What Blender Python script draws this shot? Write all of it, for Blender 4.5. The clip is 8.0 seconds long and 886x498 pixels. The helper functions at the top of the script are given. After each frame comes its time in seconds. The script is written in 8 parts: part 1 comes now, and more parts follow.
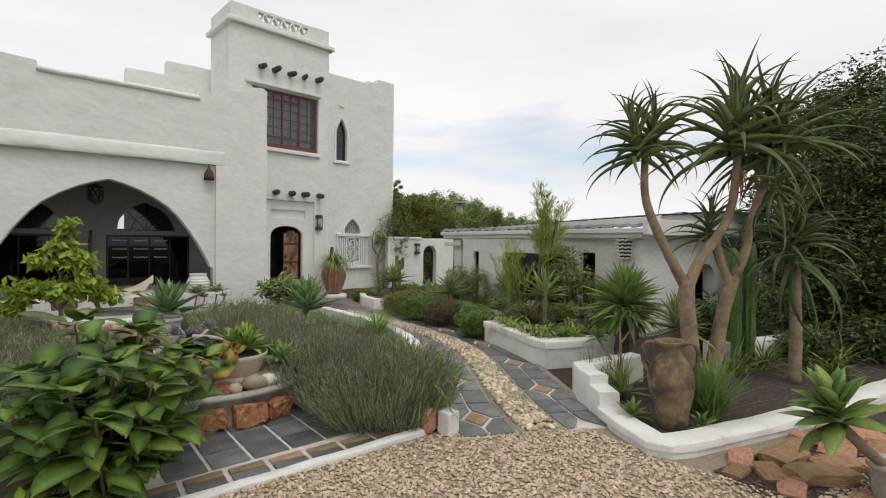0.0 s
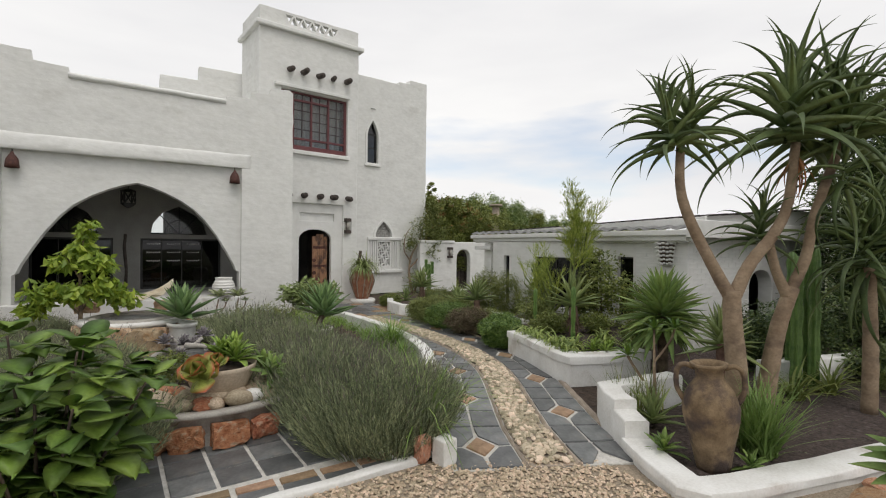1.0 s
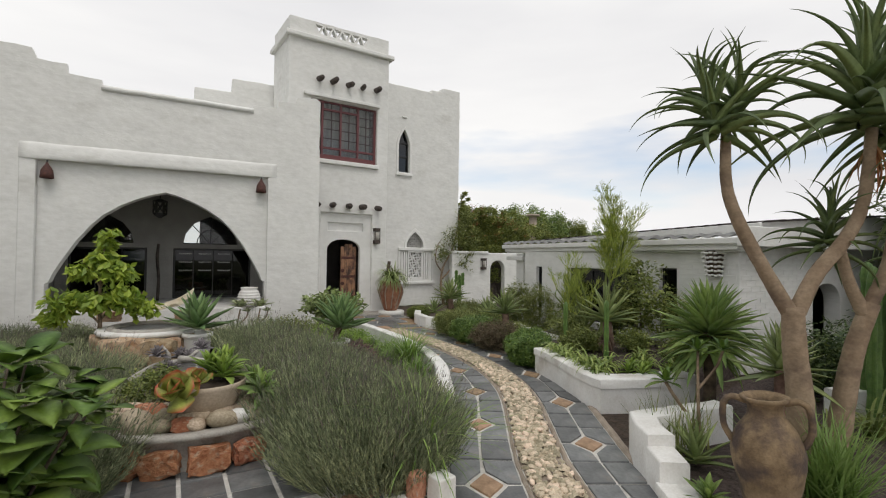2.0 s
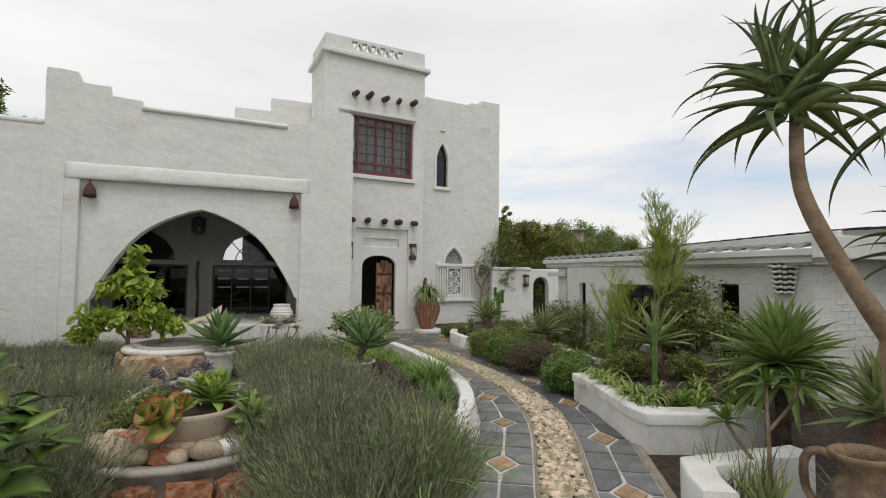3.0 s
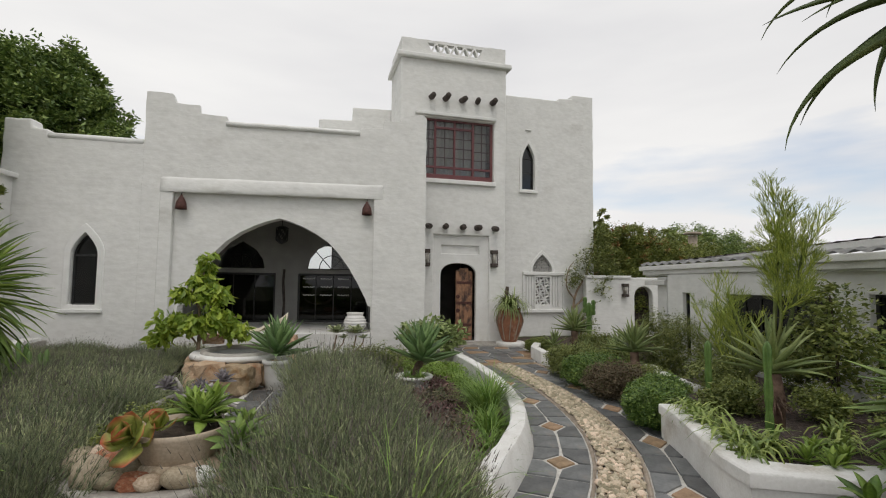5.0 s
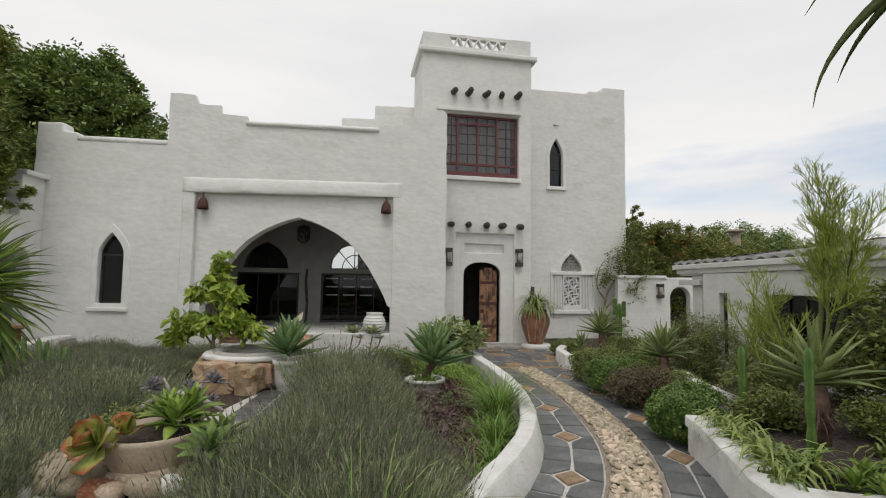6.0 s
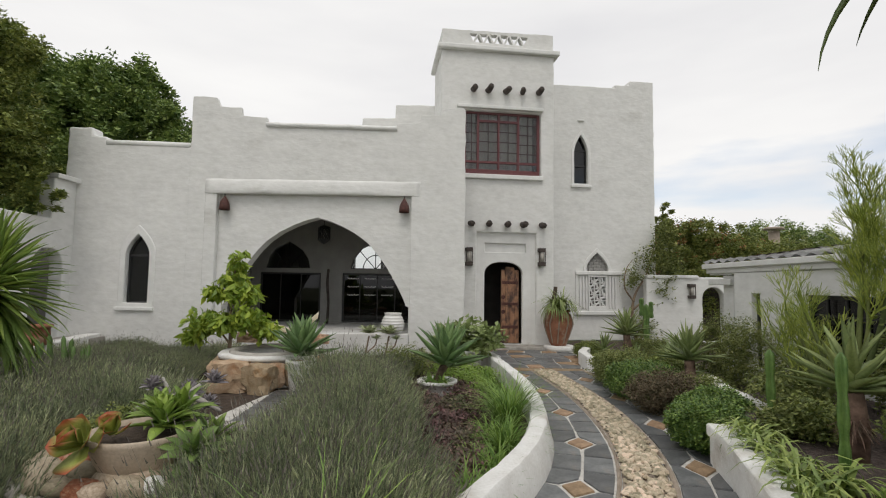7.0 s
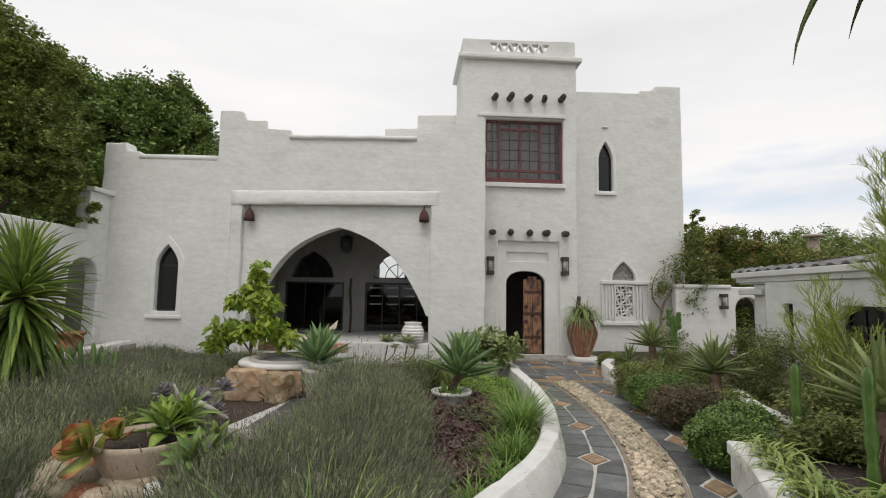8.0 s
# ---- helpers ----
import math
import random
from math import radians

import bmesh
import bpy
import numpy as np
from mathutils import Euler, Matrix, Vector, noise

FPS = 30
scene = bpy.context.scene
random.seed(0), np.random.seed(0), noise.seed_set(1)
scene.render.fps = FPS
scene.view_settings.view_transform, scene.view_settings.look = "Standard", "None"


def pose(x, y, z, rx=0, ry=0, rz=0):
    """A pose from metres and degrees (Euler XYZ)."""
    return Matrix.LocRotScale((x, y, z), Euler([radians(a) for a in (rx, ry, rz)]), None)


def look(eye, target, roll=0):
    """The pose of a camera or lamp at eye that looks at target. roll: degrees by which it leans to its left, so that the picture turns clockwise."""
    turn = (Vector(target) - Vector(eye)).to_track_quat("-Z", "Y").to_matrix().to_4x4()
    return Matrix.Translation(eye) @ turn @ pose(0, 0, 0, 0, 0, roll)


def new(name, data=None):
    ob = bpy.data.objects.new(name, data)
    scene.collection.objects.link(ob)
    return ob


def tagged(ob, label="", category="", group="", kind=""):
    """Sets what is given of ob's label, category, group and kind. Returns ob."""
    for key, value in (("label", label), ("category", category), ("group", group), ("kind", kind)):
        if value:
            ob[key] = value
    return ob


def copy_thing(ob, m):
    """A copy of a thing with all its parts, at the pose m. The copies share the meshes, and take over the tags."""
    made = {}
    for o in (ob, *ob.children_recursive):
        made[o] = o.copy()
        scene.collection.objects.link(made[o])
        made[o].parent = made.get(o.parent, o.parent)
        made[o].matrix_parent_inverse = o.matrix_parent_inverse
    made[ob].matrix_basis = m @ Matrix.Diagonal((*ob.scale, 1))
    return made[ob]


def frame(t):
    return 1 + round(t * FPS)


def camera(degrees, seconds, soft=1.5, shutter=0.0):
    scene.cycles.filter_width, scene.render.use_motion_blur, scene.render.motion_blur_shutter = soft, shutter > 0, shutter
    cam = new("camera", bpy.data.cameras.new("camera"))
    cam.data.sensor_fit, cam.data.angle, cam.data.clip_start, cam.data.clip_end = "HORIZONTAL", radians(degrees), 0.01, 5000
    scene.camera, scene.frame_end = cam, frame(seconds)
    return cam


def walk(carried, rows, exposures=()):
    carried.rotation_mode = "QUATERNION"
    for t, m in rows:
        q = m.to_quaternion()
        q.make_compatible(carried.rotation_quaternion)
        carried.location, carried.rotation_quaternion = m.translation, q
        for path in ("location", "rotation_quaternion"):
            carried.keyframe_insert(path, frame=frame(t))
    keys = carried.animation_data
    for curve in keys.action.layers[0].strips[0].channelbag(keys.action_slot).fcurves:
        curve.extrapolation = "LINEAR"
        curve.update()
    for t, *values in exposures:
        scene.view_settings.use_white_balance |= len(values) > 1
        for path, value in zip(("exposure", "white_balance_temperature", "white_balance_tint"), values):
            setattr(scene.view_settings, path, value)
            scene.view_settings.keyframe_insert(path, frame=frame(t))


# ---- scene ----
cam = camera(85.3, 8.0, 1.1)
PATH = [
    (0, (1.415, 0.87, 1.676), (2.612, 2.473, 1.648), 0.6),
    (0.5, (1.729, 0.95, 1.691), (2.851, 2.606, 1.663), 0.5),
    (1, (2.028, 1.073, 1.674), (3.074, 2.778, 1.66), 0.6),
    (2.5, (2.775, 1.507, 1.62), (3.584, 3.335, 1.686), 0.7),
    (3, (3.018, 1.685, 1.606), (3.728, 3.551, 1.71), 0.6),
    (3.5, (3.268, 1.819, 1.587), (3.873, 3.721, 1.718), 0.6),
    (4, (3.491, 1.965, 1.577), (3.985, 3.898, 1.718), 0.7),
    (4.5, (3.669, 2.101, 1.576), (4.055, 4.058, 1.717), 0.7),
    (6, (4.21, 2.517, 1.547), (4.351, 4.507, 1.69), 0.8),
    (6.5, (4.327, 2.618, 1.537), (4.421, 4.611, 1.68), 0.8),
    (7, (4.461, 2.669, 1.534), (4.477, 4.664, 1.678), 0.8),
    (7.5, (4.575, 2.688, 1.531), (4.521, 4.682, 1.684), 0.8),
    (8, (4.659, 2.71, 1.535), (4.553, 4.699, 1.716), 0.9),
]
walk(cam, [(t, look(eye, target, roll)) for t, eye, target, roll in PATH], [(0.0, 0.04, 6760, 11), (1.0, 0.02, 6760, 11), (3.0, -0.03, 6760, 11), (4.0, -0.11, 6760, 11), (6.0, -0.09, 6760, 11), (7.0, -0.03, 6760, 11), (8.0, 0.0, 6760, 11)])

# ---- world, sun ----
world = bpy.data.worlds.new("overcast")
scene.world = world
world.use_nodes = True
wn, wl = world.node_tree.nodes, world.node_tree.links
wn.clear()
w_out = wn.new("ShaderNodeOutputWorld")
w_bg = wn.new("ShaderNodeBackground")
w_sky = wn.new("ShaderNodeTexSky")
w_sky.sky_type, w_sky.sun_disc = "NISHITA", False
w_sky.sun_elevation, w_sky.sun_rotation = radians(60), radians(187)
w_scale = wn.new("ShaderNodeMix")
w_scale.data_type, w_scale.blend_type = "RGBA", "MULTIPLY"
w_scale.inputs[0].default_value = 1.0
w_scale.inputs[7].default_value = (0.16, 0.16, 0.16, 1)
w_co = wn.new("ShaderNodeTexCoord")
w_map = wn.new("ShaderNodeMapping")
w_map.inputs["Scale"].default_value = (1.0, 1.0, 4.5)
w_noise = wn.new("ShaderNodeTexNoise")
w_noise.inputs["Scale"].default_value, w_noise.inputs["Detail"].default_value = 1.9, 6.0
w_ramp = wn.new("ShaderNodeValToRGB")
w_ramp.color_ramp.elements[0].position, w_ramp.color_ramp.elements[1].position = 0.27, 0.56
w_shade = wn.new("ShaderNodeTexNoise")
w_shade.inputs["Scale"].default_value, w_shade.inputs["Detail"].default_value = 1.3, 5.0
w_cloud = wn.new("ShaderNodeValToRGB")
w_cloud.color_ramp.elements[0].position, w_cloud.color_ramp.elements[1].position = 0.3, 0.7
w_cloud.color_ramp.elements[0].color, w_cloud.color_ramp.elements[1].color = (0.78, 0.80, 0.84, 1), (0.965, 0.985, 1.0, 1)
w_mix = wn.new("ShaderNodeMix")
w_mix.data_type = "RGBA"
wl.new(w_co.outputs["Generated"], w_map.inputs[0])
wl.new(w_map.outputs[0], w_noise.inputs[0])
wl.new(w_map.outputs[0], w_shade.inputs[0])
w_sep = wn.new("ShaderNodeSeparateXYZ")
w_band = wn.new("ShaderNodeValToRGB")
for e_pos, e_val in ((0.11, 0.16), (0.17, 0.0), (0.22, 0.05), (0.34, 0.42)):
    e_new = w_band.color_ramp.elements.new(e_pos)
    e_new.color = (e_val, e_val, e_val, 1)
w_band.color_ramp.elements[0].color, w_band.color_ramp.elements[-1].color = (0.3, 0.3, 0.3, 1), (0.5, 0.5, 0.5, 1)
w_add = wn.new("ShaderNodeMath")
wl.new(w_co.outputs["Generated"], w_sep.inputs[0])
wl.new(w_sep.outputs[2], w_band.inputs[0])
wl.new(w_band.outputs[0], w_add.inputs[0])
wl.new(w_noise.outputs[0], w_add.inputs[1])
wl.new(w_add.outputs[0], w_ramp.inputs[0])
wl.new(w_shade.outputs[0], w_cloud.inputs[0])
wl.new(w_sky.outputs[0], w_scale.inputs[6])
wl.new(w_ramp.outputs[0], w_mix.inputs[0])
wl.new(w_scale.outputs[2], w_mix.inputs[6])
wl.new(w_cloud.outputs[0], w_mix.inputs[7])
wl.new(w_mix.outputs[2], w_bg.inputs[0])
w_bg.inputs[1].default_value = 1.0
wl.new(w_bg.outputs[0], w_out.inputs[0])

sun = new("sun", bpy.data.lights.new("sun", "SUN"))
sun.data.energy, sun.data.angle, sun.data.color = 0.9, radians(25), (1.0, 0.97, 0.93)
sun.matrix_world = look((-1.5, -12, 21), (0, 0, 0))

# ---- helpers of this scene ----
rnd = random.Random(7)


def link(nt, a, b):
    nt.links.new(a, b)


def material(name, c1, c2, scale=6.0, rough=0.85, bump=0.3, fine=60.0, stretch=(1, 1, 1), vary=0.0, metal=0.0, island=0.0, c3=None, spots=0.62, dist=0.01, thin=0.0):
    """Two-tone surface: broad blotches, fine grain, relief; vary: spread from object to object, island: from piece to piece."""
    m = bpy.data.materials.new(name)
    m.use_nodes = True
    nt = m.node_tree
    n = nt.nodes
    b = n["Principled BSDF"]
    co = n.new("ShaderNodeTexCoord")
    mp = n.new("ShaderNodeMapping")
    mp.inputs["Scale"].default_value = stretch
    link(nt, co.outputs["Object"], mp.inputs[0])
    na = n.new("ShaderNodeTexNoise")
    na.inputs["Scale"].default_value, na.inputs["Detail"].default_value = scale, 5.0
    nf = n.new("ShaderNodeTexNoise")
    nf.inputs["Scale"].default_value, nf.inputs["Detail"].default_value = fine, 4.0
    link(nt, mp.outputs[0], na.inputs[0])
    link(nt, mp.outputs[0], nf.inputs[0])
    r = n.new("ShaderNodeValToRGB")
    r.color_ramp.elements[0].position, r.color_ramp.elements[1].position = 0.32, 0.68
    r.color_ramp.elements[0].color, r.color_ramp.elements[1].color = (*c1, 1), (*c2, 1)
    link(nt, na.outputs[0], r.inputs[0])
    colour = r.outputs[0]
    if c3:
        sp = n.new("ShaderNodeTexNoise")
        sp.inputs["Scale"].default_value, sp.inputs["Detail"].default_value = scale * 0.6, 6.0
        link(nt, mp.outputs[0], sp.inputs[0])
        sr = n.new("ShaderNodeValToRGB")
        sr.color_ramp.elements[0].position, sr.color_ramp.elements[1].position = spots - 0.06, spots + 0.08
        link(nt, sp.outputs[0], sr.inputs[0])
        mx = n.new("ShaderNodeMix")
        mx.data_type = "RGBA"
        link(nt, sr.outputs[0], mx.inputs[0])
        link(nt, colour, mx.inputs[6])
        mx.inputs[7].default_value = (*c3, 1)
        colour = mx.outputs[2]
    grain = n.new("ShaderNodeMix")
    grain.data_type, grain.blend_type = "RGBA", "OVERLAY"
    grain.inputs[0].default_value = 0.35
    link(nt, colour, grain.inputs[6])
    link(nt, nf.outputs[0], grain.inputs[7])
    colour = grain.outputs[2]
    for amount, source in ((vary, "ob"), (island, "is")):
        if amount:
            hs = n.new("ShaderNodeHueSaturation")
            src = n.new("ShaderNodeObjectInfo").outputs["Random"] if source == "ob" else n.new("ShaderNodeNewGeometry").outputs["Random Per Island"]
            mr = n.new("ShaderNodeMapRange")
            mr.inputs[3].default_value, mr.inputs[4].default_value = 1 - amount, 1 + amount
            link(nt, src, mr.inputs[0])
            link(nt, mr.outputs[0], hs.inputs["Value"])
            mh = n.new("ShaderNodeMapRange")
            mh.inputs[3].default_value, mh.inputs[4].default_value = 0.5 + amount * 0.05, 0.5 - amount * 0.05
            link(nt, src, mh.inputs[0])
            link(nt, mh.outputs[0], hs.inputs["Hue"])
            link(nt, colour, hs.inputs["Color"])
            colour = hs.outputs[0]
    link(nt, colour, b.inputs["Base Color"])
    b.inputs["Roughness"].default_value, b.inputs["Metallic"].default_value = rough, metal
    if bump:
        add = n.new("ShaderNodeMath")
        add.operation = "MULTIPLY_ADD"
        link(nt, nf.outputs[0], add.inputs[0])
        add.inputs[1].default_value = 0.35
        link(nt, na.outputs[0], add.inputs[2])
        bp = n.new("ShaderNodeBump")
        bp.inputs["Strength"].default_value, bp.inputs["Distance"].default_value = bump, dist
        link(nt, add.outputs[0], bp.inputs["Height"])
        link(nt, bp.outputs[0], b.inputs["Normal"])
    if thin:
        tr = n.new("ShaderNodeBsdfTranslucent")
        link(nt, colour, tr.inputs[0])
        ms = n.new("ShaderNodeMixShader")
        ms.inputs[0].default_value = thin
        link(nt, b.outputs[0], ms.inputs[1])
        link(nt, tr.outputs[0], ms.inputs[2])
        link(nt, ms.outputs[0], n["Material Output"].inputs[0])
    return m


def glass_material(name, tint, rough=0.02):
    m = bpy.data.materials.new(name)
    m.use_nodes = True
    nt = m.node_tree
    n = nt.nodes
    gl = n.new("ShaderNodeBsdfGlossy")
    gl.inputs["Roughness"].default_value = rough
    tp = n.new("ShaderNodeBsdfTransparent")
    tp.inputs[0].default_value = (*tint, 1)
    fr = n.new("ShaderNodeFresnel")
    fr.inputs[0].default_value = 1.5
    mx = n.new("ShaderNodeMixShader")
    link(nt, fr.outputs[0], mx.inputs[0])
    link(nt, tp.outputs[0], mx.inputs[1])
    link(nt, gl.outputs[0], mx.inputs[2])
    link(nt, mx.outputs[0], n["Material Output"].inputs[0])
    return m


M_PLASTER = material("white_lime_plaster", (0.69, 0.69, 0.667), (0.755, 0.755, 0.73), 1.7, 0.9, 0.42, 6, (1, 1, 1.9), c3=(0.625, 0.62, 0.59), spots=0.68, dist=0.045)
M_TRIM = material("white_painted_trim", (0.7, 0.7, 0.678), (0.77, 0.77, 0.75), 5, 0.8, 0.3, 60, c3=(0.66, 0.65, 0.62), spots=0.68, dist=0.01)
M_CURB = material("whitewashed_masonry", (0.64, 0.63, 0.6), (0.76, 0.76, 0.74), 4, 0.9, 0.5, 50, c3=(0.52, 0.49, 0.44), spots=0.64, dist=0.015)
# porch plaster: white walls, with their shade put into this grey
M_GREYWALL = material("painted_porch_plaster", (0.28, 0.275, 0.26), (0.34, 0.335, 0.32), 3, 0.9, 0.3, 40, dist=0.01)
# interior plaster: the dimness of the rooms is put into this dark colour
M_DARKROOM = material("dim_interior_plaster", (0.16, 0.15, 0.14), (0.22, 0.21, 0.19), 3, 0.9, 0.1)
M_REDPAINT = material("oxblood_painted_steel", (0.105, 0.026, 0.029), (0.155, 0.042, 0.042), 14, 0.5, 0.15)
M_BLACK = material("black_painted_iron", (0.012, 0.012, 0.013), (0.03, 0.03, 0.03), 20, 0.5, 0.2)
M_RUST = material("rusted_iron", (0.055, 0.022, 0.018), (0.11, 0.04, 0.03), 22, 0.75, 0.4, c3=(0.03, 0.02, 0.02))
M_BEAM = material("weathered_timber", (0.035, 0.028, 0.024), (0.09, 0.07, 0.06), 18, 0.85, 0.6, 70, c3=(0.015, 0.012, 0.011), dist=0.01)
M_DOOR = material("worn_brown_door_wood", (0.20, 0.10, 0.055), (0.36, 0.20, 0.11), 5, 0.6, 0.4, 60, (2.2, 2.2, 1.2), c3=(0.06, 0.034, 0.026), spots=0.52, vary=0.12)
M_LEAD = material("dull_brown_glazing_bar", (0.05, 0.028, 0.028), (0.085, 0.05, 0.048), 14, 0.5, 0.1)
# grey of the sheet that stands for reflections in the tower window
M_PANEGREY = material("grey_net_curtain", (0.50, 0.48, 0.46), (0.63, 0.61, 0.585), 9, 0.9, 0.2)
M_GLASS = glass_material("window_glass", (0.85, 0.87, 0.86))
M_DGLASS = glass_material("dark_tinted_glass", (0.10, 0.11, 0.11))
M_SLATE = material("grey_slate", (0.085, 0.09, 0.094), (0.165, 0.17, 0.17), 5, 0.38, 0.45, 45, vary=0.32, c3=(0.17, 0.14, 0.11), spots=0.68, dist=0.008)
M_DIAM = material("ochre_sandstone_tile", (0.23, 0.15, 0.088), (0.37, 0.25, 0.155), 9, 0.75, 0.4, 60, vary=0.3, dist=0.006)
M_GROUT = material("pale_grout", (0.47, 0.455, 0.42), (0.64, 0.62, 0.58), 14, 0.95, 0.5, 80)
M_EDGE = material("buff_concrete_edging", (0.27, 0.22, 0.17), (0.38, 0.32, 0.26), 9, 0.9, 0.4, 70)
M_GRAVEL = material("buff_gravel_bed", (0.26, 0.21, 0.15), (0.41, 0.34, 0.26), 60, 0.95, 0.9, 150, dist=0.02)
M_STONES = material("buff_gravel_stones", (0.41, 0.315, 0.215), (0.63, 0.515, 0.385), 22, 0.85, 0.3, 120, island=0.32)
M_PEBBLE = material("river_pebbles", (0.42, 0.345, 0.24), (0.63, 0.54, 0.41), 12, 0.75, 0.3, 90, vary=0.22, island=0.35)
M_SOIL = material("dark_garden_soil", (0.035, 0.024, 0.017), (0.085, 0.06, 0.043), 14, 1.0, 1.0, 60, dist=0.03)
M_REDSOIL = material("grey_brown_bark_mulch", (0.036, 0.026, 0.023), (0.105, 0.078, 0.068), 26, 1.0, 1.0, 90, c3=(0.15, 0.125, 0.115), spots=0.66, dist=0.04)
M_GRASSLAND = material("dry_green_ground", (0.06, 0.075, 0.035), (0.12, 0.115, 0.06), 3, 1.0, 0.8, 40, dist=0.05)
M_REDROCK = material("orange_red_sandstone", (0.26, 0.085, 0.035), (0.42, 0.2, 0.1), 5, 0.85, 0.8, 30, vary=0.3, c3=(0.40, 0.28, 0.19), spots=0.6, dist=0.03)
M_RIVER = material("tan_river_stone", (0.33, 0.26, 0.18), (0.5, 0.42, 0.31), 6, 0.7, 0.4, 50, vary=0.35, dist=0.01)
M_SLAB = material("sandstone_slab", (0.34, 0.155, 0.075), (0.49, 0.30, 0.18), 5, 0.85, 0.7, 40, vary=0.35, c3=(0.33, 0.29, 0.25), spots=0.63, dist=0.02)
M_CONC = material("aged_cast_concrete", (0.30, 0.28, 0.25), (0.44, 0.42, 0.38), 8, 0.9, 0.5, 70, c3=(0.20, 0.19, 0.16))
M_BOWL = material("tan_glazed_earthenware", (0.4, 0.32, 0.235), (0.48, 0.4, 0.31), 4, 0.6, 0.15, 50)
M_URN = material("lichened_brown_clay", (0.115, 0.078, 0.043), (0.25, 0.178, 0.105), 9, 0.92, 0.8, 70, c3=(0.07, 0.05, 0.042), spots=0.53, dist=0.014)
M_TERRA = material("terracotta", (0.22, 0.085, 0.045), (0.33, 0.15, 0.085), 8, 0.85, 0.4, 60, c3=(0.40, 0.29, 0.21), spots=0.62)
M_WHITEPOT = material("white_glazed_pot", (0.66, 0.65, 0.62), (0.77, 0.765, 0.74), 5, 0.6, 0.2, 60, c3=(0.5, 0.47, 0.42), spots=0.68)
M_SHELL = material("clam_shell", (0.74, 0.66, 0.5), (0.86, 0.8, 0.68), 6, 0.6, 0.5, 40)
M_ROOF = material("dark_roof_tile", (0.055, 0.045, 0.045), (0.12, 0.095, 0.09), 8, 0.85, 0.5, 50, vary=0.2)
M_GREYROOF = material("grey_fibre_cement_sheet", (0.28, 0.285, 0.28), (0.42, 0.42, 0.41), 5, 0.85, 0.4, 60)
M_TRUNK = material("pale_grey_brown_bark", (0.18, 0.125, 0.08), (0.31, 0.235, 0.16), 6, 0.9, 0.8, 40, (1, 1, 1.2), c3=(0.13, 0.09, 0.062), spots=0.58, dist=0.014)
M_BARK = material("dark_bark", (0.06, 0.045, 0.033), (0.13, 0.10, 0.075), 12, 0.95, 0.8, 60, (1, 1, 0.5), dist=0.02)
M_DEAD = material("dry_leaf_skirt", (0.06, 0.036, 0.026), (0.23, 0.155, 0.11), 9, 0.95, 0.4, island=0.3, vary=0.45)
M_LAV = material("lavender_foliage", (0.185, 0.22, 0.12), (0.335, 0.375, 0.215), 3, 0.9, 0, 60, island=0.55, thin=0.14, vary=0.3)
M_LAVFL = material("lavender_spent_spikes", (0.11, 0.10, 0.085), (0.19, 0.17, 0.14), 9, 0.9, 0, island=0.3)
M_ALOE = material("tree_aloe_leaf", (0.085, 0.13, 0.042), (0.14, 0.195, 0.065), 5, 0.5, 0.1, 60, vary=0.25, thin=0.12)
M_AGAVE = material("agave_soft_green", (0.14, 0.235, 0.05), (0.25, 0.36, 0.095), 4, 0.5, 0.1, 50, vary=0.22, thin=0.18)
M_AGAVE2 = material("agave_grey_green", (0.125, 0.215, 0.078), (0.21, 0.33, 0.125), 4, 0.5, 0.1, 50, vary=0.2, thin=0.12)
M_LIME = material("lime_succulent", (0.19, 0.31, 0.05), (0.31, 0.43, 0.085), 5, 0.5, 0.1, 50, vary=0.2, thin=0.2)
M_YUCCA = material("yucca_leaf", (0.16, 0.26, 0.06), (0.27, 0.38, 0.11), 6, 0.55, 0.1, 60, vary=0.25, thin=0.15)
M_STRAP = material("strap_grass", (0.13, 0.24, 0.04), (0.24, 0.36, 0.085), 8, 0.6, 0, island=0.3, thin=0.25)
M_SPIDER = material("pale_spider_aloe", (0.17, 0.25, 0.055), (0.33, 0.40, 0.12), 8, 0.5, 0, island=0.35, thin=0.2)
M_BUSH = material("box_green_leaf", (0.125, 0.165, 0.034), (0.22, 0.26, 0.068), 6, 0.6, 0, island=0.4, thin=0.2)
M_BUSH2 = material("olive_shrub_leaf", (0.125, 0.16, 0.04), (0.235, 0.265, 0.085), 4, 0.7, 0, island=0.45, thin=0.2)
M_BROWNB = material("brownish_heath_leaf", (0.10, 0.075, 0.045), (0.17, 0.14, 0.08), 6, 0.8, 0, island=0.4, thin=0.15)
M_SEDUM = material("burgundy_groundcover", (0.085, 0.045, 0.042), (0.19, 0.115, 0.10), 3, 0.7, 0, island=0.6, thin=0.1, c3=(0.10, 0.11, 0.05), spots=0.6)
M_DTREE = material("dark_tree_leaf", (0.105, 0.175, 0.042), (0.23, 0.31, 0.085), 2, 0.55, 0, island=0.45, thin=0.15)
M_LTREE = material("mid_tree_leaf", (0.12, 0.165, 0.03), (0.24, 0.28, 0.07), 2, 0.6, 0, island=0.45, thin=0.2)
M_FTREE = material("olive_blossom_tree_leaf", (0.12, 0.16, 0.03), (0.25, 0.28, 0.07), 2, 0.6, 0, island=0.45, thin=0.2)
M_PALELEAF = material("pale_aloe_leaf", (0.17, 0.23, 0.075), (0.28, 0.345, 0.13), 4, 0.5, 0.1, 50, vary=0.2, thin=0.12)
M_HEDGE = material("dark_hedge_leaf", (0.042, 0.075, 0.02), (0.105, 0.15, 0.042), 2, 0.55, 0, island=0.55, thin=0.12)
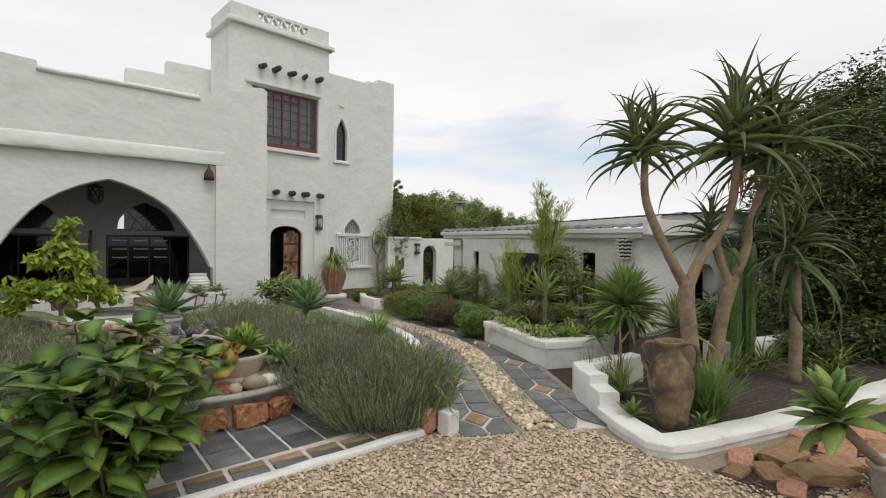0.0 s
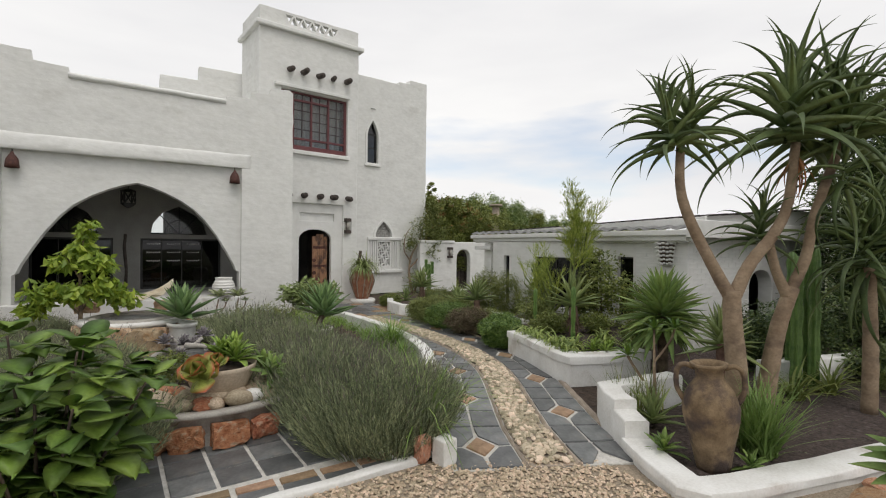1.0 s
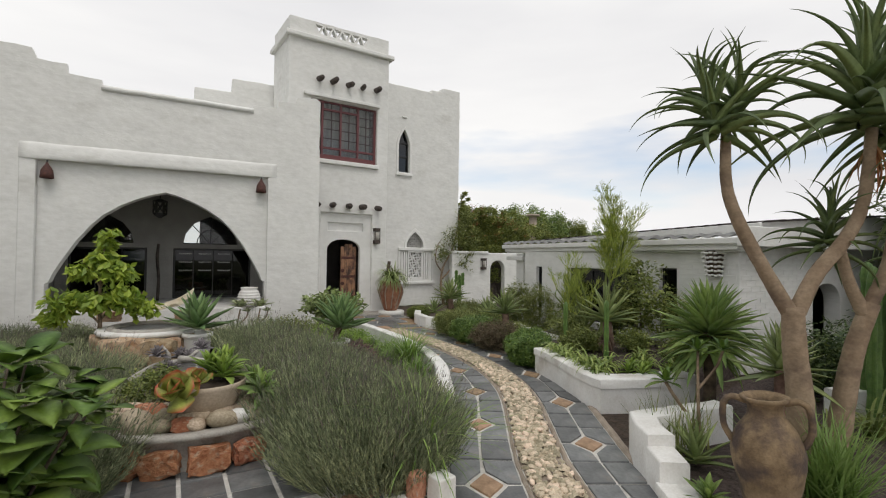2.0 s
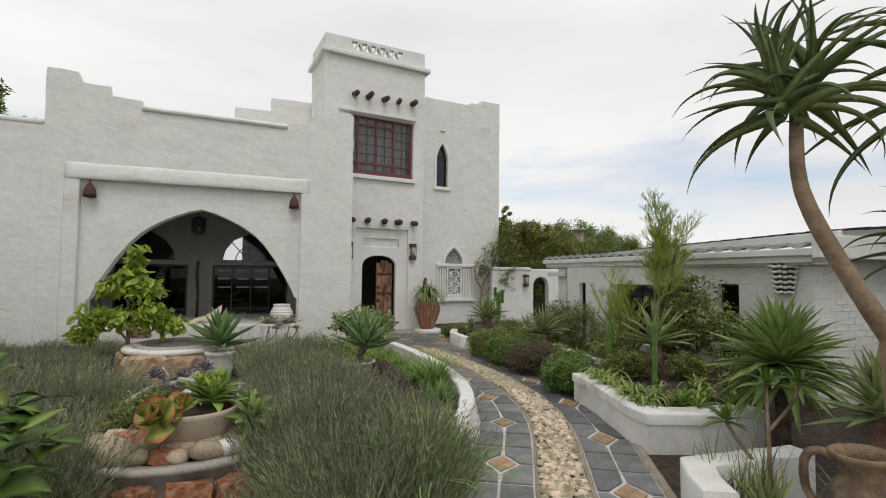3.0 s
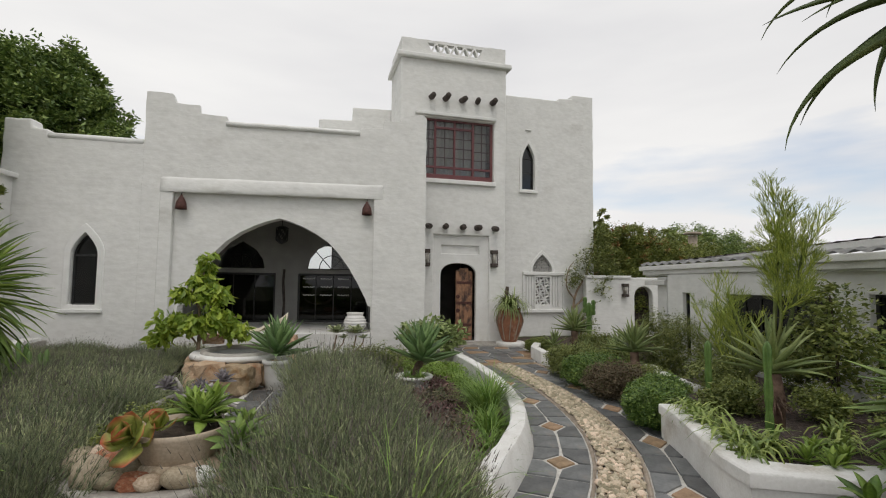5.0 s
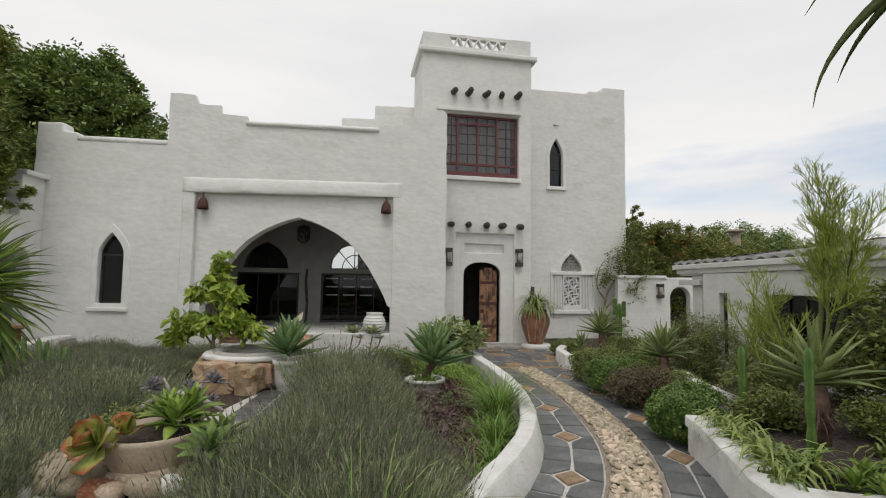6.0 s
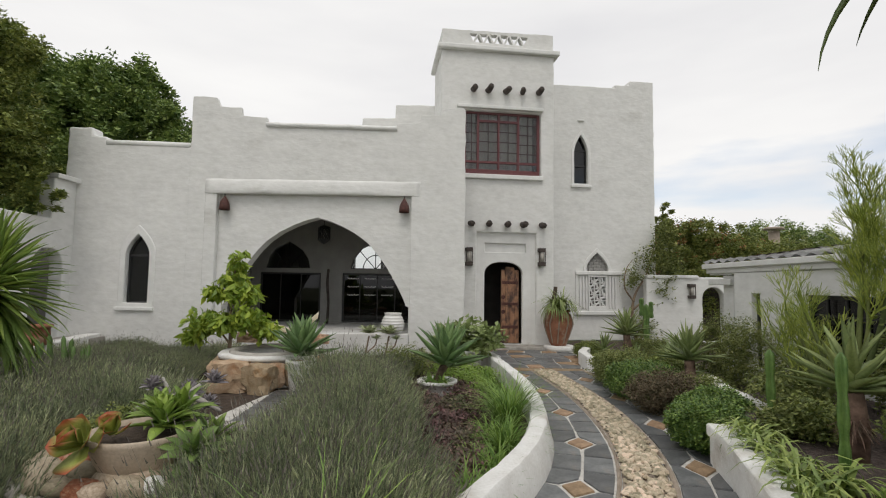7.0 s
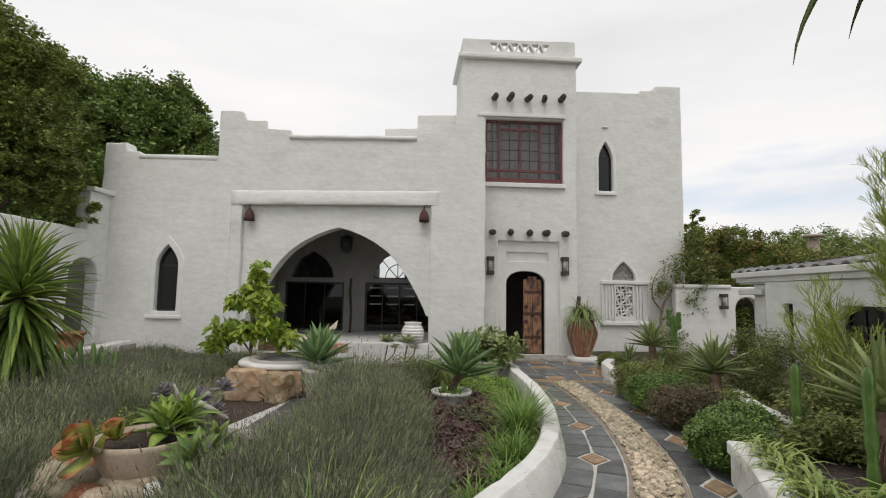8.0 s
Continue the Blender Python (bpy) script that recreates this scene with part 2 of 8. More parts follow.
M_YOUNG = material("fresh_yellow_green_leaf", (0.20, 0.305, 0.034), (0.37, 0.47, 0.07), 5, 0.5, 0, island=0.35, thin=0.35)
M_POIN = material("broad_green_leaf", (0.085, 0.175, 0.026), (0.20, 0.315, 0.056), 3, 0.5, 0.2, 50, island=0.3, thin=0.28, vary=0.38)
M_PENCIL = material("pencil_bush_stem", (0.22, 0.29, 0.042), (0.38, 0.45, 0.09), 6, 0.6, 0, island=0.4, thin=0.1)
M_CACTUS = material("cactus_skin", (0.055, 0.12, 0.024), (0.125, 0.21, 0.05), 9, 0.5, 0.25, 60)
M_RED = material("coral_rimmed_succulent", (0.30, 0.36, 0.07), (0.42, 0.46, 0.11), 9, 0.45, 0.1, vary=0.15, thin=0.15)
rn = M_RED.node_tree.nodes
r_co, r_sep = rn.new("ShaderNodeTexCoord"), rn.new("ShaderNodeSeparateXYZ")
r_off, r_abs, r_tip, r_max, r_ramp, r_mix = rn.new("ShaderNodeMath"), rn.new("ShaderNodeMath"), rn.new("ShaderNodeMath"), rn.new("ShaderNodeMath"), rn.new("ShaderNodeValToRGB"), rn.new("ShaderNodeMix")
r_off.operation, r_abs.operation, r_tip.operation, r_max.operation, r_mix.data_type = "SUBTRACT", "ABSOLUTE", "POWER", "MAXIMUM", "RGBA"
r_off.inputs[1].default_value, r_tip.inputs[1].default_value = 0.5, 2.2
r_ramp.color_ramp.elements[0].position, r_ramp.color_ramp.elements[1].position = 0.42, 0.86
link(M_RED.node_tree, r_co.outputs["Generated"], r_sep.inputs[0])
link(M_RED.node_tree, r_sep.outputs[1], r_off.inputs[0])
link(M_RED.node_tree, r_off.outputs[0], r_abs.inputs[0])
link(M_RED.node_tree, r_sep.outputs[0], r_tip.inputs[0])
link(M_RED.node_tree, r_abs.outputs[0], r_max.inputs[0])
link(M_RED.node_tree, r_tip.outputs[0], r_max.inputs[1])
link(M_RED.node_tree, r_max.outputs[0], r_ramp.inputs[0])
link(M_RED.node_tree, r_ramp.outputs[0], r_mix.inputs[0])
link(M_RED.node_tree, rn["Principled BSDF"].inputs["Base Color"].links[0].from_socket, r_mix.inputs[6])
r_mix.inputs[7].default_value = (0.46, 0.10, 0.05, 1)
link(M_RED.node_tree, r_mix.outputs[2], rn["Principled BSDF"].inputs["Base Color"])
M_GREYPL = material("grey_mauve_rosette", (0.16, 0.14, 0.15), (0.28, 0.26, 0.27), 9, 0.7, 0.1, vary=0.25)
M_ORANGE = material("dry_orange_leaf", (0.26, 0.10, 0.035), (0.38, 0.19, 0.07), 8, 0.8, 0.1, vary=0.2)
M_MOUND = material("plump_green_succulent_leaf", (0.075, 0.145, 0.026), (0.17, 0.27, 0.058), 5, 0.5, 0, island=0.5, thin=0.12)
M_PALM = material("bright_sword_leaf", (0.16, 0.26, 0.045), (0.30, 0.42, 0.085), 5, 0.5, 0.1, 60, vary=0.3, thin=0.2)
M_WHORL = material("pale_cream_green_leaf", (0.46, 0.52, 0.30), (0.62, 0.66, 0.44), 6, 0.6, 0.1, 50, vary=0.15, thin=0.4)
M_TANROCK = material("tan_split_sandstone", (0.38, 0.25, 0.15), (0.56, 0.42, 0.29), 3, 0.85, 0.8, 30, vary=0.25, c3=(0.42, 0.23, 0.12), spots=0.6, dist=0.03)


def obj(name, bm, mat, parent=None, label="", smooth=False):
    me = bpy.data.meshes.new(name)
    bm.to_mesh(me)
    bm.free()
    me.materials.append(mat)
    if smooth:
        me.polygons.foreach_set("use_smooth", [True] * len(me.polygons))
    ob = new(name, me)
    if parent:
        ob.parent = parent
    if label:
        ob["label"] = label
    return ob


part = obj


def shared(name, me, parent, m, label=""):
    ob = new(name, me)
    ob.parent = parent
    ob.matrix_basis = m
    if label:
        ob["label"] = label
    return ob


def thing(name, m, label, category, group="", kind=""):
    ob = new(name)
    ob.matrix_basis = m
    ob.empty_display_size = 0.1
    return tagged(ob, label, category, group, kind)


def raw(name, verts, faces, mat, smooth=False):
    me = bpy.data.meshes.new(name)
    me.from_pydata(verts, [], faces)
    me.materials.append(mat)
    if smooth:
        me.polygons.foreach_set("use_smooth", [True] * len(me.polygons))
    return me


def box(bm, x0, x1, y0, y1, z0, z1, bevel=0.0, m=None):
    c = Matrix.Translation(((x0 + x1) / 2, (y0 + y1) / 2, (z0 + z1) / 2)) @ Matrix.Diagonal((x1 - x0, y1 - y0, z1 - z0, 1))
    r = bmesh.ops.create_cube(bm, size=1, matrix=(m @ c) if m else c)
    if bevel:
        edges = list({e for v in r["verts"] for e in v.link_edges})
        bmesh.ops.bevel(bm, geom=edges, offset=bevel, segments=2, affect="EDGES", profile=0.5)
    return bm


def tube(bm, pts, radii, n=8, cap=True, wob=0.0, seed=0):
    rr = random.Random(seed)
    pts = [Vector(p) for p in pts]
    rings = []
    prev = None
    for i, p in enumerate(pts):
        d = (pts[min(i + 1, len(pts) - 1)] - pts[max(i - 1, 0)]).normalized()
        ref = prev if prev else (Vector((1, 0, 0)) if abs(d.x) < 0.8 else Vector((0, 1, 0)))
        a = (ref - d * ref.dot(d)).normalized()
        prev = a
        b = d.cross(a)
        rings.append([bm.verts.new(p + (a * math.cos(2 * math.pi * k / n) + b * math.sin(2 * math.pi * k / n)) * radii[i] * (1 + wob * rr.uniform(-1, 1))) for k in range(n)])
    for r0, r1 in zip(rings, rings[1:]):
        for k in range(n):
            bm.faces.new((r0[k], r0[(k + 1) % n], r1[(k + 1) % n], r1[k]))
    if cap:
        bm.faces.new(rings[0][::-1])
        bm.faces.new(rings[-1])
    return bm


def smooth_path(pts, per=6):
    """Catmull-Rom curve through the points."""
    pts = [Vector(p) for p in pts]
    ext = [pts[0] * 2 - pts[1]] + pts + [pts[-1] * 2 - pts[-2]]
    out = []
    for i in range(1, len(ext) - 2):
        p0, p1, p2, p3 = ext[i - 1:i + 3]
        for k in range(per):
            t = k / per
            out.append(0.5 * ((2 * p1) + (p2 - p0) * t + (2 * p0 - 5 * p1 + 4 * p2 - p3) * t * t + (3 * p1 - p0 - 3 * p2 + p3) * t ** 3))
    return out + [pts[-1]]


def lathe(bm, profile, n=32, wob=0.0, seed=0):
    """A turned body from (radius, height) pairs."""
    rings = []
    for i, (r, z) in enumerate(profile):
        rings.append([bm.verts.new((r * math.cos(2 * math.pi * k / n) * (1 + wob * noise.noise((math.cos(2 * math.pi * k / n) * 2, math.sin(2 * math.pi * k / n) * 2, z * 3 + seed))),
                                    r * math.sin(2 * math.pi * k / n) * (1 + wob * noise.noise((math.cos(2 * math.pi * k / n) * 2, math.sin(2 * math.pi * k / n) * 2, z * 3 + seed))), z)) for k in range(n)])
    for r0, r1 in zip(rings, rings[1:]):
        for k in range(n):
            bm.faces.new((r0[k], r0[(k + 1) % n], r1[(k + 1) % n], r1[k]))
    return bm


def roughen(loop, step=0.22, amp=0.008, seed=1):
    """Splits a closed outline into short pieces with a hand-plastered wobble."""
    rr = random.Random(seed)
    out = []
    for (x0, z0), (x1, z1) in zip(loop, loop[1:] + loop[:1]):
        n = max(1, int(math.hypot(x1 - x0, z1 - z0) / step))
        for k in range(n):
            j = 0.0 if k == 0 else amp
            out.append((x0 + (x1 - x0) * k / n + rr.uniform(-j, j), z0 + (z1 - z0) * k / n + rr.uniform(-j, j)))
    return out


def slab_from(outline, holes, depth, amp=0.008, seed=1):
    """A wall standing in the x-z plane, its face at y = 0, with openings right through it."""
    bm = bmesh.new()
    edges = []
    for k, loop in enumerate([roughen(outline, 0.22, amp, seed)] + [list(h) for h in holes]):
        vs = [bm.verts.new((x, 0, z)) for x, z in loop]
        edges += [bm.edges.new((a, b)) for a, b in zip(vs, vs[1:] + vs[:1])]
    bmesh.ops.triangle_fill(bm, edges=edges, use_beauty=True, use_dissolve=False)
    faces = bm.faces[:]
    r = bmesh.ops.extrude_face_region(bm, geom=faces)
    bmesh.ops.translate(bm, vec=(0, depth, 0), verts=[v for v in r["geom"] if isinstance(v, bmesh.types.BMVert)])
    bmesh.ops.recalc_face_normals(bm, faces=bm.faces[:])
    return bm


def wall(name, outline, holes, depth, m, mat=None, label="", category="wall", round_edge=0.03, amp=0.008, seed=1, kind="structure"):
    ob = obj(name, slab_from(outline, holes, depth, amp, seed), mat or M_PLASTER)
    ob.matrix_basis = m
    if round_edge:
        b = ob.modifiers.new("worn", "BEVEL")
        b.width, b.segments, b.limit_method, b.angle_limit = round_edge, 3, "ANGLE", radians(40)
    return tagged(ob, label, category, kind=kind)


def pointed_arch(cx, half, base, spring, top, n=9):
    """An opening with straight jambs and a slightly pointed head, as a closed outline."""
    pts = [(cx - half, base), (cx + half, base), (cx + half, spring)]
    for k in range(1, n):
        a = k / n
        pts.append((cx + half * math.cos(a * math.pi / 2) ** 0.86, spring + (top - spring) * math.sin(a * math.pi / 2) ** 0.98))
    pts.append((cx, top))
    for k in range(n - 1, 0, -1):
        a = k / n
        pts.append((cx - half * math.cos(a * math.pi / 2) ** 0.86, spring + (top - spring) * math.sin(a * math.pi / 2) ** 0.98))
    pts.append((cx - half, spring))
    return pts


def lancet(cx, half, base, spring, top, n=7):
    """An opening with a sharply pointed head."""
    pts = [(cx - half, base), (cx + half, base)]
    for k in range(n + 1):
        a = k / n
        pts.append((cx + half * (1 - a ** 1.75), spring + (top - spring) * a))
    for k in range(n - 1, -1, -1):
        a = k / n
        pts.append((cx - half * (1 - a ** 1.75), spring + (top - spring) * a))
    return pts


# ---- plants ----
def leaf_mesh(name, length, width, curl, mat, seg=8, thick=0.12, belly=0.35, fold=0.25, base=0.5, tip=1.6, ovate=False):
    """One succulent leaf along +x, channelled above and keeled below. belly: where it is widest; curl: degrees by which the tip drops."""
    verts, faces = [], []
    p, ang = Vector((0, 0, 0)), 0.0
    for i in range(seg + 1):
        t = i / seg
        w = width / 2 * ((base + (1 - base) * min(1, t / belly)) if t < belly else max(0.0, 1 - ((t - belly) / (1 - belly)) ** tip)) + 0.0008
        if ovate:
            w = width / 2 * math.sin(math.pi * t ** 0.75) ** 0.85 + 0.0008 if 0 < t < 1 else 0.0015
        ang = -radians(curl) * t ** 1.5
        up = Vector((-math.sin(ang), 0, math.cos(ang)))
        verts += [p + Vector((0, -w, 0)) + up * w * fold, p - up * w * 0.05, p + Vector((0, w, 0)) + up * w * fold, p - up * (w * 2 * thick + 0.0005)]
        p = p + Vector((math.cos(ang), 0, math.sin(ang))) * length / seg
    for i in range(seg):
        for k in range(4):
            a, b = i * 4 + k, i * 4 + (k + 1) % 4
            faces.append((a, b, b + 4, a + 4))
    return raw(name, [tuple(v) for v in verts], faces, mat, True)


def rosette(owner, meshes, n, e0, e1, rise=0.0, scale=(1.0, 0.7), seed=1, at=(0, 0, 0), name="leaf", lean=None, start=0.0, jit=7):
    """Leaves round a growing point, from the lowest outer ones (e0 degrees) to the upright heart (e1)."""
    rr = random.Random(seed)
    lean = lean or Matrix()
    for i in range(n):
        t = i / max(1, n - 1)
        az = i * 137.5 + rr.uniform(-12, 12)
        el = e0 + (e1 - e0) * t ** 0.9 + rr.uniform(-jit, jit)
        s = (scale[0] + (scale[1] - scale[0]) * t) * rr.uniform(0.88, 1.1)
        m = Matrix.Translation(at) @ lean @ Matrix.Translation((0, 0, rise * t)) @ pose(0, 0, 0, 0, 0, az) @ pose(0, 0, 0, rr.uniform(-14, 14), -el, 0) @ Matrix.Translation((start, 0, 0)) @ Matrix.Diagonal((s, s, s, 1))
        shared(name, meshes[i % len(meshes)], owner, m)


def blades(n, seed, spread, length, width, e0, e1, curl, seg=5):
    """Vertices and faces of a tuft of narrow arching leaves."""
    rr = random.Random(seed)
    verts, faces = [], []
    for _ in range(n):
        az, el = rr.uniform(0, 2 * math.pi), radians(rr.uniform(e0, e1))
        o = Vector((rr.uniform(-spread, spread), rr.uniform(-spread, spread), 0))
        L, w, c = length * rr.uniform(0.6, 1.1), width * rr.uniform(0.7, 1.2), radians(curl) * rr.uniform(0.5, 1.3)
        side = Vector((-math.sin(az), math.cos(az), 0))
        p, b0 = o, len(verts)
        for i in range(seg + 1):
            t = i / seg
            a = el - c * t
            ww = w / 2 * (1 - t ** 2.2) + 0.0004
            verts += [tuple(p - side * ww), tuple(p + side * ww)]
            p = p + Vector((math.cos(az) * math.cos(a), math.sin(az) * math.cos(a), math.sin(a))) * L / seg
        faces += [(b0 + 2 * i, b0 + 2 * i + 1, b0 + 2 * i + 3, b0 + 2 * i + 2) for i in range(seg)]
    return verts, faces


def leaf_cloud(blobs, n, size, seed, clump=14, spread=0.22, flat=0.5, aspect=0.5, inner=0.55, droop=0.0):
    """Small folded leaves in clumps over the outer part of several lobes."""
    rr = random.Random(seed)
    verts, faces = [], []
    vol = [b[3] * b[4] for b in blobs]
    for _ in range(n // clump):
        x, y, z, r, h = rr.choices(blobs, vol)[0]
        while True:
            d = Vector((rr.gauss(0, 1), rr.gauss(0, 1), rr.gauss(0, 1)))
            if d.length > 0.1:
                break
        d.normalize()
        k = rr.uniform(inner, 1.0) * (1 + 0.22 * noise.noise((d.x * 2.3 + x, d.y * 2.3 + y, d.z * 2.3 + seed)))
        c = Vector((x + d.x * r * k, y + d.y * r * k, z + d.z * h * k))
        cs = spread * r * rr.uniform(0.5, 1.2)
        for _ in range(clump):
            o = Vector((rr.gauss(0, 1), rr.gauss(0, 1), rr.gauss(0, 0.8)))
            p = c + o.normalized() * cs * rr.random() ** 0.5
            a = Vector((rr.gauss(0, 1), rr.gauss(0, 1), rr.gauss(0, 1) * flat - droop)).normalized()
            b = a.cross(Vector((rr.gauss(0, 0.6), rr.gauss(0, 0.6), 1))).normalized()
            s = size * rr.uniform(0.6, 1.2)
            nrm = a.cross(b)
            i = len(verts)
            verts += [tuple(p), tuple(p + a * s * 0.5 + b * s * aspect / 2 + nrm * s * 0.08), tuple(p + a * s), tuple(p + a * s * 0.5 - b * s * aspect / 2 + nrm * s * 0.08)]
            faces += [(i, i + 1, i + 2), (i, i + 2, i + 3)]
    return verts, faces


def rock_mesh(name, seed, mat, sub=2, amp=0.28, freq=1.3, angular=False):
    bm = bmesh.new()
    bmesh.ops.create_icosphere(bm, subdivisions=sub, radius=1)
    for v in bm.verts:
        d = v.co.normalized()
        k = 1 + amp * noise.noise(d * freq + Vector((seed * 7.3, seed * 3.1, seed))) + amp * 0.35 * noise.noise(d * freq * 3 + Vector((seed, 0, seed * 2)))
        v.co = d * k
        if angular:
            v.co = Vector([math.copysign(min(abs(c), 0.70 + 0.12 * noise.noise(d * 2 + Vector((seed, i, 0)))), c) for i, c in enumerate(v.co)])
    me = bpy.data.meshes.new(name)
    bm.to_mesh(me)
    bm.free()
    me.materials.append(mat)
    me.polygons.foreach_set("use_smooth", [not angular] * len(me.polygons))
    return me

# ---- ground ----
bm = bmesh.new()
bmesh.ops.create_grid(bm, x_segments=60, y_segments=60, size=600)
for v in bm.verts:
    far = max(0.0, math.hypot(v.co.x - 4, v.co.y - 8) - 45)
    v.co.z = -0.012 - min(6.0, far * 0.02)
tagged(obj("ground", bm, M_GRASSLAND), "dry green open ground round the garden", "ground", kind="structure")


def sheet(name, outline, z, mat, label, category):
    bm = bmesh.new()
    vs = [bm.verts.new((x, y, z)) for x, y in outline]
    bm.faces.new(vs)
    bmesh.ops.triangulate(bm, faces=bm.faces[:])
    bmesh.ops.recalc_face_normals(bm, faces=bm.faces[:])
    if sum(f.normal.z for f in bm.faces) < 0:
        bmesh.ops.reverse_faces(bm, faces=bm.faces[:])
    return tagged(obj(name, bm, mat), label, category, kind="structure")


sheet("gravel_court", [(-6, -5), (14, -5), (14, 1.2), (9, 2.0), (5.6, 2.9), (5.4, 3.6), (4.0, 4.3), (2.0, 4.3), (-1.0, 4.0), (-6, 4.0)], -0.004, M_GRAVEL, "buff crushed gravel forecourt", "gravel")
sheet("bed_soil", [(-3.4, 4.05), (1.9, 4.32), (4.0, 4.32), (5.0, 5.7), (5.5, 7.2), (5.65, 9.0), (5.5, 11.2), (5.2, 13.0), (-3.4, 12.85)], 0.0, M_SOIL, "dark soil of the lavender bed", "soil")
sheet("entrance_soil", [(6.3, 5.2), (7.4, 4.95), (9.4, 5.5), (9.4, 11.4), (12.6, 15.9), (8.3, 16.1), (7.3, 14.6), (7.4, 12.4), (7.05, 10.9), (7.0, 8.5), (7.0, 7.0)], 0.0, M_SOIL, "dark soil among the entrance plants", "soil")
sheet("urn_bed_soil", [(5.75, 4.1), (5.2, 3.3), (5.2, 2.75), (6.6, 2.55), (9.5, 2.1), (14, 1.3), (14, 5.4), (9.4, 5.4), (7.4, 4.8), (6.3, 4.4)], 0.05, M_REDSOIL, "red-brown mulch of the urn bed", "soil")

sheet("verge_soil", [(4.6, 3.4), (6.0, 3.4), (9.6, 4.8), (9.6, 11.6), (7.2, 11.6), (7.2, 8)], -0.007, M_SOIL, "dark soil along the path", "soil")

# ---- garden path ----
CENTRE = smooth_path([(4.66, 3.72, 0), (5.0, 4.45, 0), (5.48, 5.28, 0), (5.82, 5.88, 0), (6.09, 6.48, 0), (6.31, 7.25, 0), (6.44, 8.2, 0), (6.48, 9.2, 0), (6.43, 10.2, 0), (6.33, 11.35, 0)], 8)
RUN = [0.0]
for a, b in zip(CENTRE, CENTRE[1:]):
    RUN.append(RUN[-1] + (b - a).length)
LENGTH = RUN[-1]


def on_path(s, w, z=0.0):
    """The place s metres along the path and w metres to the right of its middle."""
    i = 0
    while i < len(RUN) - 2 and RUN[i + 1] < s:
        i += 1
    t = (s - RUN[i]) / (RUN[i + 1] - RUN[i])
    p = CENTRE[i].lerp(CENTRE[i + 1], t)
    d0 = (CENTRE[min(i + 1, len(CENTRE) - 1)] - CENTRE[max(i - 1, 0)]).normalized()
    d1 = (CENTRE[min(i + 2, len(CENTRE) - 1)] - CENTRE[i]).normalized()
    d = d0.lerp(d1, min(1, max(0, t))).normalized()
    return Vector((p.x + d.y * w, p.y - d.x * w, z))


def ribbon(name, w0, w1, z0, z1, mat, label, category, s0=0.0, s1=None, step=0.12, flare=0.0, amp=0.004, parent=None):
    """A strip that follows the path, with thickness."""
    bm = bmesh.new()
    s1 = LENGTH if s1 is None else s1
    n = int((s1 - s0) / step)
    rings = []
    rr = random.Random(3)
    for k in range(n + 1):
        s = s0 + (s1 - s0) * k / n
        j = [rr.uniform(-amp, amp) for _ in range(6)]
        rings.append([bm.verts.new(on_path(s, w0 + j[0], z0)), bm.verts.new(on_path(s, w0 + j[1], z1 - 0.015)), bm.verts.new(on_path(s, w0 + 0.015, z1 + j[2])),
                      bm.verts.new(on_path(s, w1 - 0.015, z1 + j[3])), bm.verts.new(on_path(s, w1 + j[4], z1 - 0.015)), bm.verts.new(on_path(s, w1 + flare, z0))])
    for a, b in zip(rings, rings[1:]):
        for q in range(5):
            bm.faces.new((a[q], a[q + 1], b[q + 1], b[q]))
    bm.faces.new(rings[0][::-1])
    bm.faces.new(rings[-1])
    bmesh.ops.recalc_face_normals(bm, faces=bm.faces[:])
    ob = obj(name, bm, mat, parent, "", True)
    ob.data.set_sharp_from_angle(angle=radians(35))
    if not parent:
        tagged(ob, label, category, kind="structure")
    return ob


path = tagged(ribbon("path", -0.78, 0.76, -0.05, 0.006, M_GROUT, "", "", 0, None), "curving garden path of grey slate with ochre diamonds", "path", kind="structure")
ribbon("edging", -0.215, -0.185, -0.03, 0.03, M_EDGE, "", "", parent=path)
ribbon("edging", 0.185, 0.225, -0.03, 0.035, M_EDGE, "", "", parent=path)
ribbon("edging", 0.72, 0.79, -0.03, 0.03, M_EDGE, "", "", parent=path)
ribbon("pebble_bed", -0.185, 0.185, -0.03, 0.012, M_EDGE, "", "", parent=path)


def tile_mesh(name, corners, mat, h=0.014, gap=0.0135):
    """A flat stone with a chamfered edge, its corners in order, drawn in from the joint."""
    c = sum((Vector(p) for p in corners), Vector()) / len(corners)
    lo, hi, up = [], [], Vector((0, 0, h))
    for p in corners:
        d = Vector(p) - c
        k = max(0.2, 1 - gap / max(0.03, d.length * 0.7))
        lo.append(c + d * k)
        hi.append(c + d * k * max(0.5, 1 - 0.004 / max(0.02, d.length * 0.7)) + up)
    n = len(corners)
    verts = [tuple(v - c) for v in lo] + [tuple(v - c) for v in hi]
    faces = [tuple(range(n, 2 * n))] + [(i, (i + 1) % n, n + (i + 1) % n, n + i) for i in range(n)]
    return raw(name, verts, faces, mat), c


def add_tile(owner, name, corners, mat, tip=0.0015):
    a = [Vector(p) for p in corners]
    if sum(p.x * q.y - q.x * p.y for p, q in zip(a, a[1:] + a[:1])) < 0:
        a = a[::-1]
    me, c = tile_mesh(name, a, mat)
    shared(name, me, owner, Matrix.Translation((c.x, c.y, c.z + rnd.uniform(-tip, tip))))


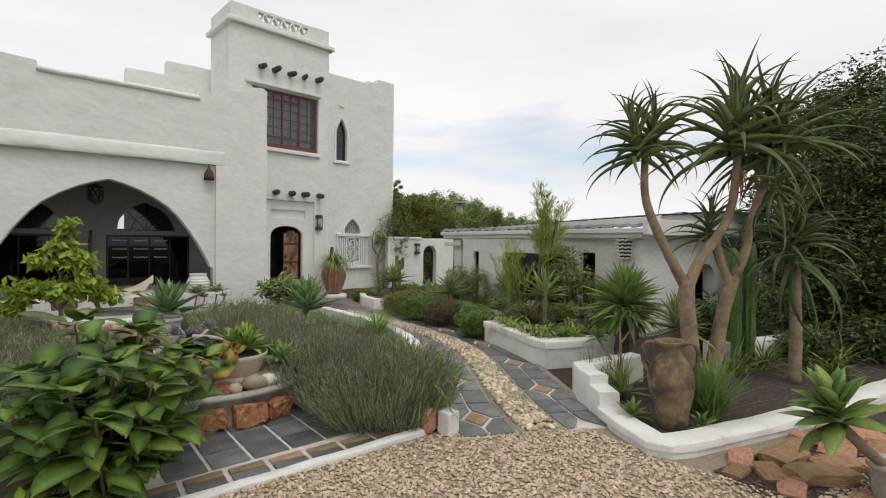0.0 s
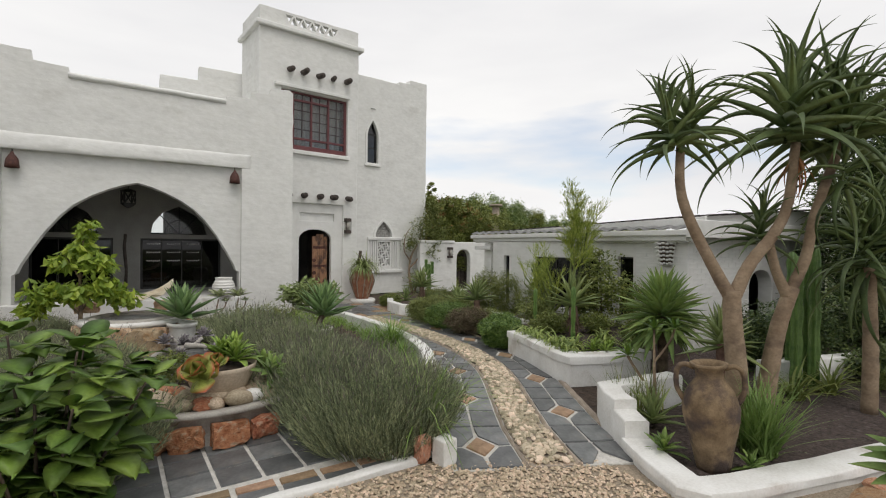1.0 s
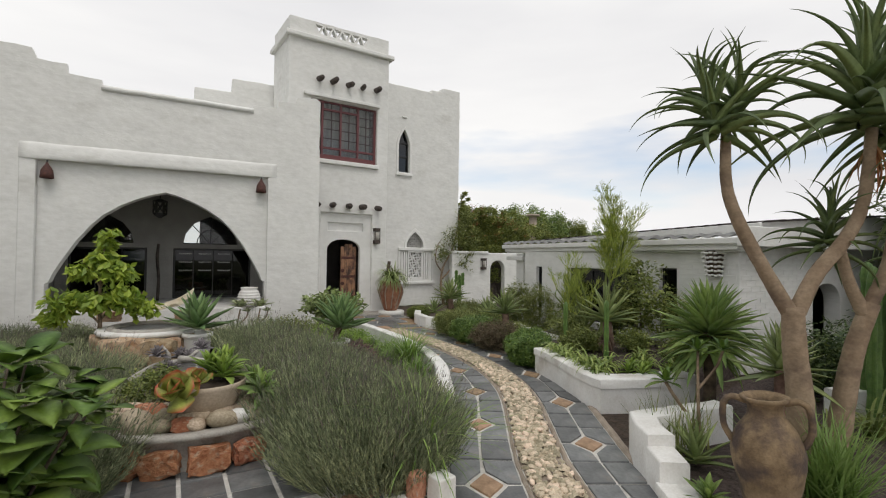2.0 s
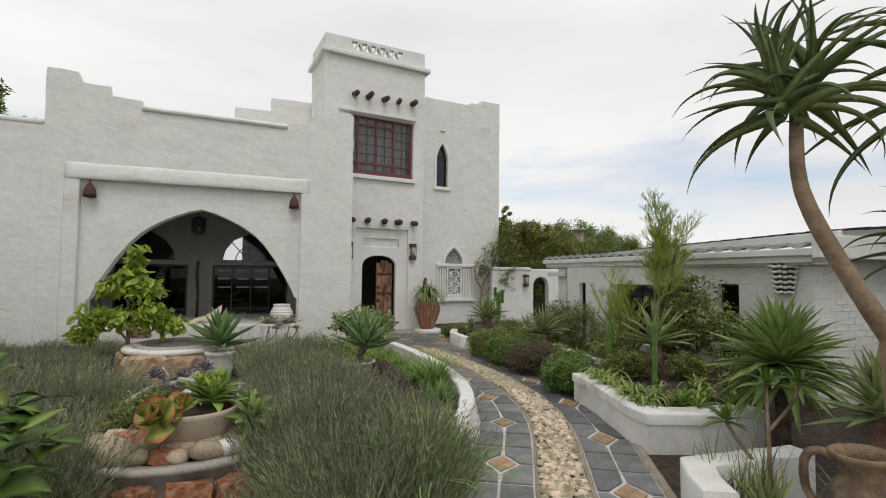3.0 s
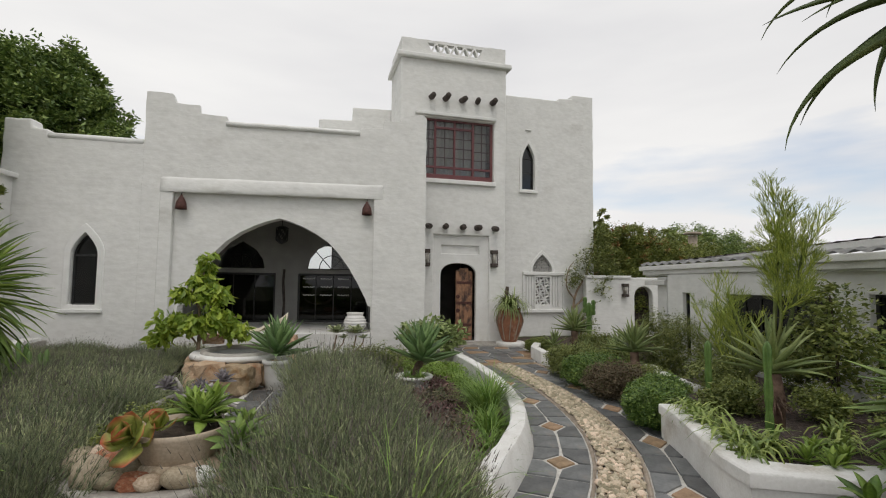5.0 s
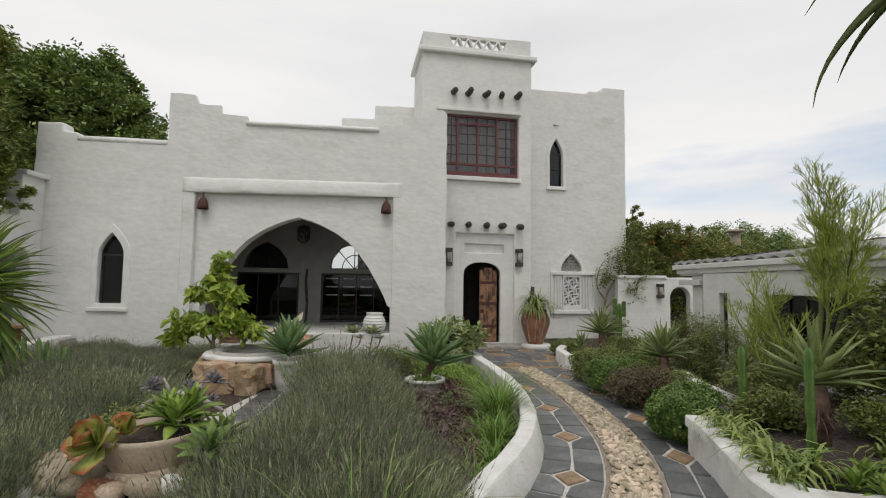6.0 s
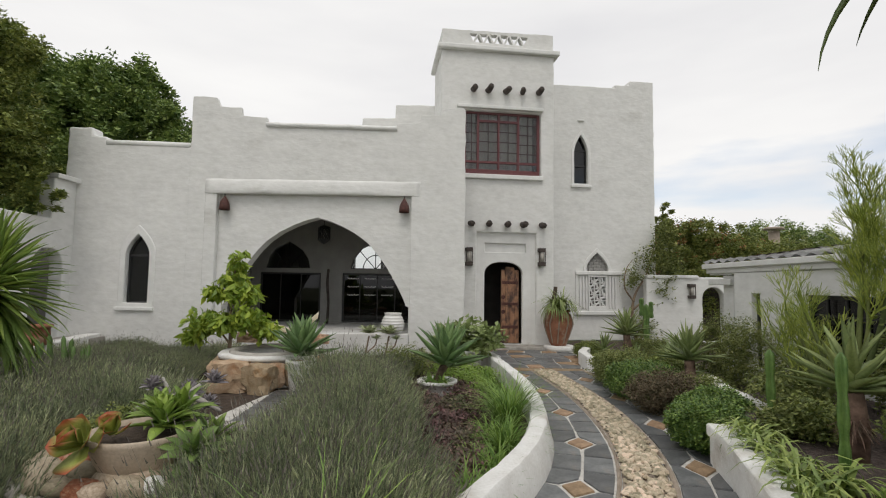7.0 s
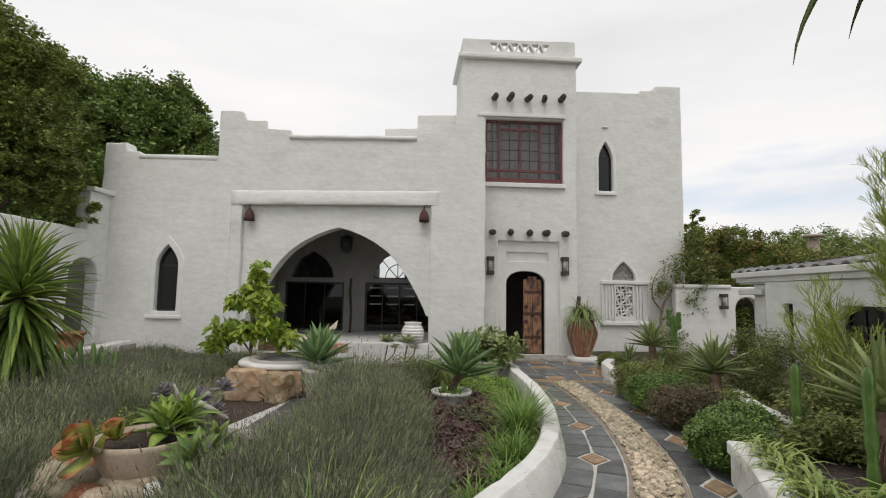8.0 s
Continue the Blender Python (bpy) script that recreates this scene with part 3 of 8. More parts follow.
PITCH, DW, DS = 0.40, 0.155, 0.21
for side, (wa, wm, wb), phase in (("left", (-0.745, -0.485, -0.22), 0), ("right", (0.23, 0.47, 0.715), 1)):
    rows = int(LENGTH / PITCH)
    diamonds = {k for k in range(rows + 1) if (k + 3 - 2 * phase) % 3 == 1}
    for k in range(rows):
        s0, s1 = k * PITCH, min(LENGTH - 0.02, (k + 1) * PITCH)
        for wo in (wa, wb):
            low, high = k in diamonds, (k + 1) in diamonds
            dw = DW if wo > wm else -DW
            c = []
            c += [(s0, wm + dw), (s0 + DS, wm)] if low else [(s0, wm)]
            c += [(s1 - DS, wm), (s1, wm + dw)] if high else [(s1, wm)]
            c += [(s1, wo), (s0, wo)]
            add_tile(path, "slate_tile", [on_path(s, w, 0.006) for s, w in c], M_SLATE)
    for k in diamonds:
        if 0 < k < rows:
            s = k * PITCH
            add_tile(path, "diamond_tile", [on_path(s - DS + 0.02, wm, 0.006), on_path(s, wm + DW - 0.015, 0.006), on_path(s + DS - 0.02, wm, 0.006), on_path(s, wm - DW + 0.015, 0.006)], M_DIAM)

# paved landing at the door: irregular slate
landing = sheet("landing", [(5.55, 11.3), (7.05, 11.3), (7.5, 12.4), (7.6, 14.5), (5.3, 14.3), (5.2, 12.8)], 0.004, M_GROUT, "irregular slate paving before the front door", "paving")
rr = random.Random(12)
y = 11.4
add_tile(landing, "threshold_stone", [(5.62, 11.32, 0.004), (6.35, 11.32, 0.004), (6.35, 11.6, 0.004), (5.58, 11.62, 0.004)], M_DIAM)
add_tile(landing, "threshold_stone", [(6.35, 11.32, 0.004), (7.03, 11.32, 0.004), (7.15, 11.58, 0.004), (6.35, 11.6, 0.004)], M_DIAM)
cells = {}
for i in range(7):
    for j in range(8):
        cells[i, j] = (5.32 + i * 0.37 + rr.uniform(-0.09, 0.09), 11.64 + j * 0.39 + (rr.uniform(-0.09, 0.09) if 0 < j < 7 else 0), 0.004)
for i in range(6):
    for j in range(7):
        add_tile(landing, "paving_stone", [cells[i, j], cells[i + 1, j], cells[i + 1, j + 1], cells[i, j + 1]], M_SLATE if rr.random() < 0.72 else M_DIAM)
bm = bmesh.new()
box(bm, 5.25, 7.35, 14.02, 14.75, 0, 0.075, 0.015)
tagged(obj("door_step", bm, M_CONC), "worn grey stone step at the front door", "step", kind="structure")

# tiled apron round the stone ring
apron = sheet("apron", [(1.6, 4.33), (4.0, 4.33), (4.0, 4.75), (3.6, 5.9), (3.4, 9.6), (2.2, 9.6), (1.6, 6.0)], 0.003, M_GROUT, "square slate paving round the stone ring", "paving")
turn = Matrix.Rotation(radians(3), 3, "Z")
for i in range(-7, 8):
    for j in range(0, 6):
        q = [turn @ Vector((i * 0.3 + a, j * 0.29 + b, 0)) + Vector((2.75, 4.65, 0.003)) for a, b in ((0, 0), (0.3, 0), (0.3, 0.29), (0, 0.29))]
        if all(1.6 < p.x < 3.9 and 4.53 < p.y < 6.2 for p in q):
            add_tile(apron, "slate_tile", q, M_SLATE)
for i in range(8):
    add_tile(apron, "border_tile", [(1.65 + i * 0.29, 4.35, 0.003), (1.94 + i * 0.29, 4.35, 0.003), (1.94 + i * 0.29, 4.47, 0.003), (1.65 + i * 0.29, 4.47, 0.003)], M_SLATE)
    add_tile(apron, "ochre_tile", [(1.65 + i * 0.29, 4.475, 0.003), (1.94 + i * 0.29, 4.475, 0.003), (1.94 + i * 0.29, 4.585, 0.003), (1.65 + i * 0.29, 4.57, 0.003)], M_DIAM)
for i in range(4):
    for j in range(7):
        add_tile(apron, "slate_tile", [(2.2 + i * 0.3, 7.3 + j * 0.32, 0.003), (2.5 + i * 0.3, 7.3 + j * 0.32, 0.003), (2.5 + i * 0.3, 7.62 + j * 0.32, 0.003), (2.2 + i * 0.3, 7.62 + j * 0.32, 0.003)], M_SLATE)


def masonry_run(name, pts, w, h, mat, label, cap=0.0, cap_h=0.07, closed=False, amp=0.006, z0=-0.03, category="garden wall"):
    """A low plastered wall along a line on the ground, with an optional overhanging cap."""
    pts = [Vector((x, y, 0)) for x, y in pts]
    fine = []
    for a, b in zip(pts, pts[1:]):
        n = max(1, int((b - a).length / 0.15))
        fine += [a.lerp(b, k / n) for k in range(n)]
    fine.append(pts[-1])
    rr = random.Random(len(fine))

    def strip(half, za, zb, r):
        bm = bmesh.new()
        rings = []
        for i, p in enumerate(fine):
            if 0 < i < len(fine) - 1:
                d0, d1 = (p - fine[i - 1]).normalized(), (fine[i + 1] - p).normalized()
                d = (d0 + d1).normalized()
                k = 1 / max(0.5, d.dot(d1))
            else:
                d, k = (fine[min(i + 1, len(fine) - 1)] - fine[max(i - 1, 0)]).normalized(), 1
            s = Vector((d.y, -d.x, 0)) * k
            q = [(-half, za), (-half, zb - r), (-half + r * 0.4, zb - r * 0.3), (-half + r, zb), (half - r, zb), (half - r * 0.4, zb - r * 0.3), (half, zb - r), (half, za)]
            j = rr.uniform(-amp, amp)
            rings.append([bm.verts.new(p + s * (u + (0 if n_ in (3, 4) else rr.uniform(-amp, amp) * 0.5)) + Vector((0, 0, z + (j if z > za else 0)))) for n_, (u, z) in enumerate(q)])
        for a, b in zip(rings, rings[1:]):
            for k in range(7):
                bm.faces.new((a[k], a[k + 1], b[k + 1], b[k]))
            bm.faces.new((a[7], a[0], b[0], b[7]))
        bm.faces.new(rings[0][::-1])
        bm.faces.new(rings[-1])
        bmesh.ops.recalc_face_normals(bm, faces=bm.faces[:])
        return bm

    ob = tagged(obj(name, strip(w / 2, z0, h - (cap_h if cap else 0), 0.016), mat, None, "", True), label, category, kind="structure")
    if cap:
        cp = part("coping", strip(w / 2 + cap, h - cap_h - 0.004, h, 0.014), mat, ob, "", True)
        cp.data.set_sharp_from_angle(angle=radians(32))
    ob.data.set_sharp_from_angle(angle=radians(32))
    return ob


# whitewashed curb of the lavender bed, splayed towards the path
curb = tagged(ribbon("bed_curb", -0.96, -0.80, -0.03, 0.27, M_CURB, "", "", 0.9, LENGTH + 0.0, flare=0.07, amp=0.006), "low whitewashed curb along the lavender bed", "curb", kind="structure")
masonry_run("bed_curb_end", [(5.50, 11.3), (5.36, 12.0), (5.2, 12.9)], 0.17, 0.27, M_CURB, "low whitewashed curb beside the landing", category="curb")
masonry_run("gravel_kerb", [(0.6, 4.2), (1.6, 4.25), (2.6, 4.28), (3.3, 4.31), (3.85, 4.33)], 0.09, 0.045, M_CURB, "flush white kerb between paving and gravel", category="kerb")
bm = bmesh.new()
box(bm, -0.07, 0.07, -0.07, 0.07, 0, 0.2, 0.012)
b = obj("kerb_block", bm, M_CURB)
b.matrix_basis = pose(3.98, 4.2, 0, 0, 0, 12)
tagged(b, "small white block at the end of the kerb", "block")
# planter by the outbuilding
masonry_run("planter_wall_east", [(6.94, 6.9), (6.79, 6.3), (6.5, 5.45), (6.47, 5.24), (6.8, 5.12), (7.5, 5.0)], 0.22, 0.36, M_CURB, "white plastered planter wall with a thick coping", 0.025, 0.09)
masonry_run("planter_wall_rear", [(8.1, 9.2), (7.87, 8.4), (7.78, 7.6)], 0.16, 0.36, M_CURB, "white low wall among the plants")
masonry_run("planter_wall_door", [(7.62, 12.9), (7.3, 12.2), (7.22, 11.4), (7.55, 11.0)], 0.16, 0.26, M_CURB, "small white planter wall beside the landing")
# urn bed: higher end by the path, stepping down to the low front
masonry_run("urn_wall_high", [(6.75, 4.1), (5.82, 4.17), (5.68, 4.0), (5.56, 3.78)], 0.2, 0.36, M_CURB, "high end of the white urn bed wall", 0.0)
masonry_run("urn_wall_step", [(5.56, 3.79), (5.42, 3.56)], 0.2, 0.27, M_CURB, "step of the white urn bed wall", 0.0)
masonry_run("urn_wall_low", [(5.43, 3.58), (5.26, 3.28), (5.12, 2.95), (5.17, 2.85), (5.30, 2.79), (6.4, 2.54), (7.4, 2.36), (8.7, 2.2), (10.5, 1.95), (13, 1.6)], 0.2, 0.12, M_CURB, "low white wall in front of the urn bed", 0.02, 0.06)
masonry_run("urn_wall_rear", [(8.4, 4.0), (9.2, 3.75), (10.6, 3.4), (13, 2.9)], 0.2, 0.32, M_CURB, "white low wall behind the tree aloes")

# ---- house: arcade block ----
TOP = [(-0.92, 0), (5.0, 0), (5.0, 5.30), (4.9, 5.37), (4.48, 5.32), (4.43, 5.185), (4.04, 5.175), (4.02, 5.015), (3.52, 4.99), (3.49, 4.85), (0.72, 4.9), (0.69, 5.075), (0.15, 5.11), (0.13, 5.29), (-0.33, 5.31), (-0.41, 5.50), (-0.92, 5.52)]
recess = [(-0.30, 0.02), (3.85, 0.02), (3.85, 3.405), (-0.30, 3.405)]
arcade = wall("wall_arcade", TOP, [recess], 0.10, pose(0, 12.9, 0), label="white lumpy-plastered front wall with a stepped parapet", seed=2, round_edge=0.045, amp=0.014)
ARCH = [(3.82, 0.42), (3.82, 1.02), (3.76, 1.05), (3.70, 1.21), (3.56, 1.48), (3.34, 1.86), (3.10, 2.19), (2.90, 2.40), (2.62, 2.60), (2.33, 2.75), (2.08, 2.85), (1.83, 2.92)]
ARCH += [(3.66 - x, z) for x, z in ARCH[-2::-1]]
wall("wall_arch_panel", [(-0.6, 0), (4.1, 0), (4.1, 3.6), (-0.6, 3.6)], [ARCH], 0.32, pose(0, 13.003, 0), label="white recessed panel with a wide pointed arch", round_edge=0.025, seed=3)
bm = bmesh.new()
prof = [(13.0, 3.395), (12.858, 3.395), (12.847, 3.408), (12.846, 3.48), (12.855, 3.58), (12.872, 3.65), (12.897, 3.715), (13.0, 3.725)]
rings = [[bm.verts.new((-0.56 + 4.6 * k / 30, (yy if yy > 12.95 else 12.899 + (yy - 12.899) * min(1.0, 0.5 + k * 0.4, 0.03 + (30 - k) * 0.13)) + 0.008 * noise.noise((k * 0.5, j * 2.0, 0.3)), zz + 0.014 * noise.noise((k * 0.35, j * 0.7, 5)))) for j, (yy, zz) in enumerate(prof)] for k in range(31)]
for a, b in zip(rings, rings[1:]):
    for j in range(7):
        bm.faces.new((a[j], b[j], b[j + 1], a[j + 1]))
bm.faces.new(rings[0])
bm.faces.new(rings[-1][::-1])
bmesh.ops.recalc_face_normals(bm, faces=bm.faces[:])
tagged(obj("hood_band", bm, M_PLASTER, None, "", True), "thick white plaster band over the arch", "moulding", kind="structure")
bm = bmesh.new()
cope = [(0.69 + 2.82 * k / 12, 12.93, 4.915 - 0.045 * k / 12 + 0.012 * noise.noise((k * 0.7, 0.2, 0.4))) for k in range(13)]
tube(bm, cope, [0.064 + 0.008 * noise.noise((k * 0.9, 3.0, 0.1)) for k in range(13)], 10)
for v in bm.verts:
    v.co.y = 12.93 + (v.co.y - 12.93) * 1.5
tagged(obj("coping_arcade", bm, M_TRIM, None, "", True), "rounded white coping on the parapet", "coping", kind="structure")
# slightly proud strip that runs down beside the recess
bm = bmesh.new()
box(bm, -0.56, -0.302, 12.878, 12.97, 0.0, 3.41, 0.02)
tagged(obj("pilaster", bm, M_PLASTER), "flat white pilaster strip beside the arch", "moulding", kind="structure")
# inside of the porch: the grey of its walls carries the shade
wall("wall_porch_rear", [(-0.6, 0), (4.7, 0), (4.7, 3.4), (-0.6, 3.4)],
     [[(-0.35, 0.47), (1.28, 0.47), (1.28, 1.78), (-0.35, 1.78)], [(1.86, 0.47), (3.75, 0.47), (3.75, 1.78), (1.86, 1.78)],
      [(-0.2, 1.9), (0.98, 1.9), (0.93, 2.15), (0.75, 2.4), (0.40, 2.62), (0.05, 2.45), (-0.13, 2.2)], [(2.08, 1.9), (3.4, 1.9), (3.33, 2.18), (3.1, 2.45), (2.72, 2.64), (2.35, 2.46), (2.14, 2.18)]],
     0.25, pose(0, 15.7, 0), M_GREYWALL, "pale rear wall of the porch, shade put into its grey", round_edge=0.012, amp=0.002)
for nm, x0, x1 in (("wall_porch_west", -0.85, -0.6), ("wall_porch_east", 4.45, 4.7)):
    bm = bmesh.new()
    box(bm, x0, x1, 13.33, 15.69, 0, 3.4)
    tagged(obj(nm, bm, M_GREYWALL), "pale side wall of the porch, shade put into its grey", "wall", kind="structure")
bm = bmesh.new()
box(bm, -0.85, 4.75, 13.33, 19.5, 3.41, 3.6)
tagged(obj("ceiling", bm, M_GREYWALL), "pale flat ceiling of porch and room, shade put into its grey", "ceiling", kind="structure")
bm = bmesh.new()
box(bm, -0.85, 4.45, 13.0, 19.5, 0.1, 0.45)
box(bm, -0.34, 3.84, 12.86, 13.06, 0.02, 0.47, 0.02)
tagged(obj("porch_floor", bm, M_CURB), "raised pale porch floor with a white front lip", "floor", kind="structure")
# living room behind the porch, with a far window, dimness in its colour
wall("wall_room_rear", [(-0.9, 0), (4.9, 0), (4.9, 3.4), (-0.9, 3.4)], [[(1.55, 2.0), (2.45, 2.0), (2.45, 2.8), (1.55, 2.8)], [(0.3, 0.9), (1.1, 0.9), (1.1, 1.7), (0.3, 1.7)]], 0.2, pose(0, 19.3, 0), M_DARKROOM, "rear wall of the living room, dimness put into its colour", round_edge=0)
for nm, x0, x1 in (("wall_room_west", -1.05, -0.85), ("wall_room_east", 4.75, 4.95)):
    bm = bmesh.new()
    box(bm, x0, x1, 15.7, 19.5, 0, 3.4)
    tagged(obj(nm, bm, M_DARKROOM), "side wall of the living room, dimness put into its colour", "wall", kind="structure")


def glazed(name, m, x0, x1, z0, z1, cols, rows, frame_mat, glass_mat, label, bar=0.025, rim=0.05, depth=0.05, bars=None):
    """A window or glazed door: rim, bars and one pane behind them."""
    top = thing(name, m, label, "window", kind="structure")
    bm = bmesh.new()
    box(bm, x0, x0 + rim, 0, depth, z0, z1)
    box(bm, x1 - rim, x1, 0, depth, z0, z1)
    box(bm, x0 + rim, x1 - rim, 0, depth, z0, z0 + rim)
    box(bm, x0 + rim, x1 - rim, 0, depth, z1 - rim, z1)
    part("window_frame", bm, frame_mat, top)
    for k in range(1, cols):
        x = x0 + (x1 - x0) * k / cols
        bm = bmesh.new()
        box(bm, x - bar / 2, x + bar / 2, 0.006, depth - 0.006, z0 + rim, z1 - rim)
        part("bar", bm, frame_mat, top)
    for k in range(1, rows):
        z = z0 + (z1 - z0) * k / rows
        bm = bmesh.new()
        box(bm, x0 + rim, x1 - rim, 0.010, depth - 0.010, z - bar / 2, z + bar / 2)
        part("bar", bm, frame_mat, top)
    bm = bmesh.new()
    box(bm, x0 + 0.01, x1 - 0.01, depth * 0.5 - 0.002, depth * 0.5 + 0.002, z0 + 0.01, z1 - 0.01)
    pane = part("pane", bm, glass_mat, top)
    pane.visible_shadow = False
    return top


glazed("window_1", pose(0, 15.74, 0), -0.35, 1.28, 0.47, 1.78, 3, 1, M_BLACK, M_DGLASS, "wide black-framed glazed door in the porch")
screen = glazed("window_2", pose(0, 15.74, 0), 1.86, 3.75, 0.47, 1.78, 4, 1, M_BLACK, M_DGLASS, "black glazed door with a carved white-dotted screen")
for col in range(3):
    for row in range(3):
        for k in range(7):
            bm = bmesh.new()
            x, z = 2.0 + col * 0.46 + k * 0.045, 1.66 - row * 0.22 - (k % 2) * 0.012
            box(bm, x, x + 0.026, -0.012, 0.0, z - 0.028, z)
            part("carved_dot", bm, M_TRIM, screen)


def fanlight(name, cx, half, z0, z1, label):
    top = thing(name, pose(0, 15.74, 0), label, "window", kind="structure")
    loop = [(cx + half * math.cos(a * math.pi / 10), z0 + (z1 - z0) * math.sin(a * math.pi / 10)) for a in range(11)]
    bm = bmesh.new()
    for (xa, za), (xb, zb) in zip(loop + loop[:1], loop[1:] + loop[:1] + loop[1:2]):
        tube(bm, [(xa, 0.02, za), (xb, 0.02, zb)], [0.022, 0.022], 6)
    part("window_frame", bm, M_BLACK, top)
    for k in (2.5, 5, 7.5):
        bm = bmesh.new()
        tube(bm, [(cx, 0.02, z0), (cx + half * math.cos(k * math.pi / 10), 0.02, z0 + (z1 - z0) * math.sin(k * math.pi / 10))], [0.012, 0.012], 6)
        part("bar", bm, M_BLACK, top)
    bm = bmesh.new()
    tube(bm, [(cx + half * 0.5 * math.cos(a * math.pi / 10), 0.02, z0 + (z1 - z0) * 0.5 * math.sin(a * math.pi / 10)) for a in range(11)], [0.012] * 11, 6)
    part("bar", bm, M_BLACK, top)
    bm = bmesh.new()
    vs = [bm.verts.new((x, 0.03, z)) for x, z in loop]
    bm.faces.new(vs)
    r = bmesh.ops.extrude_face_region(bm, geom=bm.faces[:])
    bmesh.ops.translate(bm, vec=(0, 0.004, 0), verts=[v for v in r["geom"] if isinstance(v, bmesh.types.BMVert)])
    part("pane", bm, M_GLASS, top).visible_shadow = False


fanlight("window_3", 0.39, 0.6, 1.9, 2.64, "black arched fanlight over the porch door")
fanlight("window_4", 2.74, 0.67, 1.9, 2.66, "black arched fanlight with daylight behind it")

# ---- house: west wing ----
WIN = lancet(-1.925, 0.265, 1.03, 2.06, 2.52)
WING = [(-3.57, 0), (-0.5, 0), (-0.5, 4.40), (-2.72, 4.46), (-2.74, 4.6), (-3.03, 4.63), (-3.06, 4.81), (-3.57, 4.81)]
wall("wall_west", WING, [WIN], 0.35, pose(0, 12.904, 0), label="white lumpy-plastered west wing wall", seed=4, round_edge=0.045, amp=0.012)
surround = lancet(-1.925, 0.375, 0.93, 2.12, 2.70)
wall("surround_1", surround, [lancet(-1.925, 0.25, 1.045, 2.06, 2.50)], 0.07, pose(0, 12.885, 0), M_TRIM, "raised white plaster surround of the lancet window", "moulding", 0.018, 0.003)
bm = bmesh.new()
box(bm, -2.34, -1.53, 12.84, 12.95, 0.88, 0.96, 0.015)
tagged(obj("sill_1", bm, M_TRIM), "white window sill", "sill", kind="structure")
bm = bmesh.new()
tube(bm, [(-2.74, 12.95, 4.47), (-1.8, 12.95, 4.455), (-0.95, 12.95, 4.43)], [0.07] * 3, 10)
tagged(obj("coping_west", bm, M_TRIM, None, "", True), "rounded white coping on the west wing", "coping", kind="structure")


def lancet_window(name, m, cx, half, base, spring, top_z, label, mid=None):
    top = thing(name, m, label, "window", kind="structure")
    loop = lancet(cx, half - 0.012, base + 0.012, spring, top_z - 0.02)
    bm = bmesh.new()
    for (xa, za), (xb, zb) in zip(loop, loop[1:] + loop[:1]):
        tube(bm, [(xa, 0, za), (xb, 0, zb)], [0.02, 0.02], 6)
    part("window_frame", bm, M_BLACK, top)
    for z in ([spring - 0.01] if mid is None else mid):
        bm = bmesh.new()
        box(bm, cx - half, cx + half, -0.022, 0.022, z - 0.02, z + 0.02)
        part("bar", bm, M_BLACK, top)
    bm = bmesh.new()
    vs = [bm.verts.new((x, 0.0, z)) for x, z in loop]
    bm.faces.new(vs)
    r = bmesh.ops.extrude_face_region(bm, geom=bm.faces[:])
    bmesh.ops.translate(bm, vec=(0, 0.004, 0), verts=[v for v in r["geom"] if isinstance(v, bmesh.types.BMVert)])
    part("pane", bm, M_DGLASS, top).visible_shadow = False


lancet_window("window_5", pose(0, 13.04, 0), -1.925, 0.25, 1.045, 2.06, 2.50, "narrow dark lancet window in the west wing")
# west wing shell
bm = bmesh.new()
box(bm, -3.57, -0.93, 13.29, 16.5, 3.9, 4.05)
box(bm, -3.57, -3.3, 13.29, 16.5, 0, 3.9)
box(bm, -3.3, -1.06, 16.2, 16.5, 0, 3.9)
box(bm, -1.05, -0.93, 13.29, 15.69, 0, 5.0)
tagged(obj("west_wing_shell", bm, M_PLASTER), "plain white rear of the west wing", "wall", kind="structure")
# side wall that comes forward along the terrace, with an arched opening
SIDE = [(0, 0), (7.0, 0), (7.0, 2.86), (0.62, 2.74), (0.6, 3.62), (0, 3.62)]
wall("wall_terrace", SIDE, [pointed_arch(0.62, 0.38, 0.3, 1.75, 2.14)], 0.3, pose(-3.62, 12.93, 0, 0, 0, -90), label="white terrace wall with an arched opening", seed=6)
bm = bmesh.new()
box(bm, -3.42, -3.22, 12.3, 12.93, 3.56, 3.66, 0.02)
tagged(obj("coping_terrace", bm, M_TRIM), "white ledge on the terrace wall", "coping", kind="structure")
# added wall and roof in a dark colour, so the terrace arch looks shaded
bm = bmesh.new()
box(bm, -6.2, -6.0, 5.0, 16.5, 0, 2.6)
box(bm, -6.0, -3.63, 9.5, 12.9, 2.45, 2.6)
tagged(obj("wall_terrace_rear", bm, M_DARKROOM), "added dark wall and roof that darken the terrace arch", "wall", kind="structure")
masonry_run("terrace_edge", [(-2.72, 12.85), (-2.45, 11.2), (-2.2, 9.8), (-2.2, 8.0)], 0.3, 0.4, M_CURB, "low white terrace wall beyond the lavender")
bm = bmesh.new()
box(bm, -3.3, -2.5, 6.0, 12.9, 0, 0.34)
tagged(obj("terrace", bm, M_CONC), "raised grey terrace floor", "floor", kind="structure")

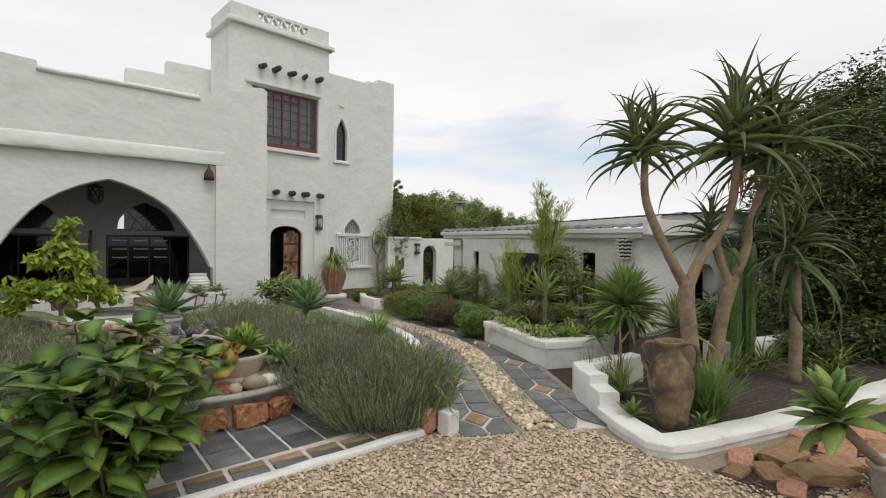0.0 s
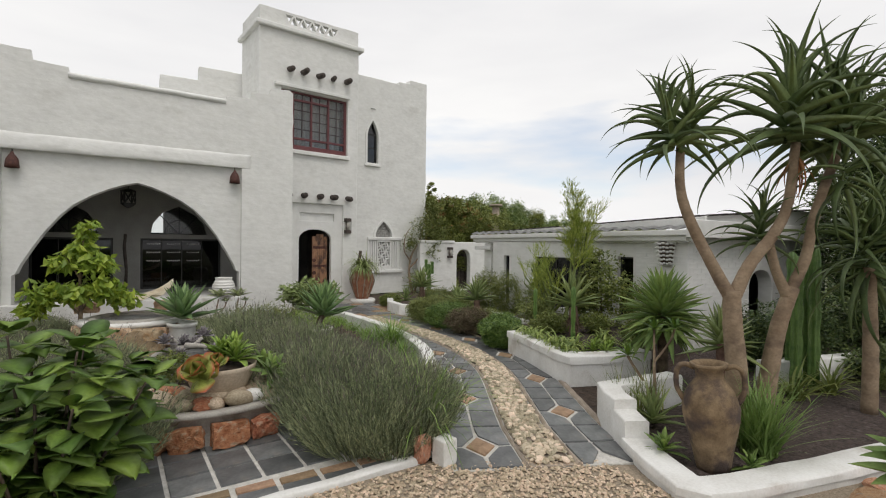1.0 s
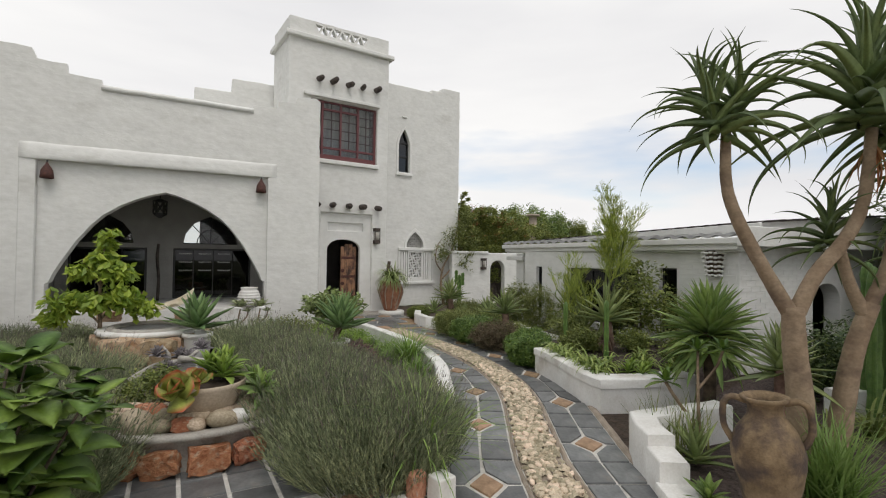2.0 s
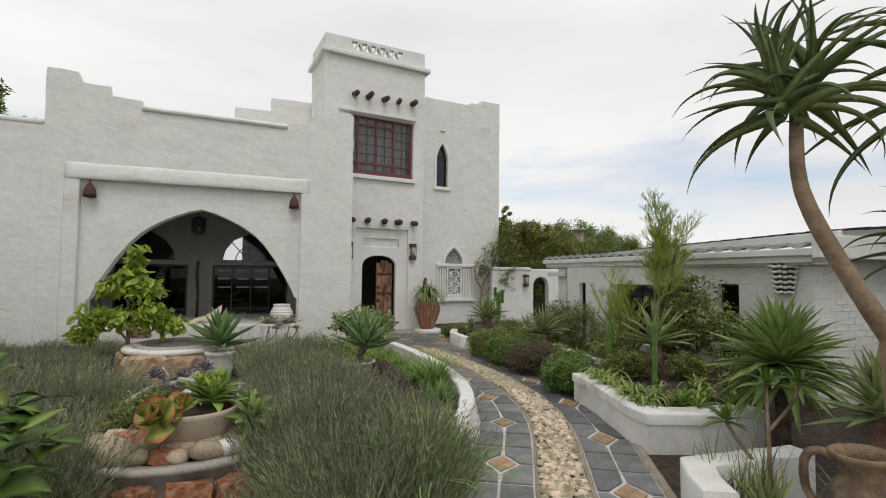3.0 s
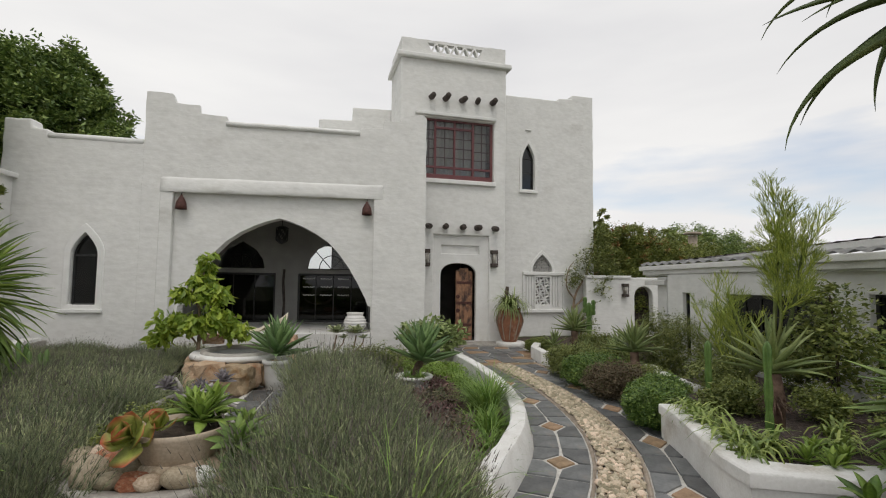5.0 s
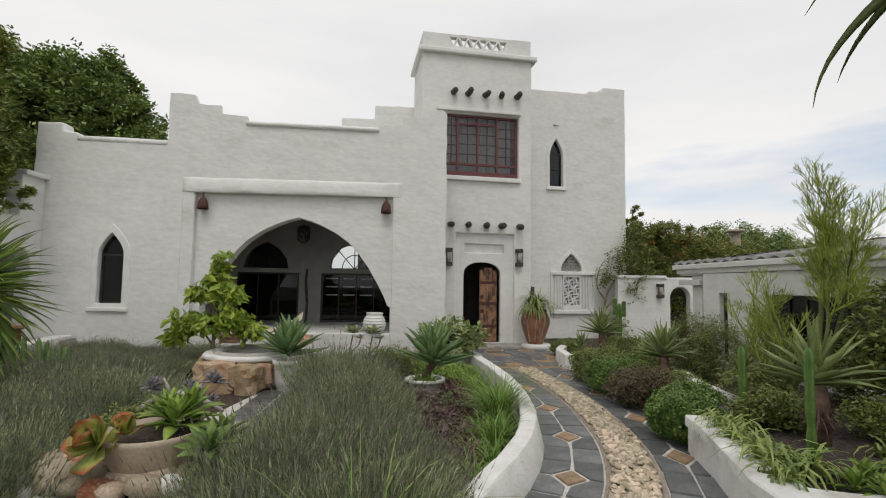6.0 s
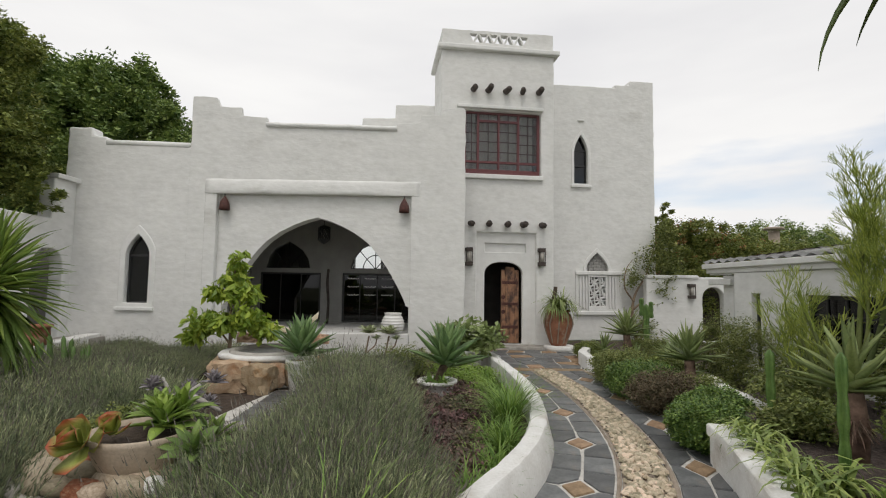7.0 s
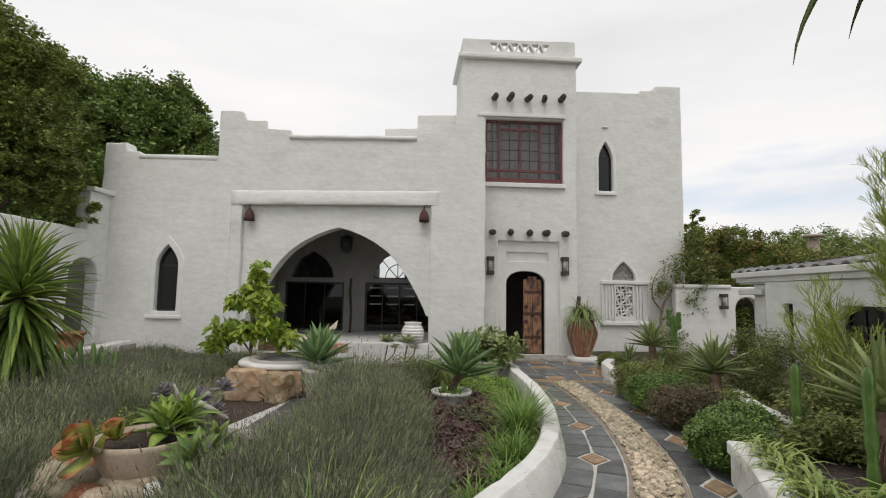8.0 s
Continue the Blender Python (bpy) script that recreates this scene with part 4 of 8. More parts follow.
# ---- house: entrance tower ----
TW = pose(6.17, 14.47, 0, 0, 0, 7)
WINDOW = [(-1.13, 4.25), (0.83, 4.25), (0.83, 5.86), (-1.13, 5.86)]
DOORWAY = pointed_arch(-0.1, 0.48, 0.08, 1.80, 2.09)
wall("wall_tower", [(-1.72, 0), (1.15, 0), (1.18, 7.42), (-1.72, 7.42)], [WINDOW, [(-0.80, 0.06), (0.71, 0.06), (0.71, 2.81), (-0.80, 2.81)]], 0.3, TW, label="white plastered entrance tower front", seed=8)
wall("door_surround", [(-0.84, 0.02), (0.75, 0.02), (0.75, 2.86), (-0.84, 2.86)], [DOORWAY, [(-0.57, 2.33), (0.46, 2.33), (0.46, 2.55), (-0.57, 2.55)]], 0.12, TW @ pose(0, 0.09, 0), M_TRIM, "white plaster door surround with a stepped head", "door surround", 0.015, 0.003)
bm = bmesh.new()
box(bm, -0.58, 0.47, 0.15, 0.2, 2.32, 2.56)
ob = obj("door_panel", bm, M_TRIM)
ob.matrix_basis = TW
tagged(ob, "sunk white panel over the door", "moulding", kind="structure")
for nm, c in (("wall_tower_west", (-1.72, -1.42, 0.3, 3.2, 0, 3.4)), ("wall_tower_east", (0.86, 1.17, 0.3, 3.2, 0, 3.4)), ("wall_tower_rear", (-1.42, 0.86, 2.9, 3.2, 0, 3.4)), ("wall_tower_upper_west", (-1.72, -1.42, 0.3, 1.5, 3.4, 7.42)), ("wall_tower_upper_east", (0.86, 1.17, 0.3, 1.5, 3.4, 7.42)), ("wall_tower_upper_rear", (-1.42, 0.86, 1.3, 1.5, 3.4, 7.42)), ("tower_roof", (-1.42, 0.86, 0.3, 1.3, 7.1, 7.3)), ("tower_floor", (-1.42, 0.86, 0.3, 2.9, 3.2, 3.4)), ("tower_base", (-1.42, 0.86, 0.3, 2.9, 0, 0.06))):
    bm = bmesh.new()
    box(bm, *c)
    ob = obj(nm, bm, M_PLASTER if "wall" in nm else M_DARKROOM)
    ob.matrix_basis = TW
    tagged(ob, "plain white tower wall" if "wall" in nm else "tower floor or ceiling, dimness put into its colour", "wall" if "wall" in nm else "floor", kind="structure")
# added dark lining over the white walls, so that the tower rooms look dim
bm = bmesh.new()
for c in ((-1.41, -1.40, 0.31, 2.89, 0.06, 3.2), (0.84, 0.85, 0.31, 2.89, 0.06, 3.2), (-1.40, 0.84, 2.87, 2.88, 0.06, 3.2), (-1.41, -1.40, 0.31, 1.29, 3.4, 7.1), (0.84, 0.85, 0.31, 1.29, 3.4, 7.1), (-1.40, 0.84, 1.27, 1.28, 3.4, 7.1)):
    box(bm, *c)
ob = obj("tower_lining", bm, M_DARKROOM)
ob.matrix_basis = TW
tagged(ob, "added dark lining that keeps the tower rooms dim", "wall", kind="structure")
bm = bmesh.new()
for c in ((-1.83, 1.30, -0.12, 0.02, 7.37, 7.50), (-1.83, -1.70, 0.02, 1.6, 7.37, 7.50), (1.16, 1.30, 0.02, 1.6, 7.37, 7.50), (-1.70, 1.16, 1.48, 1.6, 7.37, 7.50)):
    box(bm, *c, 0.03)
ob = obj("cornice", bm, M_TRIM)
ob.matrix_basis = TW
tagged(ob, "projecting white cornice round the tower", "cornice", kind="structure")
tri = []
for k in range(11):
    u = -1.0 + k * 0.132
    tri.append([(u - 0.028, 7.61), (u + 0.16, 7.61), (u + 0.066, 7.81)] if k % 2 else [(u - 0.028, 7.835), (u + 0.066, 7.635), (u + 0.16, 7.835)])
wall("parapet_front", [(-1.72, 7.45), (1.15, 7.45), (1.15, 7.945), (-1.72, 7.90)], tri, 0.16, TW @ pose(0, -0.005, 0), label="white parapet pierced by a row of triangles", round_edge=0.006, seed=9)
for nm, c in (("parapet_west", (-1.72, -1.56, 0.16, 1.5, 7.45, 7.92)), ("parapet_east", (0.99, 1.15, 0.16, 1.5, 7.45, 7.93))):
    bm = bmesh.new()
    box(bm, *c, 0.02)
    ob = obj(nm, bm, M_PLASTER)
    ob.matrix_basis = TW
    tagged(ob, "plain white tower parapet", "wall", kind="structure")
for nm, c, lab in (("lintel", (-1.33, 0.87, -0.09, 0.03, 5.895, 5.985), "white ledge over the tower window"), ("sill_2", (-1.2, 0.86, -0.09, 0.03, 4.13, 4.245), "white sill of the tower window")):
    bm = bmesh.new()
    box(bm, *c, 0.02)
    ob = obj(nm, bm, M_TRIM)
    ob.matrix_basis = TW
    tagged(ob, lab, "sill", kind="structure")
# tower window: oxblood frame, two fixed middle lights and two casements
win = thing("window_6", TW @ pose(0, 0.1, 0), "large oxblood-framed tower window of many small panes", "window", kind="structure")
bm = bmesh.new()
for c in ((-1.13, -1.07, 0, 0.07, 4.25, 5.86), (0.755, 0.825, 0, 0.07, 4.25, 5.86), (-1.07, 0.755, 0, 0.07, 4.32, 4.40), (-1.07, 0.755, 0, 0.07, 5.81, 5.86)):
    box(bm, *c, 0.006)
part("window_frame", bm, M_REDPAINT, win)
bm = bmesh.new()
box(bm, -1.07, 0.755, -0.03, 0.08, 4.252, 4.318, 0.008)
part("window_sill", bm, M_REDPAINT, win)
for u, w in ((-0.768, 0.055), (-0.242, 0.05), (0.268, 0.055)):
    bm = bmesh.new()
    box(bm, u - w / 2, u + w / 2, -0.004, 0.067, 4.40, 5.81, 0.006)
    part("mullion", bm, M_REDPAINT, win)
for z, a, b in ((5.635, -0.74, 0.24), (4.585, -1.07, 0.755)):
    bm = bmesh.new()
    box(bm, a, b, 0.004, 0.064, z - 0.028, z + 0.028, 0.005)
    part("transom", bm, M_REDPAINT, win)
for u0, u1, zs in ((-1.07, -0.795, (4.83, 5.07, 5.32, 5.57)), (-0.74, -0.267, (4.85, 5.11, 5.37)), (-0.217, 0.24, (4.85, 5.11, 5.37)), (0.295, 0.755, (4.83, 5.07, 5.32, 5.57))):
    bm = bmesh.new()
    box(bm, (u0 + u1) / 2 - 0.009, (u0 + u1) / 2 + 0.009, 0.018, 0.05, 4.61, 5.81)
    part("bar", bm, M_LEAD, win, "dark glazing bar")
    for z in zs:
        bm = bmesh.new()
        box(bm, u0, u1, 0.02, 0.048, z - 0.009, z + 0.009)
        part("bar", bm, M_LEAD, win, "dark glazing bar")
    bm = bmesh.new()
    box(bm, u0, u1, 0.03, 0.034, 4.40, 5.81)
    part("pane", bm, M_GLASS, win).visible_shadow = False
# added pale folded sheet inside the tower room: stands for reflections in the panes
bm = bmesh.new()
for k in range(24):
    x = -1.05 + k * 0.075
    bm.verts.new((x, 0.24 + 0.03 * math.sin(k * 1.9), 4.05)), bm.verts.new((x, 0.24 + 0.03 * math.sin(k * 1.9), 5.95))
bm.verts.ensure_lookup_table()
for k in range(23):
    bm.faces.new((bm.verts[2 * k], bm.verts[2 * k + 2], bm.verts[2 * k + 3], bm.verts[2 * k + 1]))
bmesh.ops.solidify(bm, geom=bm.faces[:], thickness=0.004)
ob = obj("curtain", bm, M_PANEGREY)
ob.matrix_basis = TW
tagged(ob, "added pale folded sheet that greys the tower panes like reflections", "curtain")
# front door: the left leaf stands open, the right one shows worn paint and iron bands
door = thing("door_1", TW @ pose(0.34, 0.26, 0), "worn brown plank door with iron bands, half open", "door", kind="structure")
for k in range(4):
    bm = bmesh.new()
    x = -0.46 + k * 0.115
    box(bm, x + 0.003, x + 0.112, 0, 0.045, 0.09, 1.97 if k in (1, 2) else 1.90, 0.004)
    part("plank", bm, M_DOOR, door)
for z in (0.45, 1.02, 1.55):
    bm = bmesh.new()
    box(bm, -0.44, -0.02, -0.012, 0.0, z, z + 0.07, 0.004)
    part("iron_band", bm, M_RUST, door)
for z in (0.86, 1.22):
    bm = bmesh.new()
    tube(bm, [(-0.4, -0.02, z), (-0.4, 0.0, z)], [0.05, 0.055], 12)
    part("boss", bm, M_RUST, door)
# beams
viga = bmesh.new()
tube(viga, [(0, 0.3, 0), (0, 0, 0.0), (0.012, -0.16, -0.008), (0.0, -0.30, -0.02), (0.0, -0.33, -0.022)], [0.074, 0.076, 0.078, 0.072, 0.062], 12, True, 0.1, 4)
first = None
for z, us in ((6.39, (-0.92, -0.54, -0.09, 0.345, 0.77)), (3.02, (-0.96, -0.50, -0.03, 0.36, 0.84))):
    for u in us:
        m = TW @ pose(u, 0, z + rnd.uniform(-0.015, 0.015), rnd.uniform(-5, 5), 0, -5 + rnd.uniform(-9, 9)) @ Matrix.Scale(rnd.uniform(0.9, 1.08), 4)
        if first is None:
            first = obj("roof_beam", viga, M_BEAM, None, "", True)
            first.matrix_basis = m
            tagged(first, "dark round timber beam end projecting from the tower", "beam", "beam ends of the tower")
        else:
            copy_thing(first, m)
# stepped parapet seen behind the arcade
wall("wall_roof_step", [(2.27, 3.9), (5.1, 3.9), (5.1, 6.52), (3.19, 6.52), (3.18, 6.14), (2.27, 6.13)], [], 0.3, pose(0, 15.83, 0), label="white stepped roof parapet behind the arcade", seed=10)
bm = bmesh.new()
box(bm, -0.93, 5.0, 13.33, 19.5, 3.61, 3.9)
box(bm, -0.93, -0.6, 13.02, 19.5, 3.9, 4.8)
box(bm, 4.7, 5.0, 13.02, 14.2, 0, 5.0)
tagged(obj("flat_roof", bm, M_PLASTER), "flat white roof deck", "roof", kind="structure")

# ---- house: east wing ----
EW = pose(8.725, 16.25, 0, 0, 0, 8)
SLIT = lancet(-0.24, 0.22, 4.43, 5.33, 5.88)
NICHE = lancet(0.22, 0.335, 1.945, 2.02, 2.48)
LATT = [(-0.02, 0.95), (0.46, 0.95), (0.46, 1.78), (-0.02, 1.78)]
wall("wall_east", [(-1.7, 0), (2.03, 0), (2.05, 7.60), (1.29, 7.58), (1.29, 7.45), (0.83, 7.43), (0.83, 7.34), (-1.7, 7.30)], [SLIT, LATT, NICHE], 0.3, EW, label="tall white plastered east wing wall", seed=11)
wall("surround_2", lancet(-0.24, 0.29, 4.38, 5.36, 5.98), [lancet(-0.24, 0.21, 4.44, 5.33, 5.86)], 0.05, EW @ pose(0, -0.03, 0), M_TRIM, "white raised surround of the lancet window", "moulding", 0.012, 0.002)
lancet_window("window_7", EW @ pose(0, 0.12, 0), -0.24, 0.21, 4.43, 5.33, 5.88, "tall dark lancet window high in the east wing", [5.42, 4.96])
for nm, c, lab in (("sill_3", (-0.56, 0.06, -0.07, 0.0, 4.32, 4.40), "white sill of the lancet window"), ("vent", (-0.34, -0.15, -0.05, 0.0, 6.26, 6.30), "small white wall vent"), ("lattice_sill", (-0.46, 0.97, -0.10, 0.0, 0.72, 0.82), "white sill under the lattice window"), ("lattice_head", (-0.44, 0.95, -0.09, 0.0, 1.84, 1.94), "white head over the lattice window")):
    bm = bmesh.new()
    box(bm, *c, 0.015)
    ob = obj(nm, bm, M_TRIM)
    ob.matrix_basis = EW
    tagged(ob, lab, "moulding", kind="structure")
wall("niche_surround", lancet(0.22, 0.41, 1.94, 2.02, 2.60), [lancet(0.22, 0.325, 1.95, 2.02, 2.47)], 0.05, EW @ pose(0, -0.04, 0), M_TRIM, "white ogee surround of the niche", "moulding", 0.012, 0.002)
niche = thing("niche", EW @ pose(0, 0.06, 0), "shallow niche filled with painted bricks", "niche", kind="structure")
for r in range(6):
    for k in range(5):
        bm = bmesh.new()
        x = -0.16 + k * 0.16 + (r % 2) * 0.08
        half = 0.345 * (1 - max(0, (r - 0.6) / 5.6) ** 1.5)
        a, b = max(x, 0.23 - half), min(x + 0.15, 0.23 + half)
        if b - a > 0.03:
            box(bm, a, b, 0, 0.05, 1.96 + r * 0.085, 1.96 + r * 0.085 + 0.074, 0.008)
            part("brick", bm, M_GREYWALL, niche)
bm = bmesh.new()
box(bm, -0.13, 0.57, 0.052, 0.2, 1.9, 2.5)
part("backing", bm, M_CONC, niche)
lattice = thing("window_8", EW, "white pierced concrete lattice window", "window", kind="structure")
bm = bmesh.new()
for c in ((-0.43, -0.38, -0.06, -0.002, 0.82, 1.84), (0.90, 0.95, -0.06, -0.002, 0.82, 1.84), (-0.06, -0.02, -0.06, 0.05, 0.82, 1.84), (0.46, 0.50, -0.06, 0.05, 0.82, 1.84), (-0.02, 0.46, -0.06, 0.05, 0.82, 0.95), (-0.02, 0.46, -0.06, 0.05, 1.78, 1.84)):
    box(bm, *c)
part("window_frame", bm, M_TRIM, lattice)
for side in (-0.38, 0.50):
    for k in range(3):
        bm = bmesh.new()
        box(bm, side + 0.06 + k * 0.09, side + 0.11 + k * 0.09, -0.05, -0.003, 0.90, 1.80, 0.008)
        part("slat", bm, M_TRIM, lattice)
for i in range(3):
    for j in range(5):
        x, z = -0.02 + i * 0.16, 0.95 + j * 0.166
        bm = bmesh.new()
        for a, b in (((x, z), (x + 0.16, z + 0.166)), ((x, z + 0.083), (x + 0.16, z + 0.083))) if (i + j) % 2 else (((x, z + 0.166), (x + 0.16, z)), ((x + 0.08, z), (x + 0.08, z + 0.166))):
            tube(bm, [(a[0], 0, a[1]), (b[0], 0, b[1])], [0.02, 0.02], 6)
        box(bm, x, x + 0.16, -0.03, 0.03, z - 0.012, z + 0.012)
        box(bm, x - 0.012, x + 0.012, -0.03, 0.03, z, z + 0.166)
        part("lattice_block", bm, M_TRIM, lattice)
bm = bmesh.new()
for c in ((-1.7, -1.4, 0.3, 4.0, 0, 7.3), (1.73, 2.03, 0.3, 4.0, 0, 7.3), (-1.4, 1.73, 3.7, 4.0, 0, 7.3), (-1.4, 1.73, 0.3, 3.7, 6.9, 7.1)):
    box(bm, *c)
ob = obj("east_wing_shell", bm, M_PLASTER)
ob.matrix_basis = EW
tagged(ob, "plain white rear of the east wing", "wall", kind="structure")
# added dark wall close behind the openings, for a dim interior
bm = bmesh.new()
box(bm, -1.39, 1.72, 0.9, 1.0, 0.02, 6.9)
ob = obj("east_wing_lining", bm, M_DARKROOM)
ob.matrix_basis = EW
tagged(ob, "added dark wall that keeps the east wing windows dim", "wall", kind="structure")

# ---- garden wall with the arched gate ----
wall("wall_garden", [(10.2, 0), (13.2, 0), (13.2, 1.82), (10.2, 1.80)], [pointed_arch(12.06, 0.30, 0.05, 1.20, 1.53)], 0.25, pose(0, 15.95, 0), label="white garden wall with an arched gateway", seed=13)
bm = bmesh.new()
box(bm, 10.2, 11.65, 15.9, 16.23, 1.76, 1.86, 0.03)
tagged(obj("coping_garden", bm, M_TRIM), "white coping on the garden wall", "coping", kind="structure")

# ---- outbuilding ----
holes = [[(-9.2, 0.4), (-7.4, 0.4), (-7.4, 1.45), (-9.2, 1.45)], [(-10.28, 0.3), (-10.08, 0.3), (-10.08, 1.45), (-10.28, 1.45)], [(-6.95, 0.4), (-6.62, 0.4), (-6.62, 1.5), (-6.95, 1.5)]]
wall("wall_outbuilding", [(-10.72, 0), (-5.6, 0), (-5.6, 1.78), (-10.72, 1.78)], holes, 0.25, pose(9.42, 0, 0, 0, 0, -90), label="white painted brick wall of the low outbuilding", round_edge=0.01, amp=0.003, seed=14)
wall("wall_outbuilding_end", [(9.42, 0), (14.5, 0), (14.5, 2.06), (9.42, 1.9)], [pointed_arch(11.75, 0.42, 0.05, 0.95, 1.28)], 0.25, pose(0, 5.6, 0), label="white painted brick end wall of the outbuilding", round_edge=0.01, amp=0.003, seed=15)
bm = bmesh.new()
box(bm, 9.846, 14.5, 11.05, 11.3, 0, 1.9)
box(bm, 9.675, 9.80, 10.5, 10.99, 0, 1.75)
box(bm, 14.3, 14.5, 5.86, 11.05, 0, 1.9)
tagged(obj("outbuilding_shell", bm, M_PLASTER), "plain rear walls of the outbuilding", "wall", kind="structure")
# added dark walls behind the windows and the arch, for a dim interior
bm = bmesh.new()
box(bm, 9.9, 10.0, 5.9, 11.0, 0.02, 1.9)
box(bm, 10.0, 14.2, 6.6, 6.7, 0.02, 1.9)
tagged(obj("outbuilding_lining", bm, M_DARKROOM), "added dark walls that keep the outbuilding windows dim", "wall", kind="structure")
# pier and canopy at the far end
bm = bmesh.new()
box(bm, 9.58, 9.84, 11.0, 11.3, 0, 1.75, 0.012)
tagged(obj("pier", bm, M_PLASTER), "white square pier at the end of the outbuilding", "pier", kind="structure")
def lower_far_end(bm, above=0.0):
    """The upper roof falls away towards the far end."""
    for v in bm.verts:
        if v.co.z > above:
            v.co.z -= 0.16 * max(0.0, min(1.0, (v.co.y - 5.8) / 5.6))
    return bm


def skew_eave(bm):
    """The eave draws in towards the wall at the far end."""
    for v in bm.verts:
        if v.co.x < 9.5:
            v.co.x += 0.30 * max(0.0, (v.co.y - 5.6) / 6.1)
    return bm


roof = thing("outbuilding_roof", pose(0, 0, 0), "low roof of grey sheets and dark tiles behind white fascias", "roof", kind="structure")
for nm, c, mt in (("fascia", (9.14, 9.26, 5.46, 11.75, 1.875, 1.965), M_TRIM), ("lower_fascia", (9.2, 9.3, 5.5, 11.7, 1.79, 1.88), M_TRIM), ("soffit", (9.26, 9.66, 5.5, 11.7, 1.76, 1.79), M_TRIM), ("end_fascia", (9.10, 14.6, 5.34, 5.44, 1.84, 2.12), M_TRIM),
                  ("upper_fascia", (9.64, 9.72, 5.45, 11.6, 2.02, 2.19), M_TRIM), ("ceiling_board", (9.67, 14.5, 5.86, 11.3, 1.91, 1.95), M_DARKROOM), ("canopy", (9.48, 9.9, 10.92, 11.6, 1.58, 1.68), M_TRIM)):
    bm = bmesh.new()
    box(bm, *c, 0.012)
    if nm in ("fascia", "lower_fascia", "soffit"):
        skew_eave(bm)
    if nm == "upper_fascia":
        lower_far_end(bm, 2.1)
    part(nm, bm, mt, roof)


def corrugated(x0, x1, y0, y1, z0, z1, waves, amp, n=6):
    """A sheet of rounded corrugations running across the eave."""
    bm = bmesh.new()
    rows = []
    total = waves * n
    for xi, (x, z) in enumerate(((x0, z0), (x1, z1))):
        rows.append([bm.verts.new((x, y0 + (y1 - y0) * k / total, z + amp * math.cos(2 * math.pi * k / n))) for k in range(total + 1)])
    for k in range(total):
        bm.faces.new((rows[0][k], rows[0][k + 1], rows[1][k + 1], rows[1][k]))
    bmesh.ops.solidify(bm, geom=bm.faces[:], thickness=0.012)
    return bm


part("grey_sheet", skew_eave(corrugated(9.15, 9.64, 5.5, 11.72, 1.985, 2.05, 22, 0.022)), M_GREYROOF, roof, "weathered grey corrugated sheets")
for k in range(9):
    part("roof_tile_course", lower_far_end(corrugated(9.69 + k * 0.42, 10.15 + k * 0.42, 5.36, 11.7, 2.2 + k * 0.03, 2.24 + k * 0.03, 26, 0.016)), M_ROOF, roof, "dark clay tiles")
# gable of the end wall above the fascia
wall("gable", [(9.65, 1.9), (14.4, 1.9), (14.4, 2.45), (12.5, 2.42), (9.75, 2.2)], [], 0.1, pose(0, 5.47, 0), M_TRIM, "white gable board over the end wall", round_edge=0.01, amp=0.002)
ow = glazed("window_9", pose(9.5, 0, 0, 0, 0, -90), -9.2, -7.4, 0.4, 1.45, 6, 4, M_BLACK, M_DGLASS, "black-barred window of the outbuilding", 0.02, 0.05)
glazed("window_10", pose(9.5, 0, 0, 0, 0, -90), -10.28, -10.08, 0.3, 1.45, 1, 1, M_BLACK, M_DGLASS, "narrow dark slit window of the outbuilding", 0.02, 0.03)
glazed("window_11", pose(9.5, 0, 0, 0, 0, -90), -6.95, -6.62, 0.4, 1.5, 1, 2, M_BLACK, M_DGLASS, "narrow dark window of the outbuilding", 0.02, 0.03)

# ---- lamps and wall fittings ----
def bell_lamp(x):
    top = thing("bell_lamp", pose(x, 12.985, 3.275), "rusty brown bell-shaped iron wall lamp beside the arch", "wall lamp", "bell lamps over the arch")
    bm = bmesh.new()
    lathe(bm, [(0.004, 0.07), (0.02, 0.065), (0.028, 0.03), (0.055, -0.005), (0.095, -0.08), (0.105, -0.16), (0.112, -0.235), (0.105, -0.235), (0.09, -0.15)], 20)
    part("shade", bm, M_RUST, top, "rusted iron bell", True)
    bm = bmesh.new()
    tube(bm, [(0, 0, 0.05), (0, 0.0, 0.10), (0, 0.03, 0.12)], [0.012] * 3, 8)
    part("hook", bm, M_BLACK, top)
    top.location.y -= 0.11
    return top


bell_lamp(-0.13)
bell_lamp(3.70)


def lantern(m, h=0.44, group="lanterns by the front door"):
    top = thing("wall_lantern", m, "dark iron box lantern with ribbed glass on the wall", "lantern", group)
    bm = bmesh.new()
    box(bm, -0.085, 0.085, -0.15, 0.0, h * 0.78, h, 0.008)
    part("cap", bm, M_BEAM, top)
    bm = bmesh.new()
    box(bm, -0.085, 0.085, -0.15, 0.0, 0, h * 0.22, 0.008)
    part("base", bm, M_BEAM, top)
    bm = bmesh.new()
    tube(bm, [(0, -0.075, h * 0.2), (0, -0.075, h * 0.8)], [0.062, 0.062], 14)
    part("glass", bm, M_CONC, top, "clouded ribbed glass", True)
    for sx in (-0.075, 0.075):
        bm = bmesh.new()
        box(bm, sx - 0.008, sx + 0.008, -0.14, -0.124, h * 0.2, h * 0.8)
        part("bar", bm, M_BEAM, top)
    return top


